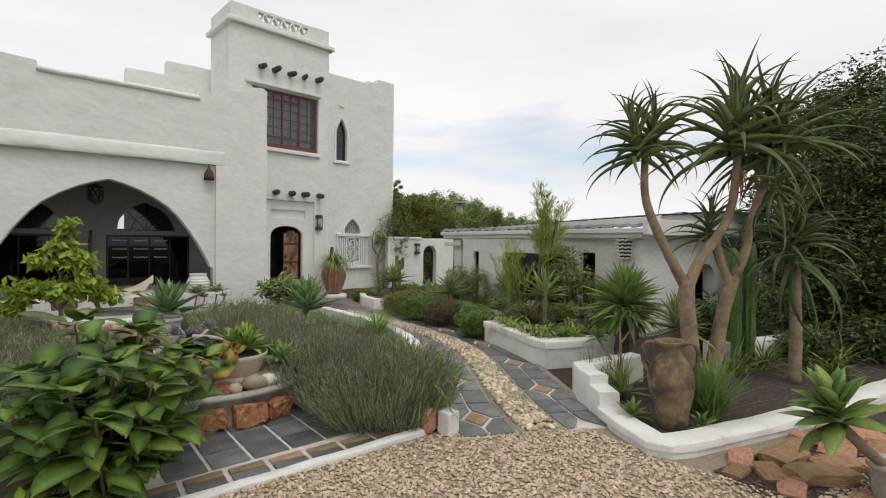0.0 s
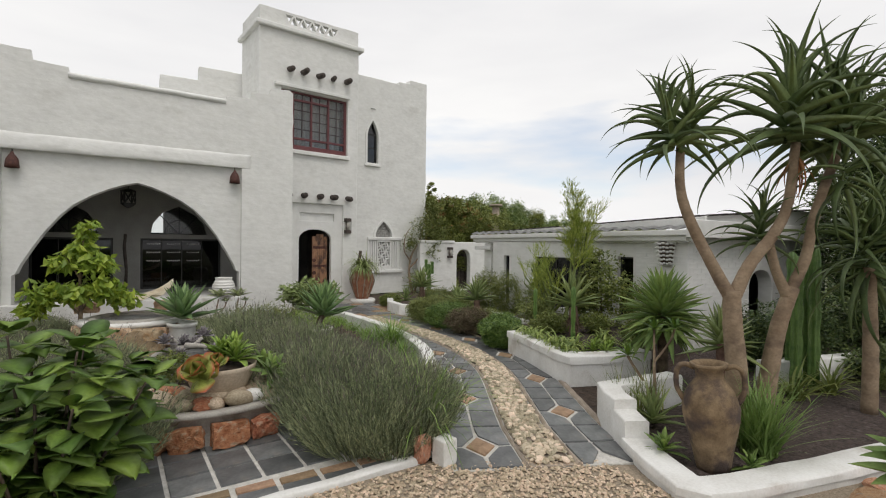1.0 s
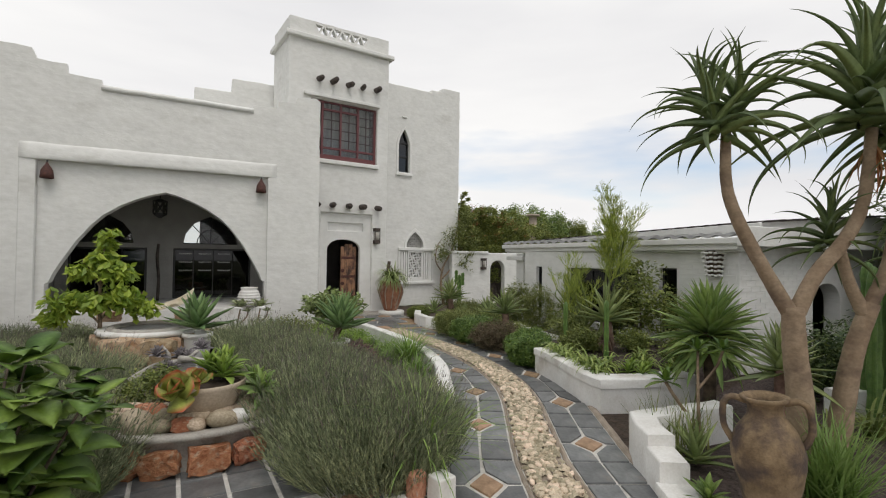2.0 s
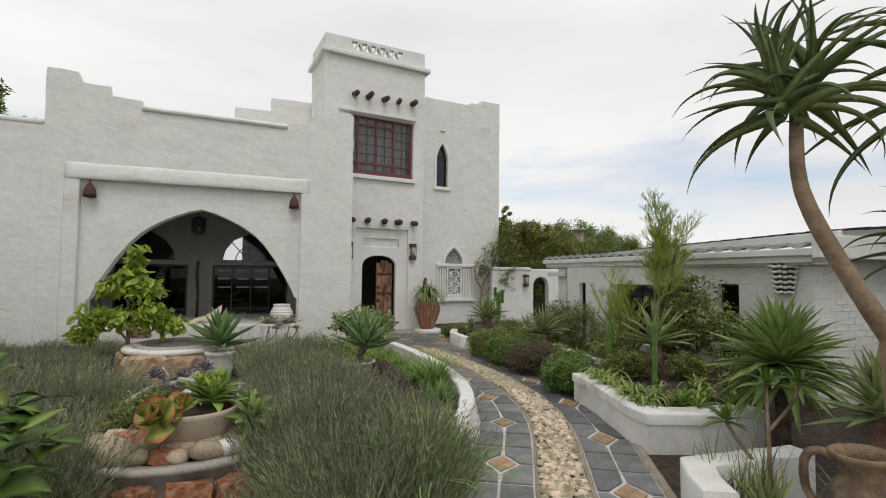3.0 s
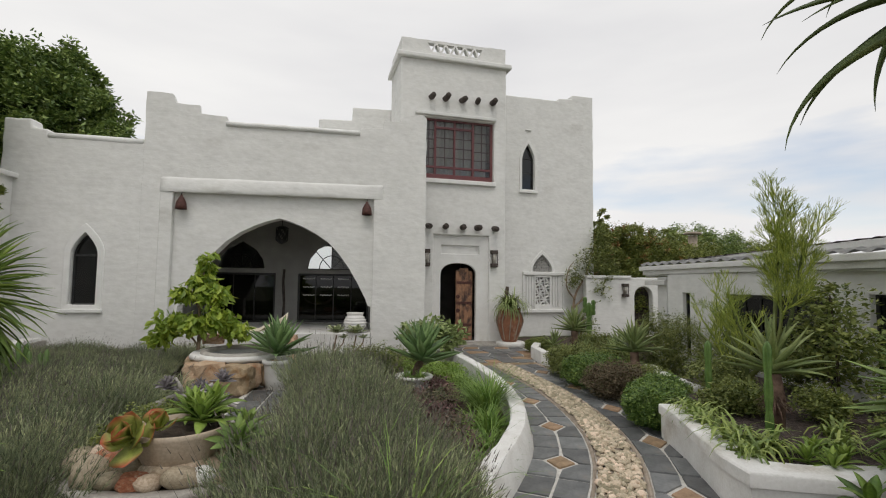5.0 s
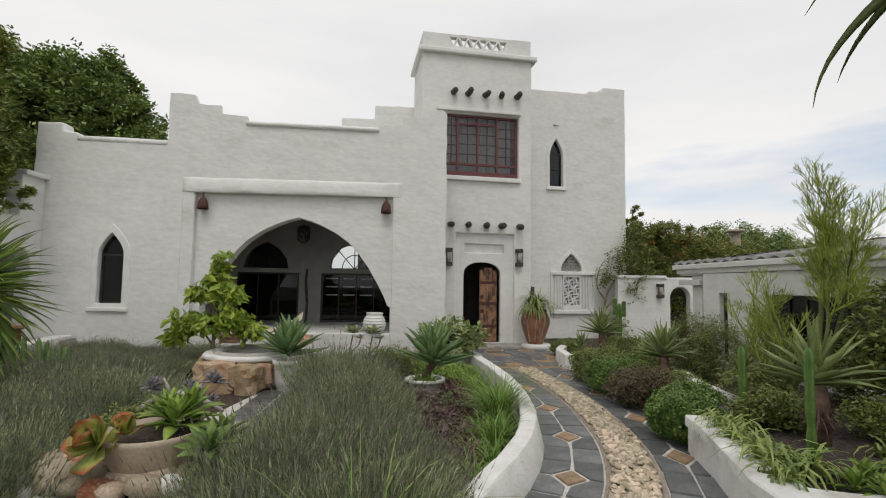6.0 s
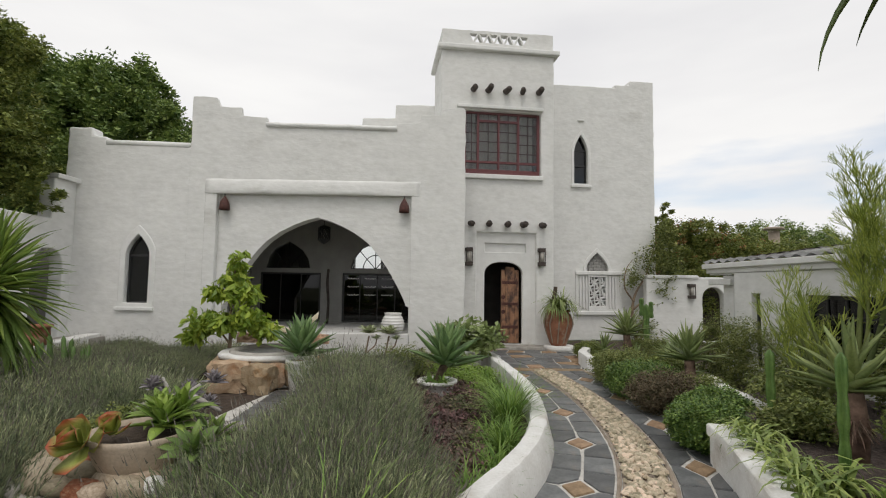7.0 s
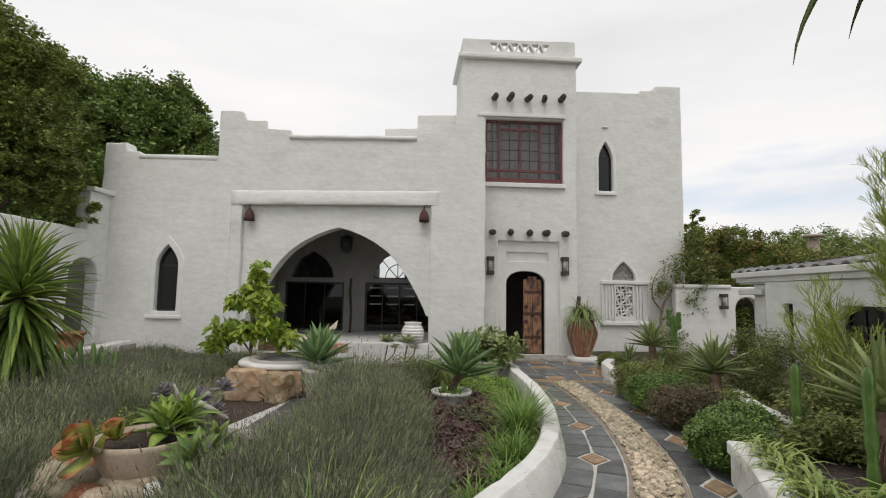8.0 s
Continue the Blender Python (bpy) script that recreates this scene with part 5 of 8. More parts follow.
lantern(TW @ pose(-1.0, 0, 1.98))
lantern(TW @ pose(0.82, 0, 2.0))
lantern(pose(11.42, 15.95, 1.22), 0.4, "lantern of the garden wall")
hang = thing("hanging_lantern", pose(1.63, 14.46, 2.47), "black pierced iron lantern hanging under the porch ceiling", "lantern")
bm = bmesh.new()
tube(bm, [(0, 0, 0.45), (0, 0, 0.96)], [0.008, 0.008], 6)
part("chain", bm, M_BLACK, hang)
bm = bmesh.new()
lathe(bm, [(0.02, 0.0), (0.1, 0.05), (0.15, 0.1), (0.15, 0.12), (0.13, 0.12)], 6)
part("base", bm, M_BLACK, hang)
bm = bmesh.new()
lathe(bm, [(0.13, 0.38), (0.16, 0.38), (0.15, 0.41), (0.06, 0.45), (0.01, 0.46)], 6)
part("cap", bm, M_BLACK, hang)
for k in range(6):
    bm = bmesh.new()
    a = k * math.pi / 3
    tube(bm, [(0.14 * math.cos(a), 0.14 * math.sin(a), 0.1), (0.14 * math.cos(a), 0.14 * math.sin(a), 0.4)], [0.012, 0.012], 6)
    b2 = (k + 1) * math.pi / 3
    tube(bm, [(0.14 * math.cos(a), 0.14 * math.sin(a), 0.12), (0.14 * math.cos(b2), 0.14 * math.sin(b2), 0.38)], [0.012, 0.012], 6)
    tube(bm, [(0.14 * math.cos(a), 0.14 * math.sin(a), 0.38), (0.14 * math.cos(b2), 0.14 * math.sin(b2), 0.12)], [0.012, 0.012], 6)
    part("pierced_side", bm, M_BLACK, hang)
bm = bmesh.new()
tube(bm, smooth_path([(1.55, 15.4, 0.45), (1.57, 15.4, 1.0), (1.53, 15.4, 1.5), (1.55, 15.4, 1.88)]), [0.035] * 19, 8, True, 0.1)
tagged(obj("post", bm, M_BEAM, None, "", True), "slim dark crooked timber post in the porch", "post")
jar = thing("ribbed_jar", pose(3.5, 12.98, 0.47), "white ribbed ceramic jar on the porch edge", "jar")
bm = bmesh.new()
prof = [(0.15, 0.0)]
for k in range(25):
    t = k / 24
    prof.append((0.16 + 0.085 * math.sin(math.pi * (t * 0.85 + 0.1)) + 0.010 * math.sin(k * math.pi / 2), 0.02 + 0.36 * t))
prof += [(0.17, 0.40), (0.19, 0.43), (0.17, 0.43), (0.15, 0.36)]
lathe(bm, prof, 32)
part("body", bm, M_WHITEPOT, jar, "", True)
basket = thing("wall_basket", pose(9.16, 5.95, 1.42), "whitewashed wicker wall basket under the eave", "basket")
# added bark-brown body inside the basket: its colour stands for shade between strands
bm = bmesh.new()
lathe(bm, [(0.0, -0.02), (0.105, -0.02), (0.155, 0.36), (0.14, 0.36), (0.09, 0.0)], 24)
ob = part("lining", bm, M_BARK, basket, "added dark body that stands for shade in the wicker gaps", True)
ob.matrix_basis = pose(0.24, 0, 0) @ Matrix.Diagonal((1.0, 0.85, 1, 1))
for r in range(6):
    for k in range(9):
        bm = bmesh.new()
        a0, a1 = math.pi / 2 + math.pi * k / 9, math.pi / 2 + math.pi * (k + 0.82) / 9
        R = 0.11 + 0.012 * r
        z = r * 0.066 - 0.03
        tube(bm, [(0.24 + R * math.cos(a) * 1.2, R * math.sin(a) * 1.0, z + 0.028 + (0.004 if k % 2 else -0.004)) for a in (a0, (a0 + a1) / 2, a1)], [0.016, 0.021, 0.016], 6)
        part("wicker_strand", bm, M_TRIM, basket)

# ---- stone ring with the bowl ----
RC = (2.55, 6.2)
RR = 0.85
ring = thing("stone_ring", pose(RC[0], RC[1], 0), "round raised bed walled with red sandstone under a concrete rim", "raised bed")
bm = bmesh.new()
lathe(bm, [(RR - 0.14, 0.0), (RR - 0.14, 0.26), (RR - 0.12, 0.29), (RR - 0.03, 0.3), (RR, 0.295), (RR + 0.005, 0.26), (RR - 0.05, 0.24), (RR - 0.06, 0.0)], 64, 0.02)
part("rim", bm, M_CONC, ring, "pale concrete rim", True)
bm = bmesh.new()
bmesh.ops.create_circle(bm, cap_ends=True, radius=RR - 0.1, segments=40)
bmesh.ops.translate(bm, vec=(0, 0, 0.265), verts=bm.verts[:])
part("soil", bm, M_SOIL, ring)
redrock = [rock_mesh("red_rock", k, M_REDROCK, 3, 0.55, 1.7, True) for k in range(8)]
n_r = 17
for k in range(n_r):
    a = 2 * math.pi * k / n_r + rnd.uniform(-0.04, 0.04)
    s = rnd.uniform(0.13, 0.19)
    shared("red_rock", redrock[k % 8], ring, pose((RR - 0.0) * math.cos(a), (RR - 0.0) * math.sin(a), 0.105, rnd.uniform(-12, 12), rnd.uniform(-35, 35), math.degrees(a) + 90) @ Matrix.Diagonal((s * 1.15, 0.095, 0.15 + rnd.uniform(-0.03, 0.02), 1)))
rivers = [rock_mesh("river_stone", 10 + k, M_RIVER, 2, 0.2, 1.0) for k in range(5)]
orange = rock_mesh("orange_rock", 30, M_REDROCK, 2, 0.3, 1.4, True)
pale = rock_mesh("pale_stone", 31, M_WHITEPOT, 2, 0.12, 0.9)
rr = random.Random(21)
for row, (rad, count, a_from, a_to) in enumerate(((RR - 0.17, 13, 195, 345), (RR - 0.33, 11, 190, 350), (RR - 0.5, 7, 200, 340))):
    for k in range(count):
        a = radians(a_from + (a_to - a_from) * (k + rr.uniform(0.2, 0.8)) / count)
        s = rr.uniform(0.07, 0.12)
        me = rivers[rr.randrange(5)]
        nm, lab, cat = "river_stone", "rounded tan river stone on the ring bed", "stone"
        if (row, k) in ((0, 5), (0, 8), (1, 2)):
            me, nm, lab = (orange, "orange_rock", "angular orange sandstone on the ring bed") if k in (5, 2) else (pale, "pale_stone", "smooth white stone on the ring bed")
        s *= 1.3 if nm == "orange_rock" else 1.0
        ob = new(nm, me)
        ob.matrix_basis = pose(RC[0] + rad * math.cos(a), RC[1] + rad * math.sin(a), 0.29 + s * 0.42, rr.uniform(-20, 20), rr.uniform(-20, 20), rr.uniform(0, 360)) @ Matrix.Diagonal((s * 1.3, s, s * 0.75, 1))
        tagged(ob, lab, cat, "stones on the ring bed")
bowl = thing("planting_bowl", pose(2.59, 5.82, 0.31), "wide tan earthenware planting bowl among river stones", "bowl")
bm = bmesh.new()
lathe(bm, [(0.0, 0.0), (0.17, 0.0), (0.2, 0.02), (0.25, 0.12), (0.3, 0.24), (0.31, 0.275), (0.292, 0.278), (0.275, 0.24), (0.0, 0.23)], 40)
part("body", bm, M_BOWL, bowl, "", True)
bm = bmesh.new()
bmesh.ops.create_circle(bm, cap_ends=True, radius=0.272, segments=32)
bmesh.ops.translate(bm, vec=(0, 0, 0.245), verts=bm.verts[:])
part("soil", bm, M_SOIL, bowl)

LEAF = {
    "aga": [leaf_mesh("leaf", 0.40, 0.125, c, M_AGAVE, belly=0.5, fold=0.35, base=0.55) for c in (8, 22, 38)],
    "aga2": [leaf_mesh("leaf", 0.55, 0.125, c, M_AGAVE2, belly=0.4, fold=0.45, base=0.65, tip=1.35) for c in (-12, 6, 22)],
    "lime": [leaf_mesh("leaf", 0.22, 0.066, c, M_LIME, belly=0.5, fold=0.25, base=0.4) for c in (15, 38, 55)],
    "tree": [leaf_mesh("leaf", 0.82, 0.105, c, M_ALOE, seg=14, belly=0.05, fold=0.75, base=0.95, tip=0.85, thick=0.2) for c in (50, 78, 100, 30, 64, 112)],
    "droop": [leaf_mesh("leaf", 0.95, 0.08, c, M_ALOE, seg=12, belly=0.08, fold=0.6, base=0.9, tip=0.9) for c in (80, 120, 150)],
    "yucca": [leaf_mesh("leaf", 0.64, 0.1, c, M_YUCCA, belly=0.35, fold=0.35, base=0.45) for c in (6, 20, 35)],
    "aloe": [leaf_mesh("leaf", 0.52, 0.098, c, M_PALELEAF, belly=0.15, fold=0.5, base=0.9) for c in (-15, 5, 25)],
    "red": [leaf_mesh("leaf", 0.24, 0.22, c, M_RED, seg=10, belly=0.66, fold=0.12, base=0.3, thick=0.05, tip=2.8) for c in (-30, -12, 10)],
    "pale": [leaf_mesh("leaf", 0.26, 0.12, c, M_WHORL, fold=0.15, thick=0.02, ovate=True) for c in (5, 25)],
    "grey": [leaf_mesh("leaf", 0.11, 0.05, c, M_GREYPL, seg=4, belly=0.5) for c in (10, 40)],
    "orange": [leaf_mesh("dry_leaf", 0.5, 0.04, c, M_ORANGE, belly=0.2, fold=0.5) for c in (20, 60)],
    "plum": [leaf_mesh("leaf", 0.26, 0.085, c, M_POIN, fold=0.15, thick=0.02, ovate=True) for c in (20, 45)],
}


def plant(name, x, y, z, key, n, e0, e1, label, category, scale=(1.0, 0.7), rise=0.08, seed=1, group="", lean=None, k=1.0):
    top = thing(name, pose(x, y, z), label, category, group)
    rosette(top, LEAF[key], n, e0, e1, rise, (scale[0] * k, scale[1] * k), seed, (0, 0, 0), "leaf", lean)
    return top


plant("red_succulent", 2.40, 5.60, 0.55, "red", 11, 15, 75, "large paddle-leaved succulent flushed green and coral red", "succulent", (0.86, 0.62), 0.05, 3, lean=pose(0, 0, 0, 50, -22, 0))
plant("red_succulent", 2.53, 5.64, 0.6, "red", 7, 30, 80, "smaller paddle-leaved coral red succulent in the bowl", "succulent", (0.6, 0.45), 0.04, 4, lean=pose(0, 0, 0, 25, -5, 0))
plant("lime_rosette", 2.72, 5.82, 0.59, "lime", 30, 5, 80, "lime green fleshy rosette in the bowl", "succulent", (1.15, 0.8), 0.06, 5)
plant("lime_rosette", 2.62, 5.96, 0.6, "lime", 26, 5, 80, "lime green fleshy rosette in the bowl", "succulent", (1.05, 0.8), 0.06, 6)
plant("lime_rosette", 2.74, 6.0, 0.62, "lime", 26, 5, 80, "lime green fleshy rosette beside the bowl", "succulent", (1.1, 0.8), 0.06, 16)
plant("small_agave", 2.99, 5.68, 0.46, "aga", 20, -8, 75, "soft green spineless agave spilling over the ring", "agave", (0.62, 0.42), 0.06, 7, lean=pose(0, 0, 0, 20, 14, 0))
plant("small_agave", 2.98, 5.95, 0.45, "aga", 16, 0, 75, "soft green spineless agave on the ring bed", "agave", (0.7, 0.45), 0.06, 8)
for k, (x, y) in enumerate(((2.30, 6.55), (2.45, 6.7), (2.18, 6.62), (2.62, 6.62), (2.36, 6.85), (2.55, 6.88))):
    plant("grey_rosette", x, y, 0.52 + 0.07 * (k % 3), "grey", 26, 0, 80, "small grey-mauve rosette succulent", "succulent", (1.1, 0.8), 0.03, 30 + k, "grey rosettes on the ring bed")
bm = bmesh.new()
tube(bm, smooth_path([(1.95, 6.75, 0.42), (2.18, 6.72, 0.56), (2.4, 6.66, 0.6), (2.52, 6.7, 0.68)]), [0.034 * (1 - k / 26) + 0.006 for k in range(19)], 7, True, 0.2)
tube(bm, smooth_path([(2.25, 6.71, 0.58), (2.27, 6.66, 0.66), (2.22, 6.68, 0.74)]), [0.024 * (1 - k / 16) + 0.004 for k in range(13)], 7, True, 0.2)
tube(bm, smooth_path([(2.36, 6.66, 0.62), (2.58, 6.55, 0.6), (2.75, 6.58, 0.5)]), [0.028 * (1 - k / 18) + 0.004 for k in range(13)], 7, True, 0.2)
tube(bm, smooth_path([(2.2, 6.72, 0.57), (2.22, 6.74, 0.4), (2.2, 6.74, 0.26)]), [0.026] * 13, 7, True, 0.2)
tagged(obj("driftwood", bm, M_CONC, None, "", True), "bleached grey branching driftwood on the bed", "driftwood")


def cloud_plant(name, x, y, z, blobs, n, size, mat, label, category, seed, stems=None, stem_mat=None, aspect=0.5, clump=14, spread=0.22, inner=0.55, flat=0.5, kind="", droop=0.0):
    """A shrub or tree: tapered limbs and a crown of small leaves."""
    top = thing(name, pose(x, y, z), label, category, kind=kind)
    if stems:
        bm = bmesh.new()
        for pts, r0, r1 in stems:
            fine = smooth_path(pts, 5)
            tube(bm, fine, [r0 + (r1 - r0) * k / (len(fine) - 1) for k in range(len(fine))], 8, True, 0.06, seed)
        part("trunk", bm, stem_mat or M_BARK, top, "", True)
    v, f = leaf_cloud(blobs, n, size, seed, clump, spread, flat, aspect, inner, droop)
    ob = new("crown", raw("crown", v, f, mat))
    ob.parent = top
    return top


cloud_plant("creeping_succulent", 2.12, 6.25, 0.28, [(0, 0, 0.16, 0.2, 0.18), (0.1, 0.18, 0.17, 0.18, 0.18), (-0.08, -0.14, 0.12, 0.17, 0.14)], 5500, 0.03, M_BUSH, "dense low bright green succulent mat", "succulent", 44, aspect=0.6)

# ---- lavender ----
def lavender_mesh(seed, stems=760, radius=0.42, height=0.56):
    rr = random.Random(seed)
    verts, faces, mats = [], [], []

    def strip(p, d, length, w, bend, seg):
        side = d.cross(Vector((rr.gauss(0, 1), rr.gauss(0, 1), rr.gauss(0, 1)))).normalized()
        b0 = len(verts)
        pts = []
        for i in range(seg + 1):
            t = i / seg
            ww = w / 2 * (1 - 0.75 * t)
            verts.append(tuple(p - side * ww)), verts.append(tuple(p + side * ww))
            pts.append((p.copy(), d.copy()))
            d = (d + bend / seg).normalized()
            p = p + d * length / seg
        if seg == 1:
            faces.append((b0, b0 + 1, b0 + 3))
            return pts
        for i in range(seg):
            faces.append((b0 + 2 * i, b0 + 2 * i + 1, b0 + 2 * i + 3, b0 + 2 * i + 2))
        return pts

    for _ in range(stems):
        a, q = rr.uniform(0, 2 * math.pi), rr.random() ** 0.5
        out = Vector((math.cos(a), math.sin(a), 0))
        tilt = q * radians(56) + rr.uniform(-0.12, 0.12)
        d = (out * math.sin(tilt) + Vector((0, 0, math.cos(tilt)))).normalized()
        L = height * (1.0 - 0.22 * q) * rr.uniform(0.72, 1.08)
        pts = strip(out * radius * 0.6 * q, d, L, 0.005, Vector((0, 0, 0.6 * q)), 4)
        n0 = len(faces)
        mats += [0] * 4
        for i in (1, 2, 3, 4):
            p, dd = pts[i]
            for _ in range(4 if i > 1 else 2):
                o = Vector((rr.gauss(0, 1), rr.gauss(0, 1), rr.gauss(0, 1)))
                strip(p - dd * rr.uniform(0, L / 5), (dd * 1.7 + o.normalized() * 0.8).normalized(), rr.uniform(0.034, 0.06), 0.0062, Vector((0, 0, 0)), 1)
                mats.append(0)
        if rr.random() < 0.15:
            p, dd = pts[-1]
            e = strip(p, dd, rr.uniform(0.08, 0.2), 0.003, Vector((0, 0, 0.1)), 1)
            mats.append(1)
            strip(e[-1][0] - dd * 0.01, dd, rr.uniform(0.03, 0.055), 0.007, Vector((0, 0, 0)), 1)
            mats.append(1)
    out = []
    for which, nm, mat in ((0, "foliage", M_LAV), (1, "bloom", M_LAVFL)):
        fs = [f for f, m in zip(faces, mats) if m == which]
        used = sorted({i for f in fs for i in f})
        at = {i: j for j, i in enumerate(used)}
        out.append(raw(nm, [verts[i] for i in used], [tuple(at[i] for i in f) for f in fs], mat))
    return out


lav = [lavender_mesh(50 + k) for k in range(4)]
rr = random.Random(5)


def lavender_at(x, y, s):
    top = thing("lavender_bush", pose(x, y, 0, rr.uniform(-6, 6), rr.uniform(-6, 6), rr.uniform(0, 360)), "grey-green lavender bush with spent flower spikes", "lavender", "lavender of the beds")
    tall = 1.14 if x > 3 and 4.5 < y < 9.7 else 1.0
    for me in lav[rr.randrange(4)]:
        ob = shared(me.name.split(".")[0], me, top, Matrix.Diagonal((s * 1.1, s * 1.1, s * tall, 1)))
        if me.name.startswith("bloom"):
            tagged(ob, "spent grey flower spikes", kind="stuff")
    return top


def inside_ring(x, y, d):
    return math.hypot(x - RC[0], y - RC[1]) < d


for i in range(24):
    for j in range(26):
        x, y = -2.3 + i * 0.40 + rr.uniform(-0.12, 0.12), 4.55 + j * 0.42 + rr.uniform(-0.12, 0.12)
        right_mass = 3.25 < x < (4.1 if y < 5.3 else 3.92 - (y - 5.3) * 0.07) and 4.75 < y < 9.6
        front = x < 3.55 and y < 4.95
        near_curb = x > 4.75 - max(0, (5.9 - y)) * 0.75 and y < 6.4
        left_mass = -2.2 < x < 1.55 - max(0, y - 7.2) * 0.22 and 5.0 < y < 9.2 and not (x > 0.9 and y < 5.4)
        back_mass = -1.9 < x < 0.75 and 9.2 <= y < 12.2
        centre_mass = 1.55 <= x < 2.0 and 6.6 < y < 7.1
        if (right_mass and not front and not near_curb or left_mass or back_mass or centre_mass) and not inside_ring(x, y, 1.08):
            lavender_at(x, y, rr.uniform(0.7, 1.25) * (1.0 if y < 8.6 or x > 1.0 else 0.72))
for x, y, s in ((3.52, 4.82, 1.05), (3.75, 4.66, 0.95), (3.95, 4.78, 1.0), (4.0, 5.1, 1.0), (4.08, 5.22, 0.9), (1.72, 5.25, 0.8), (1.65, 5.7, 0.95), (3.3, 9.6, 0.9), (3.0, 10.2, 0.85), (3.6, 10.3, 0.85), (2.6, 10.6, 0.7), (3.9, 10.9, 0.8), (4.1, 5.5, 0.85), (4.05, 5.8, 0.95), (4.0, 6.15, 0.95), (3.55, 6.1, 0.9), (3.5, 6.6, 0.95), (3.35, 7.0, 0.9), (4.02, 5.4, 1.0), (4.0, 5.0, 1.05), (1.58, 6.1, 1.1), (1.7, 5.55, 1.1), (3.42, 5.75, 1.1), (3.48, 5.35, 1.1)):
    lavender_at(x, y, s)


def tuft(name, x, y, z, n, length, width, e0, e1, curl, mat, label, category, seed, group="", spread=0.04):
    top = thing(name, pose(x, y, z), label, category, group)
    v, f = blades(n, seed, spread, length, width, e0, e1, curl)
    ob = new("leaves", raw("leaves", v, f, mat))
    ob.parent = top
    return top


for k, (x, y, L, n, up) in enumerate(((5.2, 7.75, 0.72, 300, 62), (5.08, 7.1, 0.48, 230, 40), (5.2, 8.3, 0.45, 180, 45), (4.92, 6.6, 0.36, 160, 35), (4.7, 6.15, 0.34, 150, 35), (4.9, 6.15, 0.3, 120, 30), (5.28, 8.9, 0.36, 150, 40), (5.26, 9.5, 0.34, 130, 40), (5.22, 10.1, 0.34, 120, 40), (4.5, 5.85, 0.34, 120, 35), (4.06, 4.66, 0.95, 130, 45), (3.9, 5.5, 0.75, 40, 50), (5.0, 7.45, 0.34, 120, 35), (4.8, 6.75, 0.3, 110, 30))):
    tuft("strap_grass", x, y, 0, n, L * 1.1, 0.012, up, 88, 95, M_STRAP, "bright green arching strap-leaved grass clump", "grass clump", 60 + k, "grass clumps along the curb", 0.07)
cloud_plant("burgundy_groundcover", 4.5, 7.7, 0, [(0.1 * math.sin(q * 2.3) + 0.36 * (q % 2) - 0.16 + 0.04 * (q - 6) * (q < 6), -1.4 + q * 0.27, 0.1, 0.28, 0.16) for q in range(13)], 34000, 0.042, M_SEDUM, "dark burgundy small-leaved groundcover beside the curb", "groundcover", 81, aspect=0.6, kind="stuff", inner=0.3)
cloud_plant("green_groundcover", 4.9, 9.6, 0, [(0, 0, 0.12, 0.4, 0.18), (0.2, 0.7, 0.12, 0.35, 0.16), (-0.2, 1.2, 0.15, 0.45, 0.2)], 6000, 0.04, M_LIME, "yellow-green low groundcover beside the curb", "groundcover", 82, aspect=0.6, kind="stuff")
cloud_plant("clipped_shrub", 4.0, 10.6, 0, [(0, 0, 0.25, 0.4, 0.3), (-0.4, 0.3, 0.22, 0.35, 0.28), (0.35, 0.3, 0.22, 0.35, 0.25)], 5200, 0.04, M_BUSH, "low rounded green shrub behind the lavender", "shrub", 83)

# ---- agaves and pots in the bed ----
def round_pot(name, x, y, z, r, h, mat, label, lip=0.03, base=0.72):
    top = thing(name, pose(x, y, z), label, "pot")
    bm = bmesh.new()
    lathe(bm, [(0.0, 0.0), (r * base, 0.0), (r * (base + 0.1), h * 0.35), (r * 0.96, h * 0.82), (r * 0.98, h * 0.84), (r + lip, h * 0.86), (r + lip, h), (r - 0.02, h), (r - 0.04, h * 0.88), (0, h * 0.86)], 36)
    part("body", bm, mat, top, "", True)
    return top


round_pot("agave_pot", 4.46, 9.08, 0, 0.235, 0.28, M_WHITEPOT, "round white pot with a thick lip in the groundcover")
plant("potted_agave", 4.58, 9.1, 0.44, "aga2", 40, 18, 84, "large grey-green agave on a short stem in the white pot", "agave", (1.1, 0.95), 0.12, 90)
bm = bmesh.new()
tube(bm, smooth_path([(4.45, 9.08, 0.22), (4.5, 9.08, 0.36), (4.58, 9.1, 0.5)]), [0.05] * 13, 8, True, 0.1)
part("stem", bm, M_DEAD, bpy.data.objects["potted_agave"], "", True).matrix_basis = pose(-4.58, -9.1, -0.44)
tuft("pot_filler", 4.46, 9.0, 0.22, 120, 0.22, 0.03, 25, 80, 60, M_STRAP, "leafy green filler plant in the white pot", "plant", 91, spread=0.13)
round_pot("grey_bucket", 2.5, 9.72, 0, 0.2, 0.42, M_WHITEPOT, "pale grey bucket-shaped pot by the fountain", 0.02, 0.8)
plant("fountain_agave", 2.5, 9.72, 0.47, "aga2", 36, 8, 80, "broad grey-green agave in the pale pot", "agave", (1.15, 0.95), 0.1, 92, k=1.0)
round_pot("shrub_pot", 5.0, 11.45, 0, 0.28, 0.36, M_WHITEPOT, "pale pot under a leafy shrub by the landing")
cloud_plant("pale_shrub", 5.0, 11.45, 0.3, [(0, 0, 0.3, 0.42, 0.32), (0.32, -0.1, 0.25, 0.32, 0.25), (-0.28, 0.0, 0.3, 0.32, 0.26)], 1300, 0.15, M_PALELEAF, "shrub of broad pale green leaves beside the door path", "shrub", 93, stems=[([(0, 0, 0), (0.02, 0, 0.3)], 0.03, 0.02)], clump=7, spread=0.3)
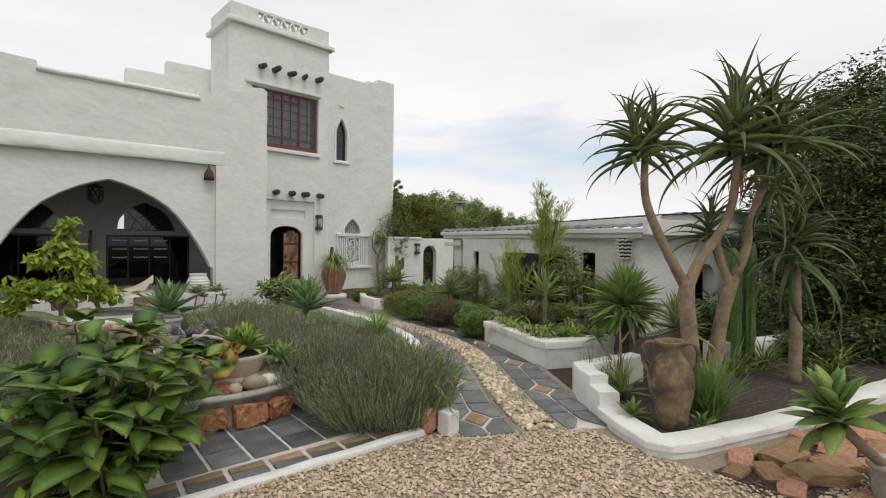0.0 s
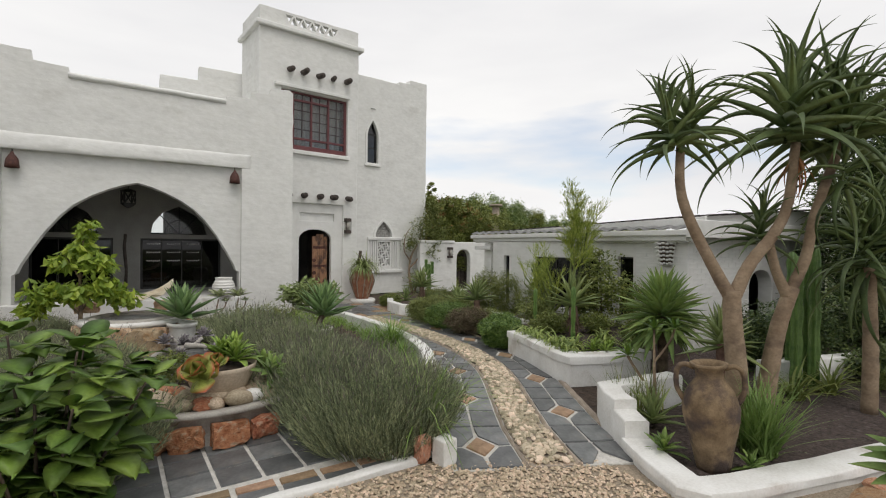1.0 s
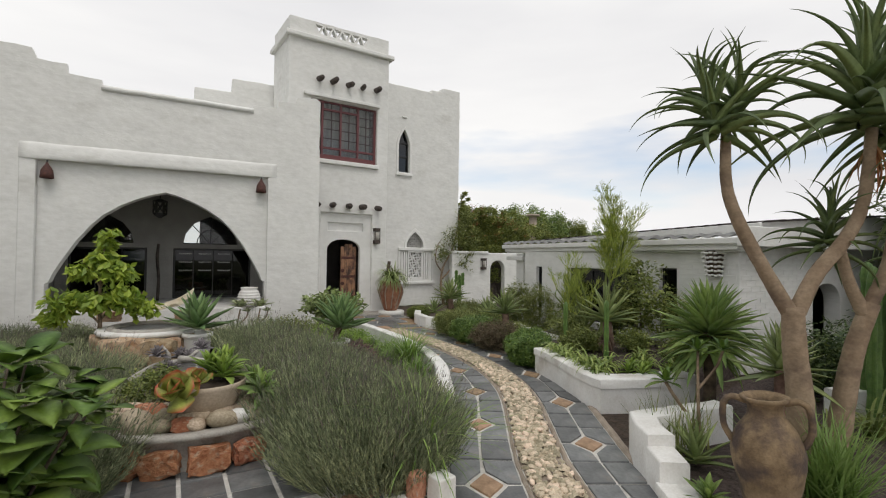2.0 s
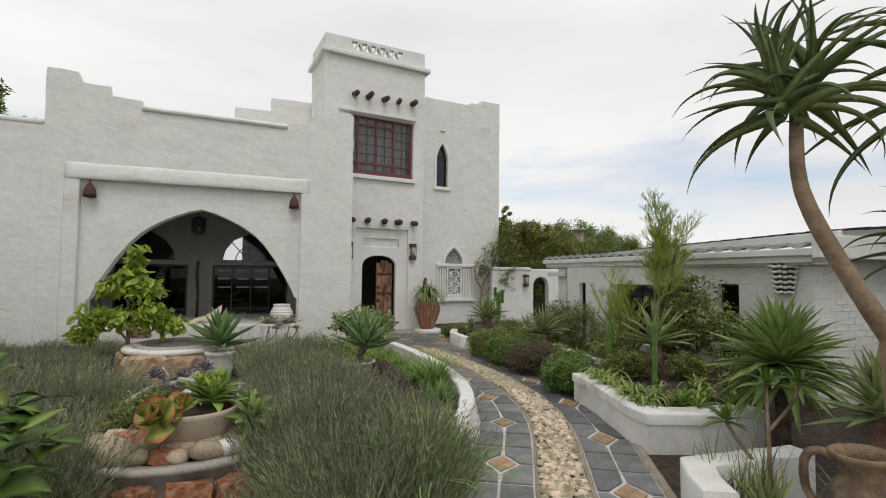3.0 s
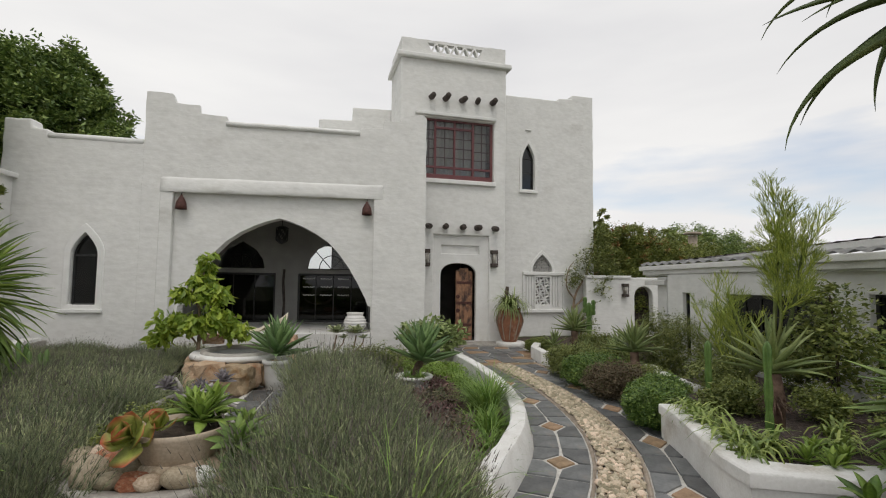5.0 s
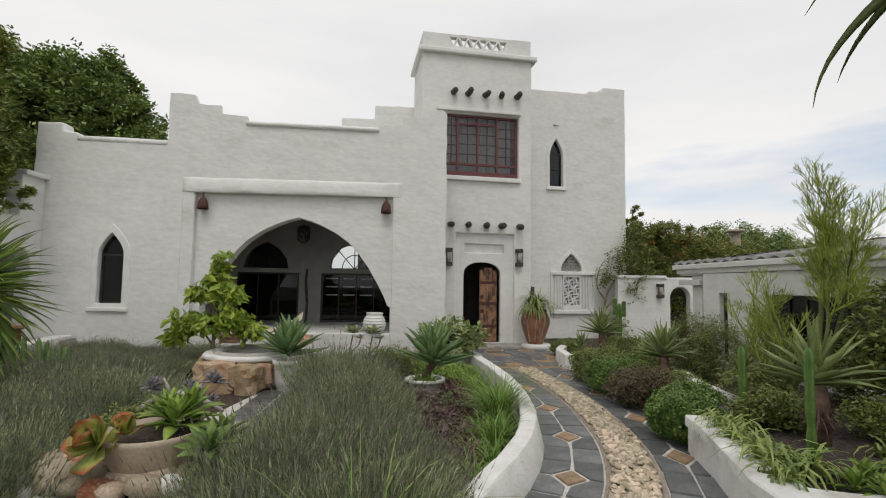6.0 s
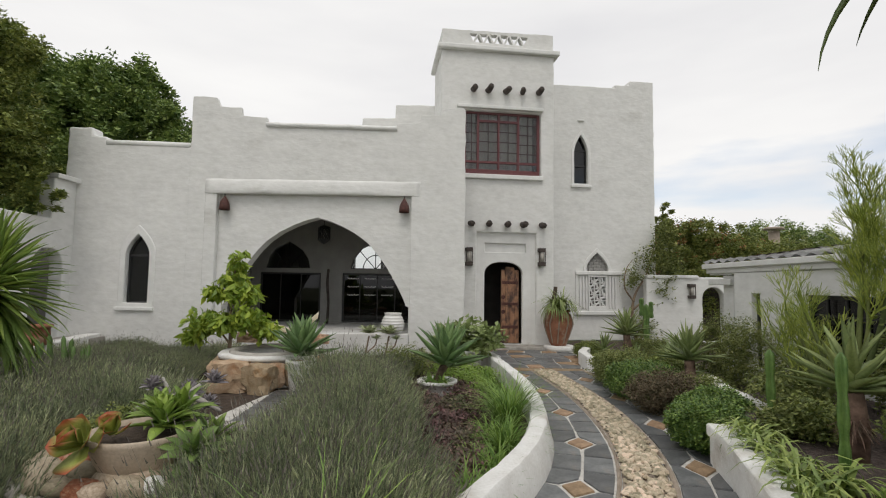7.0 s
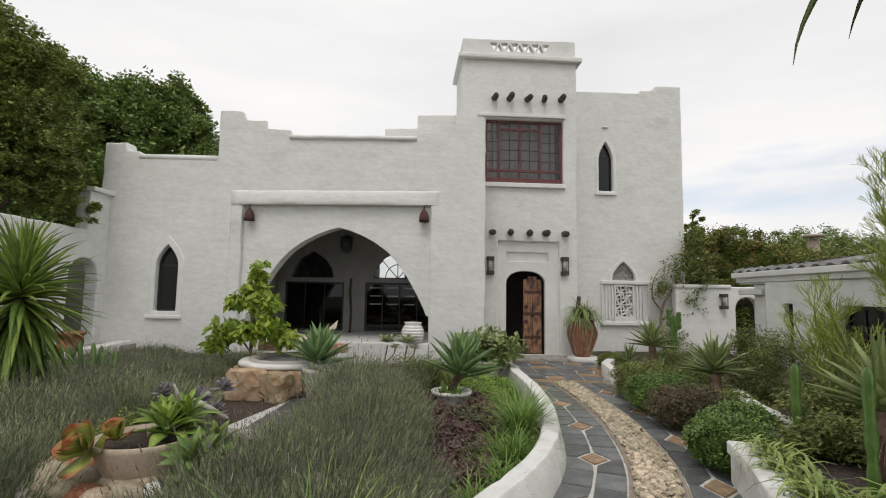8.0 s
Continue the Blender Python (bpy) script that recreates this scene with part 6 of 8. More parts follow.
for x, y in ((3.22, 11.45), (3.58, 11.42)):
    top = thing("frangipani", pose(x, y, 0), "small bare-stemmed plant with a whorl of pale leaves", "plant", "whorled plants before the porch")
    bm = bmesh.new()
    tube(bm, smooth_path([(-0.1, 0, 0), (-0.05, 0, 0.3), (0, 0, 0.58)]), [0.014] * 13, 7)
    tube(bm, smooth_path([(-0.07, 0, 0.25), (0.1, 0, 0.4), (0.14, 0, 0.52)]), [0.012] * 13, 7)
    part("stem", bm, M_TRUNK, top, "", True)
    rosette(top, LEAF["pale"], 13, 14, 50, 0.02, (1.05, 0.8), 95, (0, 0, 0.62))
    rosette(top, LEAF["pale"], 7, 5, 50, 0.02, (0.6, 0.45), 96, (0.14, 0, 0.52))

# ---- fountain ----
fx, fy = 1.85, 10.35
fountain = thing("fountain", pose(fx, fy, 0), "round basin of white concrete faced with orange sandstone", "fountain")
bm = bmesh.new()
lathe(bm, [(0.55, 0.1), (0.55, 0.41), (0.60, 0.45), (0.70, 0.46), (0.74, 0.46), (0.77, 0.43), (0.76, 0.39), (0.70, 0.38), (0.70, 0.0)], 56, 0.02)
part("basin", bm, M_CURB, fountain, "", True)
bm = bmesh.new()
lathe(bm, [(0.50, 0.43), (0.52, 0.485), (0.60, 0.49), (0.62, 0.44)], 48)
part("inner_rim", bm, M_CONC, fountain, "", True)
bm = bmesh.new()
bmesh.ops.create_circle(bm, cap_ends=True, radius=0.56, segments=40)
bmesh.ops.translate(bm, vec=(0, 0, 0.33), verts=bm.verts[:])
part("water", bm, M_DGLASS, fountain)
bm = bmesh.new()
bmesh.ops.create_circle(bm, cap_ends=True, radius=0.56, segments=40)
bmesh.ops.translate(bm, vec=(0, 0, 0.15), verts=bm.verts[:])
part("basin_floor", bm, M_SOIL, fountain)
slabrock = [rock_mesh("facing_rock", 60 + k, M_TANROCK, 2, 0.25, 1.3, True) for k in range(4)]
for k in range(16):
    a = 2 * math.pi * k / 16
    shared("facing_rock", slabrock[k % 4], fountain, pose(0.74 * math.cos(a), 0.74 * math.sin(a), 0.2, rnd.uniform(-6, 6), rnd.uniform(-6, 6), math.degrees(a) + 90) @ Matrix.Diagonal((0.2, 0.12, 0.25, 1)))
bigs = [rock_mesh("boulder", 71 + q, M_TANROCK, 3, 0.6, 1.5, True) for q in range(4)]
for k, (x, y, z, a, b, c, rz) in enumerate(((1.56, 9.5, 0.2, 0.38, 0.24, 0.30, 8), (2.0, 9.46, 0.18, 0.3, 0.22, 0.28, -20), (1.15, 11.15, 0.56, 0.24, 0.15, 0.12, 20), (2.35, 11.1, 0.55, 0.3, 0.16, 0.12, -10))):
    ob = new("boulder", bigs[k])
    ob.matrix_basis = pose(x, y, z, 0, 0, rz) @ Matrix.Diagonal((a, b, c, 1))
    tagged(ob, "angular ochre sandstone boulder by the fountain", "boulder", "boulders round the fountain")
shell = thing("clam_shell", pose(1.92, 10.9, 0.74, -30, 4, 186) @ Matrix.Scale(1.3, 4), "large cream fluted clam shell on the fountain edge", "shell")
bm = bmesh.new()
rows = []
for i in range(9):
    t = i / 8
    rows.append([bm.verts.new(((0.05 + 0.3 * t) * math.cos(math.pi * k / 24) * 1.15, (0.05 + 0.3 * t) * math.sin(math.pi * k / 24) - 0.12, 0.16 * t * t - 0.03 + 0.03 * t * math.cos(k * math.pi / 2.4))) for k in range(25)])
for a, b in zip(rows, rows[1:]):
    for k in range(24):
        bm.faces.new((a[k], a[k + 1], b[k + 1], b[k]))
bmesh.ops.solidify(bm, geom=bm.faces[:], thickness=0.02)
part("valve", bm, M_SHELL, shell, "", True)
# young tree beside the fountain
cloud_plant("young_tree", 1.1, 10.5, 0.08, [(0.10, 0, 1.78, 0.17, 0.2), (0.04, -0.02, 1.5, 0.22, 0.16), (-0.2, 0.0, 1.3, 0.2, 0.14), (0.28, -0.05, 1.27, 0.24, 0.16), (-0.42, 0.05, 0.82, 0.28, 0.2), (-0.56, 0.0, 0.62, 0.2, 0.18), (0.36, -0.05, 0.9, 0.3, 0.18), (0.62, 0.0, 0.74, 0.22, 0.18), (0.0, -0.15, 0.86, 0.24, 0.16)], 1750, 0.17, M_YOUNG, "young tree with drooping yellow-green leaves", "tree", 101,
            [([(0, 0, 0), (0.03, 0, 0.5), (0.02, 0, 1.1), (0.08, 0, 1.85)], 0.04, 0.008), ([(0.02, 0, 0.45), (-0.25, 0.02, 0.75), (-0.55, 0.03, 0.85)], 0.018, 0.005), ([(0.03, 0, 0.5), (0.25, -0.02, 0.8), (0.6, -0.04, 0.92)], 0.018, 0.005), ([(0.02, 0, 1.0), (-0.12, 0.0, 1.3), (-0.22, 0, 1.42)], 0.012, 0.004), ([(0.02, 0, 1.0), (0.16, 0.0, 1.25), (0.3, 0, 1.38)], 0.012, 0.004)], M_TRUNK, 0.5, 5, 0.4, 0.3, 0.6, droop=1.1)

# ---- broad-leaved shrub in front ----
shrub = thing("broad_leaved_shrub", pose(1.53, 4.42, 0), "lush shrub of broad pointed green leaves by the kerb", "shrub")
broad = [leaf_mesh("broad_leaf", 0.24, 0.145, c, M_POIN, seg=9, fold=0.09, thick=0.01, ovate=True) for c in (25, 55, 80)]
rr = random.Random(8)
bm = bmesh.new()
tips = []
for k in range(17):
    a, q = k * 2.4, 0.12 + 0.5 * ((k + 0.5) / 17) ** 0.6
    top = Vector((q * math.cos(a) * 0.92, q * math.sin(a), 1.2 - 0.75 * (q - 0.1) + rr.uniform(-0.12, 0.06)))
    pts = smooth_path([(0.06 * math.cos(a), 0.06 * math.sin(a), 0), (top.x * 0.55, top.y * 0.55, top.z * 0.5), tuple(top)], 5)
    tube(bm, pts, [0.014 * (1 - 0.6 * i / (len(pts) - 1)) for i in range(len(pts))], 6)
    tips.append(pts)
part("stem", bm, M_BARK, shrub, "", True)
for n_, pts in enumerate(tips):
    for i in range(3, len(pts)):
        for q in range(3 if i < len(pts) - 1 else 7):
            el = rr.uniform(-20, 25) if i < len(pts) - 1 else rr.uniform(0, 45)
            s = rr.uniform(0.6, 1.35) * (1.0 if i < len(pts) - 2 else 0.85)
            shared("broad_leaf", broad[rr.randrange(3)], shrub, Matrix.Translation(pts[i]) @ pose(0, 0, 0, 0, 0, i * 137.5 + q * 120 + rr.uniform(-30, 30)) @ pose(0, 0, 0, rr.uniform(-15, 15), -el, 0) @ Matrix.Translation((0.04, 0, 0)) @ Matrix.Diagonal((s, s, s, 1)))
seedling = thing("pale_seedling", pose(1.02, 3.98, 0), "low yellow-green leafy plant at the foot of the shrub", "plant")
pale_broad = [leaf_mesh("broad_leaf", 0.2, 0.1, c, M_YOUNG, seg=8, fold=0.18, thick=0.01, ovate=True) for c in (30, 60)]
for k in range(5):
    rosette(seedling, pale_broad, 9, -5, 60, 0.04, (1.0, 0.6), 300 + k, (0.16 * math.cos(k * 2.1), 0.14 * math.sin(k * 2.1), 0.16 + 0.05 * k), "broad_leaf")
bm = bmesh.new()
for k in range(5):
    tube(bm, [(0, 0, 0), (0.16 * math.cos(k * 2.1), 0.14 * math.sin(k * 2.1), 0.18 + 0.05 * k)], [0.009, 0.006], 6)
part("stem", bm, M_BARK, seedling, "", True)
# ---- urn ----
urn = thing("clay_urn", pose(5.6, 3.04, 0.05, 2, -3, -58), "old lichen-stained clay urn with two strap handles", "urn")
bm = bmesh.new()
lathe(bm, [(0.0, 0.0), (0.112, 0.0), (0.12, 0.04), (0.136, 0.14), (0.165, 0.27), (0.189, 0.38), (0.195, 0.45), (0.184, 0.52), (0.155, 0.585), (0.118, 0.635), (0.095, 0.675), (0.09, 0.715), (0.10, 0.745), (0.122, 0.762), (0.127, 0.78), (0.112, 0.786), (0.085, 0.76), (0.078, 0.70), (0.12, 0.58), (0.14, 0.4), (0.0, 0.1)], 44, 0.035)
part("body", bm, M_URN, urn, "", True)
for s in (-1, 1):
    bm = bmesh.new()
    pts = smooth_path([(s * 0.095, 0, 0.745), (s * 0.16, 0, 0.765), (s * 0.205, 0, 0.74), (s * 0.222, 0, 0.67), (s * 0.216, 0, 0.58), (s * 0.178, 0, 0.50)])
    tube(bm, pts, [0.019] * len(pts), 8, True, 0.08)
    for v in bm.verts:
        v.co.y *= 1.6
    part("handle", bm, M_URN, urn, "", True)

# ---- tree aloes ----
def tree_aloe(name, x, y, z, limbs, crowns, label, key="tree"):
    top = thing(name, pose(x, y, z), label, "tree")
    for k, (pts, r0, r1) in enumerate(limbs):
        bm = bmesh.new()
        fine = smooth_path([(px - x, py - y, pz - z) for px, py, pz in pts], 7)
        tube(bm, fine, [r0 + (r1 - r0) * i / (len(fine) - 1) for i in range(len(fine))], 14, True, 0.035, k)
        part("trunk" if k == 0 else "limb", bm, M_TRUNK, top, "", True)
    for k, (px, py, pz, n, s, e0, kk) in enumerate(crowns):
        head = thing("crown", pose(px - x, py - y, pz - z), "", "")
        head.parent = top
        rosette(head, LEAF[kk], n, e0, 86, 0.34 * s, (s, s * 0.72), 110 + k + int(px * 10), (0, 0, 0), "leaf", pose(0, 0, 0, ((k * 7) % 5 - 2) * 5, ((k * 3) % 5 - 2) * 5, 0), 0.02, 17)
    return top


tree_aloe("tree_aloe", 6.2, 3.22, 0.05,
          [([(6.22, 3.2, 0.05), (6.22, 3.2, 0.62), (6.19, 3.22, 1.0), (6.18, 3.23, 1.32)], 0.09, 0.068),
           ([(6.18, 3.23, 1.25), (6.10, 3.33, 1.5), (5.96, 3.47, 1.92), (5.90, 3.52, 2.2), (5.91, 3.53, 2.60)], 0.054, 0.034),
           ([(6.20, 3.23, 1.25), (6.36, 3.18, 1.54), (6.58, 3.1, 1.8), (6.74, 3.06, 2.08), (6.84, 3.05, 2.6)], 0.056, 0.036)],
          [(5.80, 3.50, 2.50, 30, 0.86, -14, "tree"), (6.04, 3.54, 2.62, 28, 0.84, -8, "tree"), (6.68, 3.07, 2.6, 34, 1.2, -16, "tree"), (6.92, 3.02, 2.62, 24, 1.05, -5, "tree")], "forked tree aloe with a smooth pale trunk and two leafy crowns")
tree_aloe("tree_aloe", 6.66, 3.14, 0.05,
          [([(6.62, 3.2, 0.05), (6.68, 3.16, 0.6), (6.74, 3.12, 1.0), (6.84, 3.06, 1.34)], 0.08, 0.058),
           ([(6.82, 3.07, 1.3), (6.93, 3.0, 1.6), (6.98, 2.96, 1.95), (7.1, 2.88, 2.4), (7.2, 2.8, 2.75)], 0.047, 0.034),
           ([(6.80, 3.08, 1.25), (6.74, 3.15, 1.5), (6.73, 3.2, 1.75)], 0.046, 0.034)],
          [(7.22, 2.79, 2.6, 34, 1.2, -16, "tree"), (7.46, 2.84, 2.62, 24, 1.05, -5, "tree"), (6.74, 3.3, 1.72, 34, 0.66, -10, "tree"), (7.0, 2.75, 2.2, 18, 0.8, -70, "droop")], "tree aloe with a leaning pale trunk and drooping crowns")
tree_aloe("slender_tree_aloe", 8.18, 2.92, 0.05, [([(8.17, 2.92, 0.05), (8.18, 2.92, 0.6), (8.17, 2.93, 1.1), (8.18, 2.94, 1.5)], 0.07, 0.055)], [(8.18, 2.94, 1.42, 44, 1.05, -55, "droop"), (8.25, 2.95, 1.7, 40, 0.95, 5, "tree")], "slender ringed tree aloe with a drooping crown")
dry = thing("dry_aloe_leaves", pose(6.84, 3.05, 2.5), "withered orange leaves hanging under the crown", "dry leaf")
rosette(dry, LEAF["orange"], 11, -85, -50, 0.0, (0.9, 0.7), 120, name="dry_leaf")

# potted agave on the sandstone slabs
round_pot("grey_stone_pot", 5.68, 1.57, 0.0, 0.16, 0.26, M_CONC, "weathered grey stone pot on the slabs", 0.015, 0.8)
ag = thing("leaning_agave", pose(5.64, 1.6, 0.2), "bright green agave leaning out of a grey pot", "agave")
bm = bmesh.new()
tube(bm, smooth_path([(0.02, 0, 0), (-0.12, 0.08, 0.12), (-0.28, 0.2, 0.3)]), [0.035] * 13, 8, True, 0.1)
part("stem", bm, M_TRUNK, ag, "", True)
rosette(ag, LEAF["aga"], 32, -12, 80, 0.12, (0.88, 0.7), 130, (-0.3, 0.21, 0.32), "leaf", pose(0, 0, 0, -10, -15, 0))
rr = random.Random(31)
stub = new("kerb_stone", rock_mesh("kerb_stone", 57, M_SLAB, 2, 0.2, 1.2, True))
stub.matrix_basis = pose(3.84, 4.3, 0.11, 0, 0, 15) @ Matrix.Diagonal((0.085, 0.07, 0.15, 1))
tagged(stub, "upright brown sandstone beside the white block", "stone")
slabs = [rock_mesh("slab", 80 + k, M_SLAB, 2, 0.22, 1.1, True) for k in range(5)]
for k, (x, y, a, b, h, rz) in enumerate(((5.5, 2.45, 0.22, 0.12, 0.05, 20), (5.78, 2.25, 0.28, 0.16, 0.07, -10), (5.42, 2.22, 0.2, 0.13, 0.04, 40), (6.1, 2.28, 0.26, 0.13, 0.05, 5), (5.62, 1.98, 0.34, 0.15, 0.085, -38), (5.95, 1.98, 0.24, 0.15, 0.06, -30), (6.3, 2.05, 0.25, 0.17, 0.04, 10), (6.2, 1.75, 0.28, 0.18, 0.05, -20), (5.3, 2.05, 0.18, 0.12, 0.03, 15), (6.6, 2.15, 0.28, 0.15, 0.06, 30), (6.65, 1.8, 0.3, 0.2, 0.05, 0), (5.85, 1.6, 0.28, 0.2, 0.06, 12), (5.25, 2.38, 0.15, 0.1, 0.03, 0), (5.5, 1.62, 0.3, 0.25, 0.012, 0), (6.9, 2.0, 0.25, 0.2, 0.05, 25), (6.35, 2.3, 0.15, 0.1, 0.05, 60))):
    ob = new("sandstone_slab", slabs[k % 5])
    ob.matrix_basis = pose(x, y, h * 0.55, rr.uniform(-4, 4), rr.uniform(-4, 4), rz) @ Matrix.Diagonal((a, b, h, 1))
    tagged(ob, "flat broken slab of ochre and red sandstone", "stone slab", "slabs before the urn bed")

v, f = leaf_cloud([(5.9, 2.1, 0.0, 0.9, 0.02), (6.6, 2.1, 0.0, 0.8, 0.02), (5.35, 2.3, 0.0, 0.4, 0.02)], 900, 0.05, 402, 5, 0.3, aspect=0.6, inner=0.0, flat=0.1)
tagged(new("leaf_litter", raw("leaf_litter", [(a, min(b, 2.28 - (a - 5.1) * 0.12), 0.014 + 0.03 * abs(c) % 0.03) for a, b, c in v], f, M_DEAD)), "dry red-brown fallen leaves among the slabs", "leaf litter", kind="stuff")
sheet("slab_soil", [(5.15, 2.5), (5.0, 2.1), (5.3, 1.2), (9, 0.8), (9, 1.9), (6.3, 2.35)], 0.004, M_REDSOIL, "red-brown soil under the slabs", "soil")

# ---- urn bed planting ----
tuft("blue_grass", 6.15, 2.98, 0.05, 280, 0.66, 0.016, 42, 88, 30, M_YUCCA, "upright blue-green grassy clump beside the urn", "grass clump", 140, spread=0.1)
tuft("blue_grass", 6.35, 3.35, 0.05, 130, 0.6, 0.018, 50, 88, 30, M_YUCCA, "upright blue-green grassy clump beside the trunks", "grass clump", 141, spread=0.12)
plant("trunk_aloe", 6.55, 3.5, 0.75, "aloe", 34, -20, 80, "small green aloe between the trunks", "aloe", (0.85, 0.6), 0.15, 142)
bm = bmesh.new()
tube(bm, [(6.52, 3.5, 0.05), (6.55, 3.5, 0.8)], [0.04, 0.05], 8, True, 0.1)
tagged(obj("aloe_stem", bm, M_DEAD, None, "", True), "dark shaggy stem under a small aloe", "stem")
plant("urn_succulent", 5.42, 3.32, 0.1, "aga", 18, 0, 75, "small green rosette beside the urn", "succulent", (0.5, 0.35), 0.05, 143)
plant("urn_succulent", 5.75, 2.85, 0.08, "aga", 16, 0, 75, "small green rosette at the foot of the urn", "succulent", (0.42, 0.3), 0.05, 144)
plant("bed_aloe", 5.9, 3.75, 0.1, "aloe", 22, 0, 80, "spiky dark aloe behind the urn wall", "aloe", (0.7, 0.6), 0.06, 145)
for k, (x, y) in enumerate(((8.0, 3.5), (8.6, 3.4), (9.3, 3.2), (7.4, 3.6), (9.9, 2.9), (8.9, 2.7))):
    tuft("agapanthus", x, y, 0.05, 60, 0.55, 0.028, 25, 80, 80, M_BUSH, "dark green strap-leaved clump in the mulch", "plant", 150 + k, "strap-leaved clumps in the mulch", 0.06)
for k, (x, y, r, h) in enumerate(((9.0, 4.35, 0.5, 0.9), (9.8, 4.15, 0.55, 1.1), (10.6, 3.9, 0.6, 1.2), (9.6, 3.2, 0.4, 0.5), (10.4, 2.7, 0.5, 0.7))):
    cloud_plant("dark_undershrub", x, y, 0.05, [(0, 0, h * 0.5, r, h * 0.55), (r * 0.5, 0.1, h * 0.4, r * 0.8, h * 0.45)], 4200, 0.07, M_HEDGE, "dark leafy undershrub in the shade of the hedge", "shrub", 360 + k, aspect=0.45, spread=0.24, inner=0.3)
# columnar cacti behind the trees
for k, (x, y, h) in enumerate(((8.5, 3.7, 1.55), (8.64, 3.58, 1.68), (8.78, 3.68, 1.42), (8.72, 3.84, 1.6))):
    top = thing("column_cactus", pose(x, y, 0.05), "tall ribbed dark green column cactus", "cactus", "cacti behind the trees")
    bm = bmesh.new()
    prof = [(0.04, 0)] + [(0.05 * (1 + 0.12 * math.sin(i * 2.1 + k)), h * i / 12) for i in range(1, 12)] + [(0.032, h * 0.98), (0.005, h)]
    lathe(bm, prof, 24)
    for v in bm.verts:
        a = math.atan2(v.co.y, v.co.x)
        q = 1 + 0.34 * math.cos(5 * a)
        v.co.x *= q
        v.co.y *= q
    part("column", bm, M_CACTUS, top, "", True)

# yucca and plumeria between the two planters
yu = thing("yucca_rosette", pose(7.44, 4.70, 0), "dense spherical rosette of stiff green sword leaves", "yucca")
bm = bmesh.new()
tube(bm, [(0, 0, 0), (0.01, 0, 0.4), (0, 0, 0.9)], [0.07, 0.06, 0.06], 9, True, 0.1)
part("trunk", bm, M_DEAD, yu, "", True)
rosette(yu, LEAF["yucca"], 150, -45, 85, 0.12, (1.0, 0.85), 160, (0, 0, 0.78))
pl = thing("plumeria", pose(6.3, 4.0, 0.1), "thin branching shrub with whorls of green leaves", "shrub")
bm = bmesh.new()
tube(bm, smooth_path([(0, 0, 0), (0.02, 0.03, 0.3), (0.22, 0.18, 0.72)]), [0.018 - 0.0006 * k for k in range(13)], 7)
tube(bm, smooth_path([(0.01, 0.01, 0.1), (-0.16, 0.12, 0.38), (-0.22, 0.16, 0.5)]), [0.014] * 13, 7)
tube(bm, smooth_path([(0.06, 0.07, 0.42), (0.3, 0.06, 0.6), (0.36, 0.04, 0.74)]), [0.012] * 13, 7)
part("stem", bm, M_TRUNK, pl, "", True)
for n_, c in enumerate(((0.22, 0.18, 0.72), (-0.22, 0.16, 0.5), (0.36, 0.04, 0.74))):
    rosette(pl, LEAF["plum"], 13, -10, 60, 0.02, (0.8, 0.55), 162 + n_, c)
tuft("needle_sprig", 6.0, 4.02, 0.1, 90, 0.5, 0.009, 50, 88, 25, M_BUSH2, "feathery upright sprigs behind the wall", "plant", 165, spread=0.2)

# ---- planter by the outbuilding ----
bm = bmesh.new()
vs = [bm.verts.new(p) for p in ((6.5, 5.2, 0.30), (7.5, 5.05, 0.30), (9.3, 5.6, 0.30), (9.3, 8.6, 0.30), (7.9, 8.4, 0.30), (7.1, 7.4, 0.30), (6.8, 6.3, 0.30))]
bm.faces.new(vs)
r = bmesh.ops.extrude_face_region(bm, geom=bm.faces[:])
bmesh.ops.translate(bm, vec=(0, 0, -0.3), verts=[v for v in r["geom"] if isinstance(v, bmesh.types.BMVert)])
bmesh.ops.recalc_face_normals(bm, faces=bm.faces[:])
tagged(obj("planter_soil", bm, M_REDSOIL), "brown mulch filling the raised planter", "soil", kind="structure")


def spider(x, y, z, seed, s=1.0):
    tuft("spider_aloe", x, y, z, 46, 0.40 * s, 0.026, 38, 88, 215, M_SPIDER, "pale green spider-like aloe spilling over the wall", "aloe", seed, "spider aloes on the planter", 0.07)


for k, (x, y, s) in enumerate(((6.95, 6.55, 1.05), (7.1, 6.75, 0.9), (6.84, 6.25, 0.9), (6.74, 5.75, 1.2), (6.62, 5.5, 1.0), (6.9, 5.62, 1.0), (6.82, 6.02, 0.85))):
    spider(x, y, 0.32, 170 + k, s)
for k, (x, y) in enumerate(((7.0, 5.2), (7.2, 5.3), (7.4, 5.15), (7.15, 5.5), (6.95, 5.35))):
    plant("small_succulent", x, y, 0.32, "lime", 18, 0, 80, "small pale green rosette in the planter", "succulent", (0.8, 0.6), 0.04, 180 + k, "small rosettes of the planter")


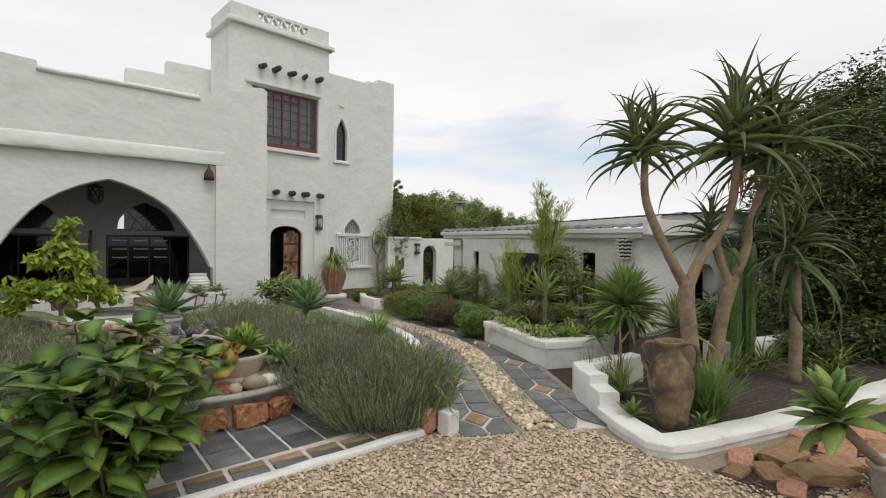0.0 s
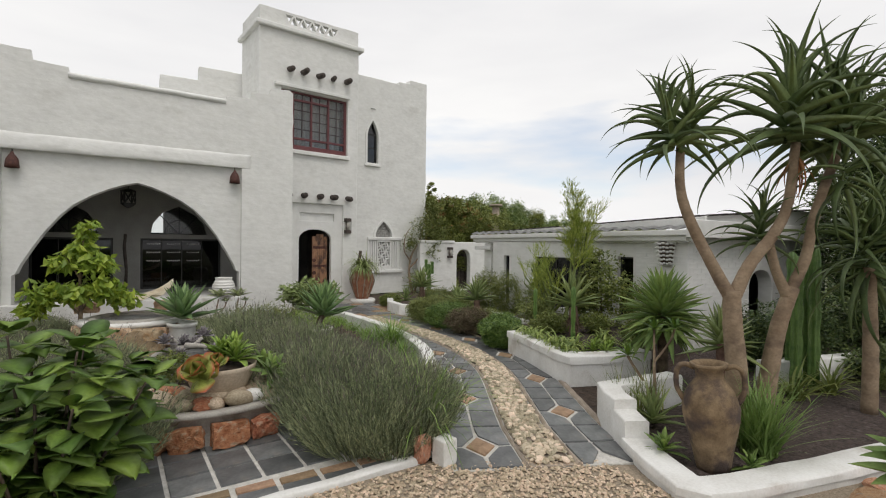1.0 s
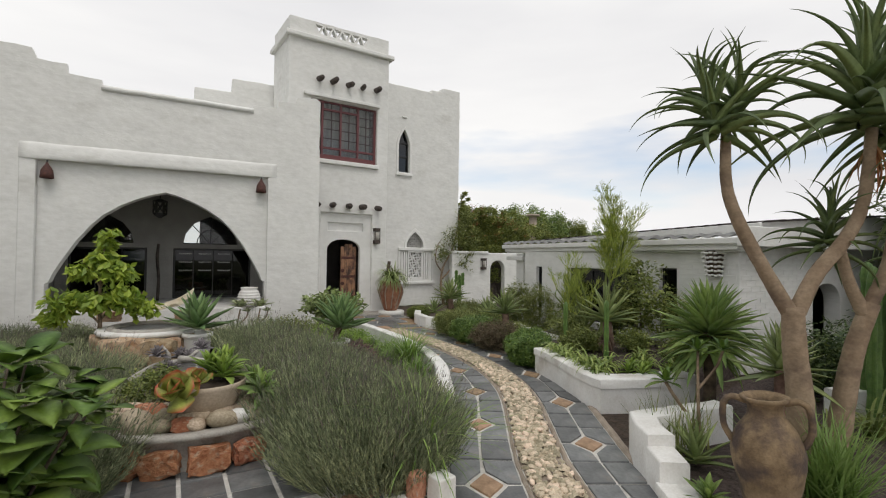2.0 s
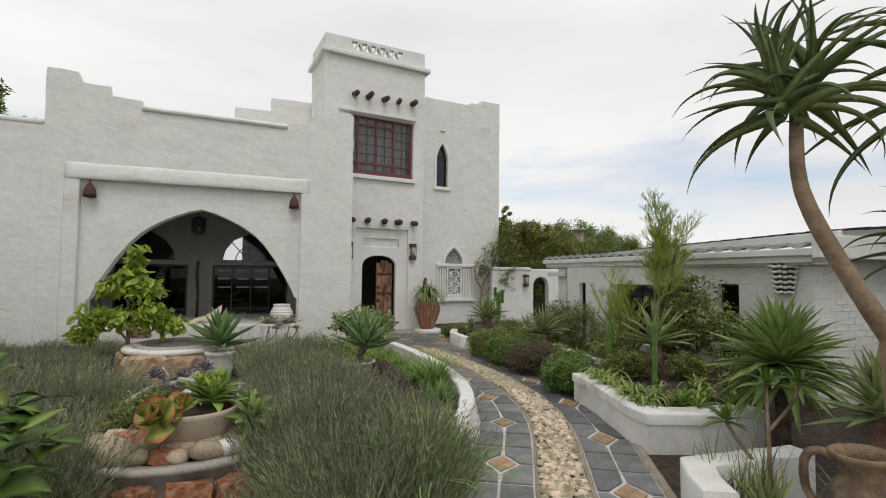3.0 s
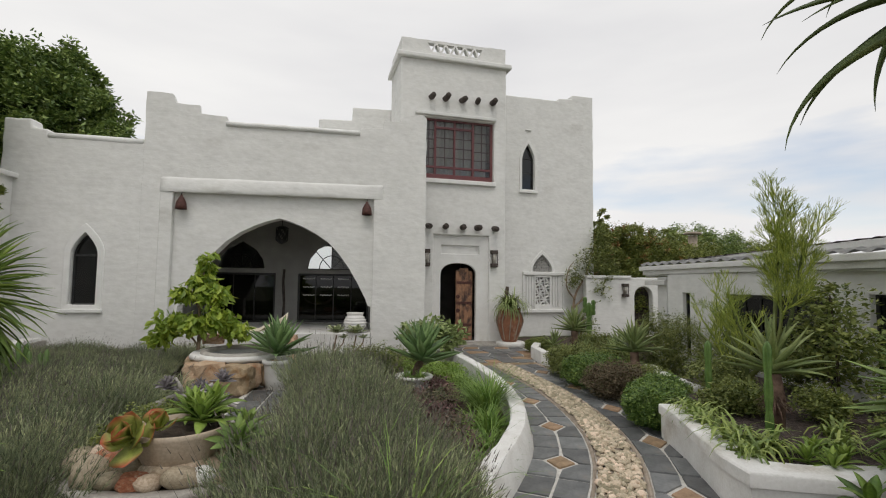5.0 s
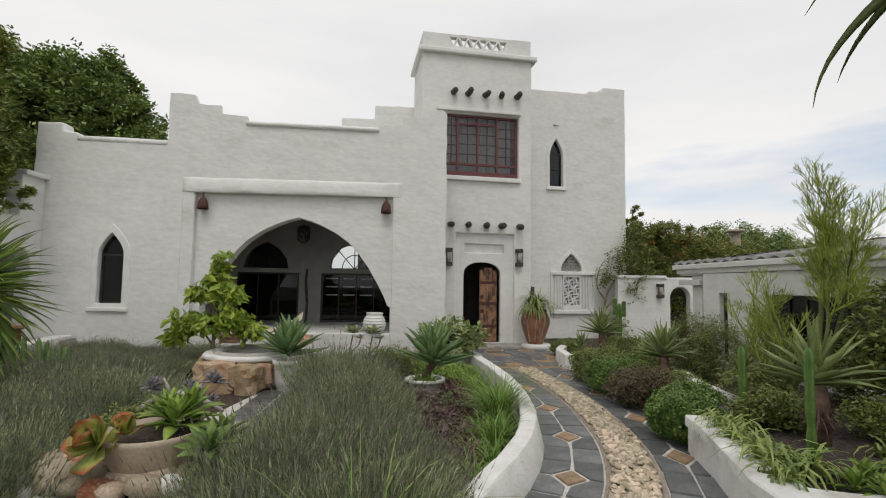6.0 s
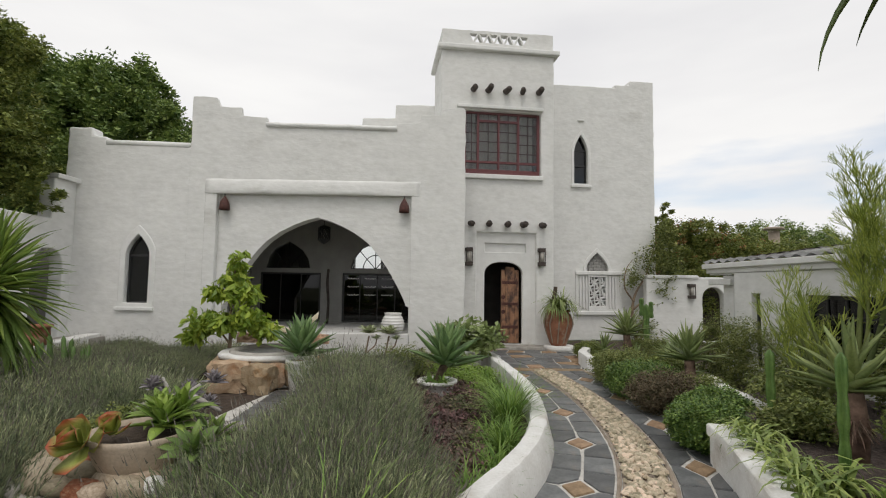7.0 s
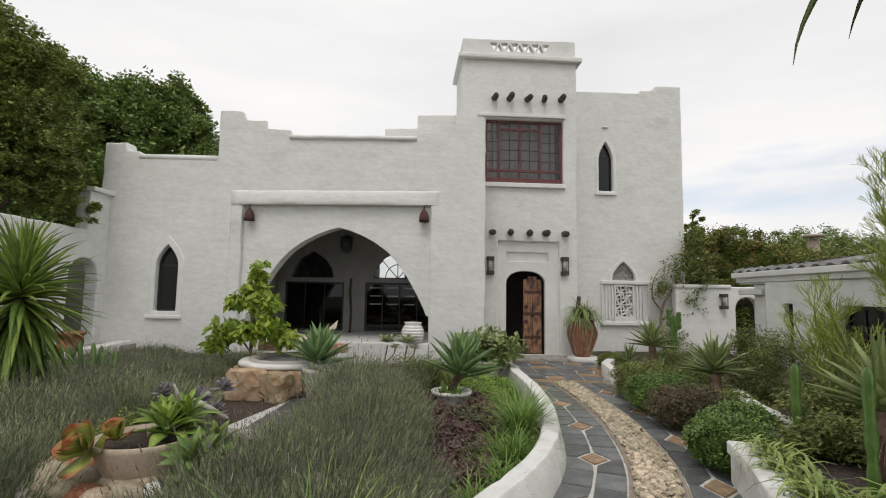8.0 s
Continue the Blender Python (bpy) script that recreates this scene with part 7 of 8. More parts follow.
def column(x, y, z, h, r, label, seed, arms=()):
    top = thing("ribbed_cactus", pose(x, y, z), label, "cactus", "ribbed cacti of the planter")
    for nm, (px, py, pz, hh, rad) in [("column", (0, 0, 0, h, r))] + [("arm", a) for a in arms]:
        bm = bmesh.new()
        lathe(bm, [(rad * 0.8, 0)] + [(rad * (1.0 - 0.34 * math.exp(-((i / 16 - 0.34) / 0.05) ** 2) - 0.3 * math.exp(-((i / 16 - 0.66) / 0.04) ** 2)), hh * i / 16) for i in range(1, 16)] + [(rad * 0.75, hh * 0.965), (rad * 0.3, hh * 0.995), (0.003, hh)], 24)
        for v in bm.verts:
            a = math.atan2(v.co.y, v.co.x)
            q = 1 + 0.5 * math.cos(4 * a)
            v.co.x *= q
            v.co.y *= q
            v.co += Vector((px, py, pz))
        part(nm, bm, M_CACTUS, top, "", True)


column(7.12, 5.86, 0.28, 0.84, 0.03, "upright ribbed green cactus in the planter", 1)
column(7.36, 6.9, 0.28, 0.72, 0.03, "shorter ribbed green cactus in the planter", 2)
column(9.0, 13.2, 0.0, 1.15, 0.05, "branching cactus against the garden wall", 3, ((0.11, 0, 0.85, 0.36, 0.036), (-0.1, 0, 0.9, 0.38, 0.036)))


SKIRT = [leaf_mesh("dead_leaf", 0.5, 0.036, c, M_DEAD, seg=4, belly=0.2, fold=0.4) for c in (-25, 10, 40)]


def skirted_aloe(x, y, z, h, s, seed, n=32):
    top = thing("skirted_aloe", pose(x, y, z), "spiky grey-green aloe over a skirt of dead brown leaves", "aloe", "skirted aloes by the outbuilding")
    bm = bmesh.new()
    tube(bm, [(0, 0, 0), (0.02, 0, h * 0.5), (0, 0, h)], [0.07, 0.07, 0.06], 9, True, 0.12, seed)
    part("trunk", bm, M_DEAD, top, "", True)
    rosette(top, SKIRT, 90, -80, -30, -h * 0.5, (h * 1.05, h * 0.8), seed + 5, (0, 0, h), "dead_leaf")
    rosette(top, LEAF["aloe"], n, 0, 82, 0.1, (s, s * 0.8), seed, (0, 0, h))


skirted_aloe(7.5, 6.22, 0.28, 0.5, 1.05, 190, 30)
skirted_aloe(7.85, 9.2, 0.0, 0.55, 1.05, 191)
skirted_aloe(8.1, 12.0, 0.2, 0.4, 1.1, 192)
plant("low_aloe", 8.2, 10.3, 0.15, "aloe", 40, 0, 80, "low spiky grey-green aloe", "aloe", (1.1, 0.9), 0.1, 193, "low aloes by the wall")
plant("low_aloe", 7.7, 10.6, 0.1, "aloe", 30, 0, 80, "low spiky grey-green aloe", "aloe", (0.9, 0.8), 0.1, 194, "low aloes by the wall")
plant("low_aloe", 8.7, 11.2, 0.25, "aloe", 34, -10, 80, "low spiky grey-green aloe", "aloe", (1.0, 0.8), 0.1, 195, "low aloes by the wall")
plant("low_aloe", 7.7, 12.1, 0.25, "aloe", 26, -10, 80, "low spiky bright aloe in the small planter", "aloe", (0.7, 0.6), 0.1, 196, "low aloes by the wall")
for k, (x, y, r, h, mat, nm, lab) in enumerate((
        (7.02, 7.24, 0.34, 0.42, M_MOUND, "round_shrub", "dense rounded bright green shrub over the path"),
        (7.4, 7.8, 0.36, 0.4, M_MOUND, "round_shrub", "dense rounded bright green shrub beside the path"),
        (7.22, 8.5, 0.42, 0.46, M_BROWNB, "brown_shrub", "twiggy brownish heath shrub beside the path"),
        (7.3, 9.3, 0.5, 0.44, M_MOUND, "low_shrub", "low spreading green shrub beside the path"),
        (7.3, 10.15, 0.46, 0.5, M_BUSH2, "low_shrub", "low spreading olive green shrub beside the path"),
        (7.8, 9.85, 0.45, 0.5, M_BUSH, "low_shrub", "low spreading green shrub"),
        (7.5, 10.75, 0.4, 0.34, M_BUSH2, "low_shrub", "low spreading olive green shrub by the landing"),
        (7.75, 8.7, 0.38, 0.36, M_BUSH, "low_shrub", "low spreading green shrub"),
        (8.9, 9.5, 0.42, 0.95, M_BUSH2, "wall_shrub", "leafy shrub against the outbuilding wall"),
        (8.95, 10.3, 0.36, 1.0, M_BUSH2, "wall_shrub", "leafy shrub against the outbuilding pier"),
        (8.8, 12.4, 0.5, 0.45, M_BUSH2, "wall_shrub", "leafy shrub before the garden wall"),
        (7.65, 12.9, 0.3, 0.3, M_BUSH, "low_shrub", "low green shrub in the small planter"))):
    cloud_plant(nm, x, y, 0.02, [(0, 0, h * 0.55, r, h * 0.6), (r * 0.4, r * 0.3, h * 0.5, r * 0.7, h * 0.5), (-r * 0.4, r * 0.3, h * 0.5, r * 0.65, h * 0.5)], 20000 if mat is M_MOUND else 13000, 0.031 if mat is M_MOUND else 0.034, mat, lab, "shrub", 200 + k, aspect=0.62 if mat is M_MOUND else 0.5, clump=9 if mat is M_MOUND else 14, spread=0.13 if mat is M_MOUND else 0.2, inner=0.82 if mat is M_MOUND else 0.6)
cloud_plant("rose_shrub", 8.75, 6.75, 0.3, [(0, 0, 0.75, 0.45, 0.55), (0.1, 0.35, 0.55, 0.4, 0.45), (0.05, -0.3, 0.6, 0.36, 0.45), (0, 0.1, 1.1, 0.3, 0.25)], 3600, 0.07, M_BUSH, "leafy dark green climbing shrub against the wall", "shrub", 220, [([(0, 0, 0), (0.02, 0.02, 0.5), (0.05, 0.1, 1.2)], 0.02, 0.006), ([(0, 0, 0), (0.05, 0.2, 0.5), (0.1, 0.35, 0.9)], 0.015, 0.005)], aspect=0.55, clump=9, spread=0.3, inner=0.4)
for k, (x, y, r, h, mat, lab) in enumerate(((8.9, 6.1, 0.35, 0.8, M_BUSH, "leafy green shrub against the outbuilding corner"), (9.05, 8.7, 0.3, 0.75, M_BUSH2, "leafy shrub against the outbuilding window"), (8.5, 5.75, 0.35, 0.4, M_BUSH2, "low olive green filler plant in the planter"), (8.1, 6.3, 0.3, 0.32, M_BUSH, "low green filler plant in the planter"), (7.6, 6.7, 0.32, 0.3, M_BUSH, "low green filler plant in the planter"), (8.0, 7.6, 0.4, 0.4, M_BUSH2, "low olive green filler plant in the planter"), (8.6, 8.2, 0.45, 0.5, M_BUSH, "leafy green filler plant by the window"), (7.35, 6.75, 0.25, 0.26, M_BUSH2, "low olive green filler plant in the planter"), (9.0, 7.5, 0.3, 0.6, M_BUSH2, "leafy shrub against the outbuilding window"), (8.0, 5.45, 0.28, 0.3, M_BUSH, "low green filler plant in the planter"))):
    cloud_plant("filler_plant", x, y, 0.3, [(0, 0, h * 0.5, r, h * 0.55), (r * 0.4, r * 0.2, h * 0.45, r * 0.7, h * 0.5)], 3000, 0.045, mat, lab, "shrub", 320 + k, spread=0.24, inner=0.4)
for k, (x, y, s) in enumerate(((7.5, 5.6, 0.8), (7.8, 5.9, 0.8), (8.0, 6.9, 0.8), (7.7, 5.3, 0.8))):
    spider(x, y, 0.3, 340 + k, s)
# pencil bush: many forking thin green stems
pb = thing("pencil_bush", pose(8.25, 7.1, 0.3), "tall pencil bush of thin forking yellow-green stems", "shrub")
rr = random.Random(77)
sv, sf = [], []


def twig(p, d, length, r, depth):
    q = p + d * length
    side = d.cross(Vector((rr.gauss(0, 1), rr.gauss(0, 1), rr.gauss(0, 1)))).normalized()
    oth = d.cross(side)
    i = len(sv)
    for c, rad in ((p, r), (q, r * 0.8)):
        for k in range(3):
            a = 2 * math.pi * k / 3
            sv.append(tuple(c + (side * math.cos(a) + oth * math.sin(a)) * rad))
    for k in range(3):
        sf.append((i + k, i + (k + 1) % 3, i + 3 + (k + 1) % 3, i + 3 + k))
    if depth > 0:
        for _ in range(3 if depth > 1 and rr.random() < 0.75 else 2):
            nd = (d + Vector((rr.gauss(0, 0.34), rr.gauss(0, 0.34), rr.gauss(0.16, 0.2)))).normalized()
            twig(q, nd, length * rr.uniform(0.72, 0.95), r * 0.72, depth - 1)


bm = bmesh.new()
for k, (dx, dy, hh) in enumerate(((0.1, -0.1, 2.05), (0.2, -0.3, 1.7), (-0.15, 0.6, 1.0), (0.05, 0.95, 0.95), (-0.2, 0.3, 1.05), (0.1, -0.1, 1.3), (-0.3, 0.75, 0.7), (0.1, 1.2, 0.8))):
    pts = smooth_path([(0, 0.1 * k, 0), (dx * 0.5, dy * 0.6, hh * 0.5), (dx, dy, hh)])
    tube(bm, pts, [0.03 * (1 - 0.6 * i / (len(pts) - 1)) for i in range(len(pts))], 7)
    for q in range(14 if hh > 1.2 else 7):
        t = (0.68 + 0.32 * q / 13) if hh > 1.2 else (0.4 + 0.6 * q / 6)
        p = pts[int(t * (len(pts) - 1))]
        twig(Vector(p), Vector((rr.gauss(0, 0.35), rr.gauss(0, 0.35), 1)).normalized(), 0.125, 0.0075 if hh < 1.2 else 0.0085, 4 if hh < 1.2 else 5)
part("stem", bm, M_BUSH2, pb, "", True)
ob = tagged(new("foliage", raw("foliage", sv, sf, M_PENCIL)), "thin forking yellow-green twigs", kind="stuff")
ob.parent = pb

# ---- by the front door ----
bm = bmesh.new()
lathe(bm, [(0, 0), (0.36, 0), (0.36, 0.11), (0.33, 0.13), (0, 0.13)], 32)
ob = obj("jar_plinth", bm, M_CURB, None, "", True)
ob.matrix_basis = pose(7.32, 14.1, 0)
tagged(ob, "low round whitewashed plinth", "plinth")
tj = thing("terracotta_jar", pose(7.3, 14.1, 0.13), "large terracotta jar with pale ribs beside the door", "jar")
bm = bmesh.new()
lathe(bm, [(0, 0), (0.17, 0), (0.2, 0.05), (0.27, 0.25), (0.325, 0.45), (0.33, 0.58), (0.29, 0.70), (0.25, 0.76), (0.27, 0.80), (0.29, 0.82), (0.26, 0.82), (0.22, 0.74), (0, 0.72)], 40)
part("body", bm, M_TERRA, tj, "", True)
for k in range(10):
    a = 2 * math.pi * k / 10
    bm = bmesh.new()
    pts = smooth_path([(0.2 * math.cos(a), 0.2 * math.sin(a), 0.06), (0.335 * math.cos(a + 0.1), 0.335 * math.sin(a + 0.1), 0.45), (0.335 * math.cos(a + 0.15), 0.335 * math.sin(a + 0.15), 0.58), (0.27 * math.cos(a + 0.2), 0.27 * math.sin(a + 0.2), 0.74)], 4)
    tube(bm, pts, [0.016] * len(pts), 6)
    part("rib", bm, M_EDGE, tj, "pale raised rib", True)
tuft("jar_aloe", 7.3, 14.0, 0.98, 220, 0.7, 0.04, 10, 85, 150, M_PALELEAF, "hanging grey-green aloe in the terracotta jar", "aloe", 230, spread=0.12)
tuft("jar_grass", 7.3, 14.05, 0.9, 60, 0.6, 0.012, 50, 88, 40, M_BUSH2, "wispy grass in the terracotta jar", "grass", 231, spread=0.1)
bm = bmesh.new()
tube(bm, smooth_path([(7.22, 14.1, 0.85), (7.2, 14.1, 1.15), (7.24, 14.1, 1.5)]), [0.045] * 13, 8, True, 0.12)
tagged(obj("driftwood_stake", bm, M_BARK, None, "", True), "weathered dark stump standing in the jar", "stump")
# bare climber on the east wing
cl = thing("wall_climber", pose(9.86, 16.05, 0), "grey twisting climber with sparse small leaves on the wall", "climber")
bm = bmesh.new()
for pts, r in (([(0.1, 0, 0), (0.0, 0.05, 0.7), (0.1, 0.08, 1.3), (0.45, 0.12, 1.9), (0.7, 0.14, 2.7)], 0.05), ([(0.05, 0.05, 0.9), (0.35, 0.08, 1.2), (0.6, 0.12, 1.7), (0.9, 0.15, 2.0)], 0.03), ([(0.06, 0.05, 1.1), (-0.2, 0.05, 1.5), (-0.15, 0.05, 2.0), (0.05, 0.06, 2.3)], 0.025), ([(0.2, 0.0, 0), (0.35, 0.05, 0.6), (0.7, 0.1, 1.0), (1.0, 0.12, 1.3)], 0.03)):
    f = smooth_path(pts, 6)
    tube(bm, f, [r * (1 - 0.7 * i / (len(f) - 1)) for i in range(len(f))], 7, True, 0.1)
part("stem", bm, M_TRUNK, cl, "", True)
v, f = leaf_cloud([(0.6, 0.05, 2.3, 0.5, 0.6), (0.95, 0.0, 2.9, 0.45, 0.5), (1.15, -0.1, 2.2, 0.35, 0.6), (0.0, 0.0, 1.8, 0.35, 0.4), (0.8, 0.0, 1.5, 0.4, 0.5), (0.3, -0.1, 0.4, 0.5, 0.4)], 5200, 0.075, 232, 9, 0.3, aspect=0.6, inner=0.2)
ob = new("leaves", raw("leaves", v, f, M_BUSH2))
ob.parent = cl

# ---- west end: yucca palm, terracotta pot, cactus row ----
pp = thing("spiky_palm", pose(-0.18, 7.7, 0), "yucca palm with a fan of stiff bright green leaves", "palm")
bm = bmesh.new()
tube(bm, [(0, 0, 0), (0.03, 0, 0.7), (0, 0, 1.4)], [0.08, 0.07, 0.07], 10, True, 0.1)
part("trunk", bm, M_DEAD, pp, "", True)
palm_leaf = [leaf_mesh("leaf", 0.85, 0.07, c, M_PALM, belly=0.3, fold=0.4, base=0.5) for c in (5, 25, 50)]
rosette(pp, palm_leaf, 250, -60, 85, 0.3, (0.98, 0.85), 240, (0, 0, 1.3))
rosette(pp, palm_leaf, 90, -88, -45, 0.3, (0.95, 1.0), 241, (0, 0, 0.95))
tp = round_pot("terracotta_pot", -2.38, 11.0, 0.40, 0.2, 0.34, M_TERRA, "banded terracotta pot on the white terrace wall", 0.03, 0.9)
tagged(tp, group="")
for k in range(9):
    bm = bmesh.new()
    h = rnd.uniform(0.5, 0.78)
    lathe(bm, [(0.03, 0), (0.035, h * 0.5), (0.03, h * 0.92), (0.003, h)], 10)
    ob = obj("finger_cactus", bm, M_CACTUS, None, "", True)
    ob.matrix_basis = pose(-1.5 + k * 0.1 + rnd.uniform(-0.03, 0.03), 9.9 + rnd.uniform(-0.1, 0.1), 0.0, rnd.uniform(-8, 8), rnd.uniform(-8, 8))
    tagged(ob, "thin upright finger cactus among the lavender", "cactus", "finger cacti")

# ---- trees beyond ----
cloud_plant("shade_tree", -8.2, 20.5, -0.2, [(0, 0, 7.1, 2.8, 2.7), (2.4, -0.6, 6.25, 1.95, 1.8), (-2.8, 0.4, 8.0, 2.9, 2.6), (0.6, 0, 8.5, 1.8, 1.45), (-5.2, 0.8, 8.4, 2.8, 2.6), (1.2, -0.4, 5.2, 2.4, 1.8), (-3, 0, 5, 3, 2.0)], 170000, 0.19, M_DTREE, "large dense dark green tree behind the house", "tree", 250,
            [([(0, 0, 0), (0.2, 0, 3), (0, 0, 6)], 0.4, 0.15), ([(0.1, 0, 2.5), (1.5, -0.3, 4.5), (2.4, -0.5, 6.5)], 0.2, 0.06), ([(0.1, 0, 2.5), (-1.8, 0.2, 5), (-3.5, 0.4, 7.5)], 0.22, 0.06)], clump=150, spread=0.19, inner=0.6, aspect=0.5)
cloud_plant("near_tree", -4.9, 11.4, 0, [(0, 0, 4.9, 1.5, 1.5), (1.0, 0.3, 3.9, 0.9, 0.9), (-0.8, 0, 6.2, 1.6, 1.5), (0.5, 0.2, 5.8, 1.0, 0.9), (-0.4, -0.5, 3.8, 1.3, 0.9), (1.55, 0.5, 3.3, 0.5, 0.55)], 100000, 0.1, M_LTREE, "leafy olive green tree overhanging the terrace wall", "tree", 251,
            [([(-0.4, 0, 0), (-0.3, 0, 2), (0, 0, 4.2)], 0.16, 0.06), ([(-0.3, 0, 2.2), (0.5, 0.2, 3.2), (1.3, 0.4, 3.6)], 0.06, 0.015), ([(-0.2, 0, 2.6), (-0.8, 0, 4.5), (-0.9, 0, 6)], 0.08, 0.02)], clump=100, spread=0.2, inner=0.6, aspect=0.5)
cloud_plant("flowering_tree", 12.3, 18.3, 0, [(0, 0, 2.75, 1.4, 1.0), (-1.0, -0.7, 2.6, 0.8, 1.1), (1.6, 0.2, 2.5, 1.3, 1.0), (3.0, 0.6, 2.3, 1.4, 0.9), (-0.2, -1.2, 0.9, 1.0, 0.9), (-0.3, -0.9, 1.3, 1.1, 1.0), (-0.75, -0.8, 3.75, 0.36, 0.36), (0.6, -0.3, 3.3, 0.8, 0.5)], 80000, 0.1, M_FTREE, "olive green tree with orange-brown blossom behind the garden wall", "tree", 252,
            [([(0, 0, 0), (0.1, 0, 1.5), (0, 0, 3)], 0.14, 0.05)], clump=110, spread=0.2, inner=0.6)
v, f = leaf_cloud([(12.3, 18.2, 2.7, 1.4, 1.0), (11.3, 17.6, 2.55, 0.8, 1.05), (13.9, 18.4, 2.45, 1.3, 0.95)], 1500, 0.09, 253, 8, 0.12, inner=0.8)
ob = new("orange_blossom", raw("orange_blossom", v, f, M_ORANGE))
ob.parent = bpy.data.objects["flowering_tree"]
ob.matrix_basis = pose(-12.3, -18.3, 0)
for k, (x, y, h, r) in enumerate(((21, 31, 4.5, 3.0), (25.5, 34, 5.2, 3.2), (29.5, 38, 6.3, 4.0), (35, 41, 5.7, 3.6), (42, 44, 5.4, 4.0), (50, 46, 4.9, 4.5), (18, 27, 3.5, 2.4), (60, 46, 5.0, 5.0))):
    cloud_plant("umbrella_tree", x, y, -0.2, [(0, 0, h - 0.6, r, 0.75), (r * 0.6, 0.5, h - 0.95, r * 0.7, 0.7), (-r * 0.6, -0.4, h - 1.0, r * 0.7, 0.7), (0, 0, h - 2.2, r * 1.0, 1.3), (r * 0.5, 0, 1.3, r, 1.5), (-r * 0.5, 0, 1.2, r, 1.4)], 34000, 0.19, M_FTREE if k % 2 else M_DTREE, "flat-topped spreading tree in the distance", "tree", 260 + k,
                [([(0, 0, 0), (0.3, 0, h * 0.5), (0, 0, h - 0.8)], 0.2, 0.08), ([(0.2, 0, h * 0.4), (r * 0.5, 0.3, h - 1.0)], 0.1, 0.04)], clump=120, spread=0.17, inner=0.6)
# chimney pipe behind the outbuilding
bm = bmesh.new()
tube(bm, [(16.3, 19.5, 0), (16.3, 19.5, 3.55)], [0.17, 0.17], 12)
tube(bm, [(16.3, 19.5, 3.6), (16.3, 19.5, 3.68)], [0.34, 0.3], 12)
tagged(obj("chimney_pipe", bm, M_EDGE, None, "", True), "ochre chimney pipe with a flat cap beyond the outbuilding", "chimney")
# dark hedge and feathery tree on the east side
for k, (x, y, h, r, n) in enumerate(((12.2, 3.2, 3.4, 1.1, 8000), (12.6, 2.6, 4.2, 1.6, 10000), (14.2, 1.6, 4.6, 1.8, 10000), (11.6, 2.2, 1.6, 1.1, 6000), (13.0, 0.9, 2.0, 1.4, 7000), (15.5, 3.6, 4.4, 2.0, 8000), (14.2, 4.3, 4.9, 1.3, 9000), (12.9, 4.4, 3.4, 0.9, 7000), (13.4, 3.4, 5.2, 1.3, 9000), (11.2, 2.7, 1.5, 0.8, 5000))):
    cloud_plant("hedge_tree", x, y, 0, [(0, 0, h * 0.75, r, h * 0.28), (r * 0.4, 0.2, h * 0.45, r * 1.05, h * 0.3), (-r * 0.4, -0.2, h * 0.3, r, h * 0.3), (0.2, 0, h * 0.92, r * 0.6, h * 0.12)], n * 3, 0.1, M_HEDGE, "dense dark green hedge tree behind the tree aloes", "tree", 280 + k,
                [([(0, 0, 0), (0.1, 0, h * 0.4), (0, 0, h * 0.8)], 0.1, 0.03)], clump=44, spread=0.3, inner=0.3, aspect=0.45)

# ---- gravel and pebbles ----
def stone_soup(places, seed, lo, hi):
    """Many small rounded stones in one mesh."""
    rr = random.Random(seed)
    verts, faces = [], []
    for x, y, z in places:
        i = len(verts)
        a, s = rr.uniform(0, math.pi), rr.uniform(lo, hi)
        ca, sa = math.cos(a), math.sin(a)
        sx, sy, sz = s * rr.uniform(0.8, 1.4), s * rr.uniform(0.6, 1.0), s * rr.uniform(0.45, 0.8)
        for px, py, pz in ((-1, -0.5, -0.3), (0.1, -1, 0), (1, -0.2, -0.2), (0.7, 0.8, 0.1), (-0.5, 0.9, -0.1), (-0.6, -0.1, 0.8), (0.45, -0.15, 0.9), (0.1, 0.5, 0.85)):
            q = [c * rr.uniform(0.8, 1.15) for c in (px * sx, py * sy, pz * sz)]
            verts.append((x + q[0] * ca - q[1] * sa, y + q[0] * sa + q[1] * ca, z + q[2]))
        for t in ((0, 1, 6), (0, 6, 5), (1, 2, 6), (2, 3, 6), (3, 7, 6), (3, 4, 7), (4, 0, 5), (4, 5, 7), (5, 6, 7)):
            faces.append(tuple(i + k for k in t))
    return verts, faces


rr = random.Random(99)
pl_ = []
while len(pl_) < 17000:
    x, y = rr.uniform(0.6, 6.2), rr.uniform(1.6, 4.3)
    line = 4.24 if x < 3.95 else 4.24 - (x - 3.95) * 0.56
    if y < line and not (x > 5.05 and y > 1.9 and x > 5.05 + (2.7 - y) * 0.2) and y > 4.9 - x * 1.0 - 0.6 and rr.random() < 1.1 - 0.2 * (4.3 - y):
        pl_.append((x, y, rr.uniform(0.0, 0.012)))
v, f = stone_soup(pl_, 1, 0.009, 0.019)
tagged(new("loose_gravel", raw("loose_gravel", v, f, M_STONES)), "loose buff and cream gravel stones", "gravel", kind="stuff")
pebs = [rock_mesh("pebble", 300 + k, M_PEBBLE, 1, 0.25, 1.2) for k in range(6)]
near = 0
rest = []
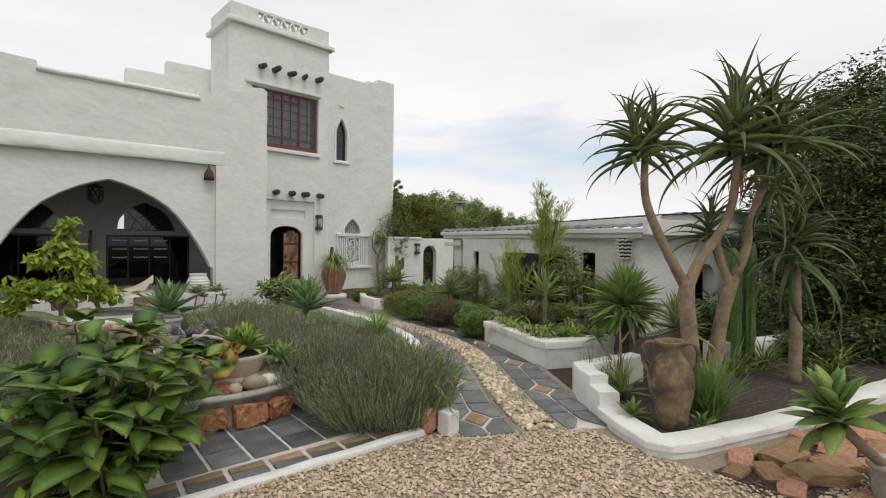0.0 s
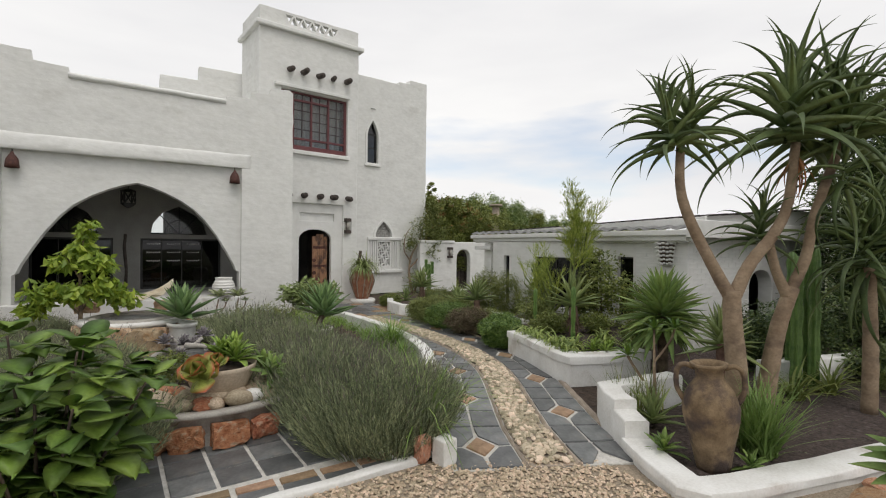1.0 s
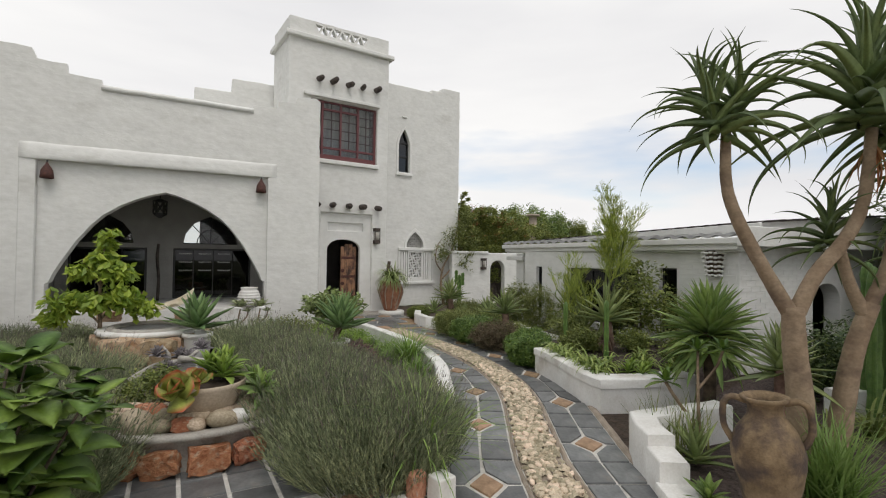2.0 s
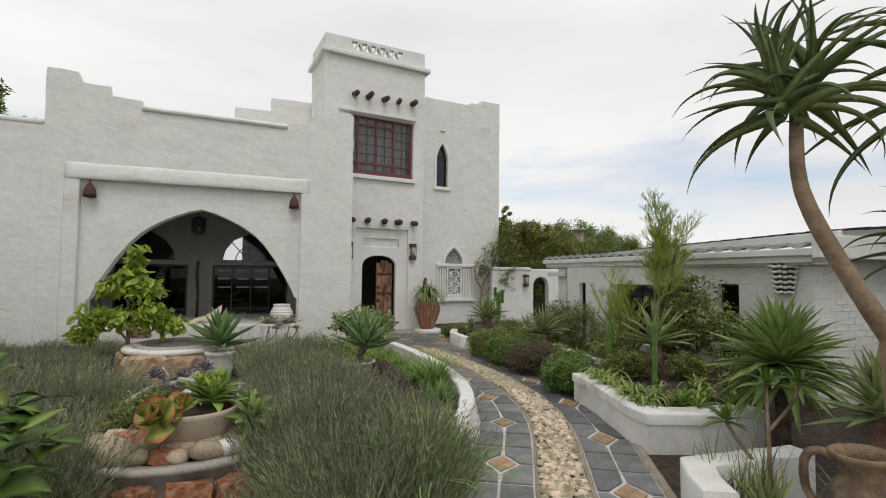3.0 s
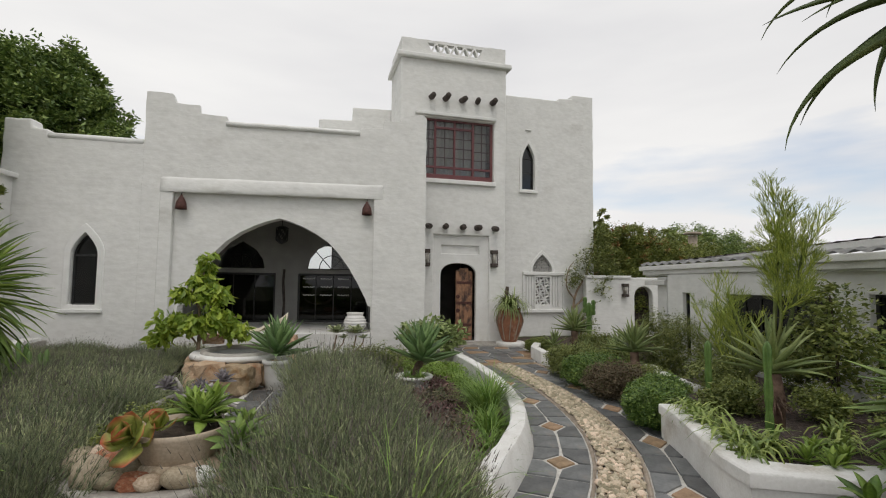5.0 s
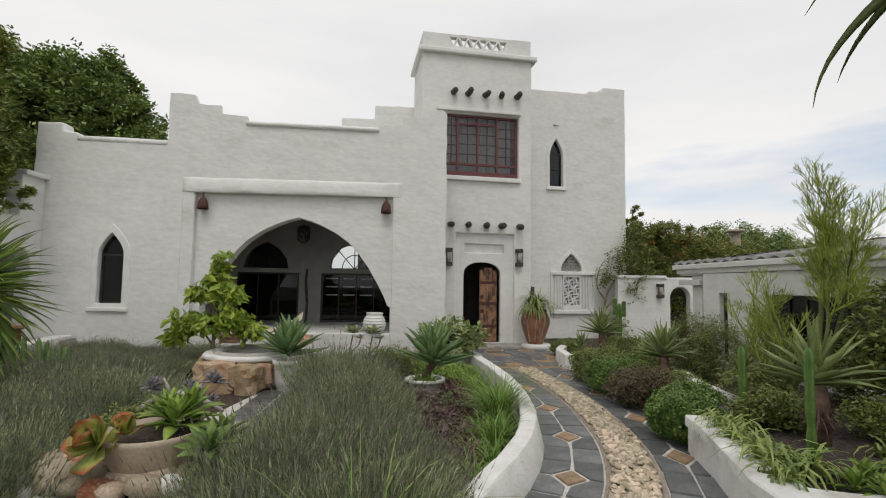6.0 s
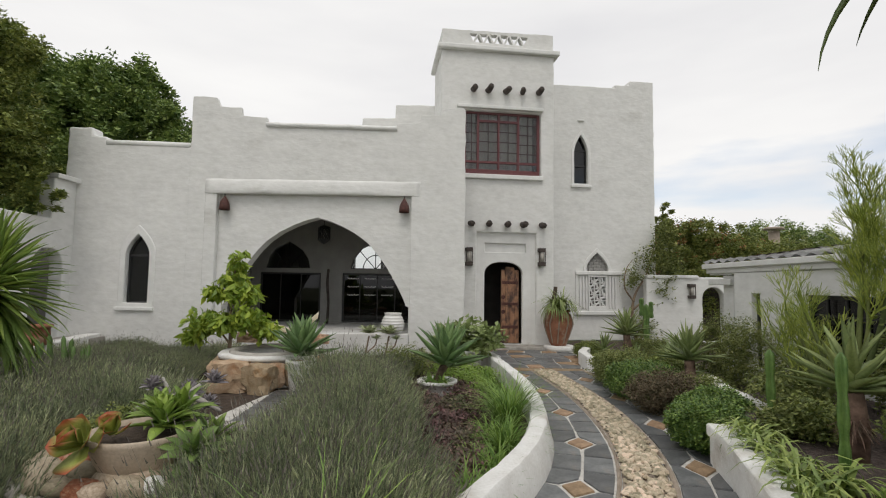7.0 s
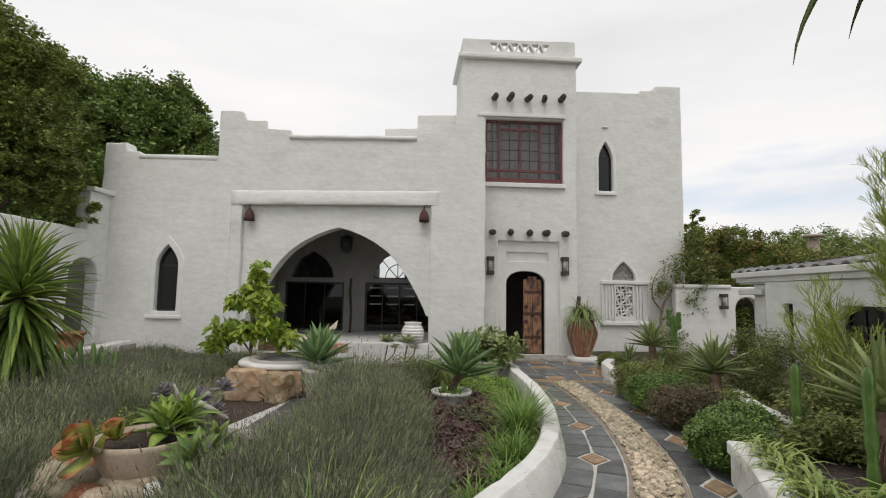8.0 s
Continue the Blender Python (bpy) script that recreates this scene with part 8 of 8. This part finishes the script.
for k in range(2600):
    s, w = rr.uniform(0.05, LENGTH - 0.05), rr.uniform(-0.165, 0.165)
    p = on_path(s, w, 0.02 + rr.uniform(0, 0.022))
    if s < 4.2 and near < 300 and k % 3 == 0:
        near += 1
        q = rr.uniform(0.021, 0.036)
        shared("pebble", pebs[k % 6], path, Matrix.Translation(p) @ pose(0, 0, 0, rr.uniform(-25, 25), rr.uniform(-25, 25), rr.uniform(0, 360)) @ Matrix.Diagonal((q * 1.35, q, q * 0.7, 1)))
    else:
        rest.append(tuple(p))
v, f = stone_soup(rest, 2, 0.022, 0.038)
ob = new("pebbles", raw("pebbles", v, f, M_PEBBLE))
ob.parent = path
tagged(ob, "rounded cream river pebbles of the strip", "", kind="stuff")

# painted bricks of the outbuilding, slightly proud of the wall
brick_me = raw("brick", [(sx * 0.112, 0.012 if sy > 0 else -0.005, sz * 0.038) if sy > 0 else (sx * 0.107, -0.005, sz * 0.033) for sy in (1, -1) for sx, sz in ((-1, -1), (1, -1), (1, 1), (-1, 1))], [(4, 5, 6, 7), (0, 1, 5, 4), (1, 2, 6, 5), (2, 3, 7, 6), (3, 0, 4, 7)], M_PLASTER)
end_wall, long_wall = bpy.data.objects["wall_outbuilding_end"], bpy.data.objects["wall_outbuilding"]
for r in range(22):
    for k in range(9):
        x = 9.56 + k * 0.234 + (r % 2) * 0.117
        z = 0.06 + r * 0.083
        if not (11.2 < x < 12.3 and z < 1.35) and x < 11.6:
            shared("brick", brick_me, end_wall, Matrix.Translation((x, rnd.uniform(-0.002, 0.001), z)))
    for k in range(4):
        y = 5.75 + k * 0.234 + (r % 2) * 0.117
        if 0.06 + r * 0.083 < 1.7 and y < 6.48:
            shared("brick", brick_me, long_wall, Matrix.Translation((-y, rnd.uniform(-0.002, 0.001), 0.06 + r * 0.083)))

# loose gravel reaches back under the start of the walk
rr = random.Random(123)
far_ = [(x, y, 0.004) for x, y in ((rr.uniform(-1.5, 6.0), rr.uniform(-1.0, 2.9)) for _ in range(9000)) if not (x > 4.9 and y > 1.0)]
v, f = stone_soup(far_, 5, 0.009, 0.018)
tagged(new("loose_gravel", raw("loose_gravel", v, f, M_STONES)), "loose buff gravel of the forecourt", "gravel", kind="stuff")

# added dark timber boards behind the garden arch, so that its opening looks dark
gate = thing("garden_gate", pose(11.85, 16.4, 0), "added screen of dark timber boards that darkens the garden arch", "gate")
for k in range(7):
    bm = bmesh.new()
    box(bm, k * 0.13, k * 0.13 + 0.118, 0, 0.035, 0.02, 1.62, 0.006)
    part("board", bm, M_BEAM, gate)
for z in (0.3, 1.3):
    bm = bmesh.new()
    box(bm, 0, 0.9, 0.038, 0.07, z, z + 0.1, 0.006)
    part("rail", bm, M_BEAM, gate)
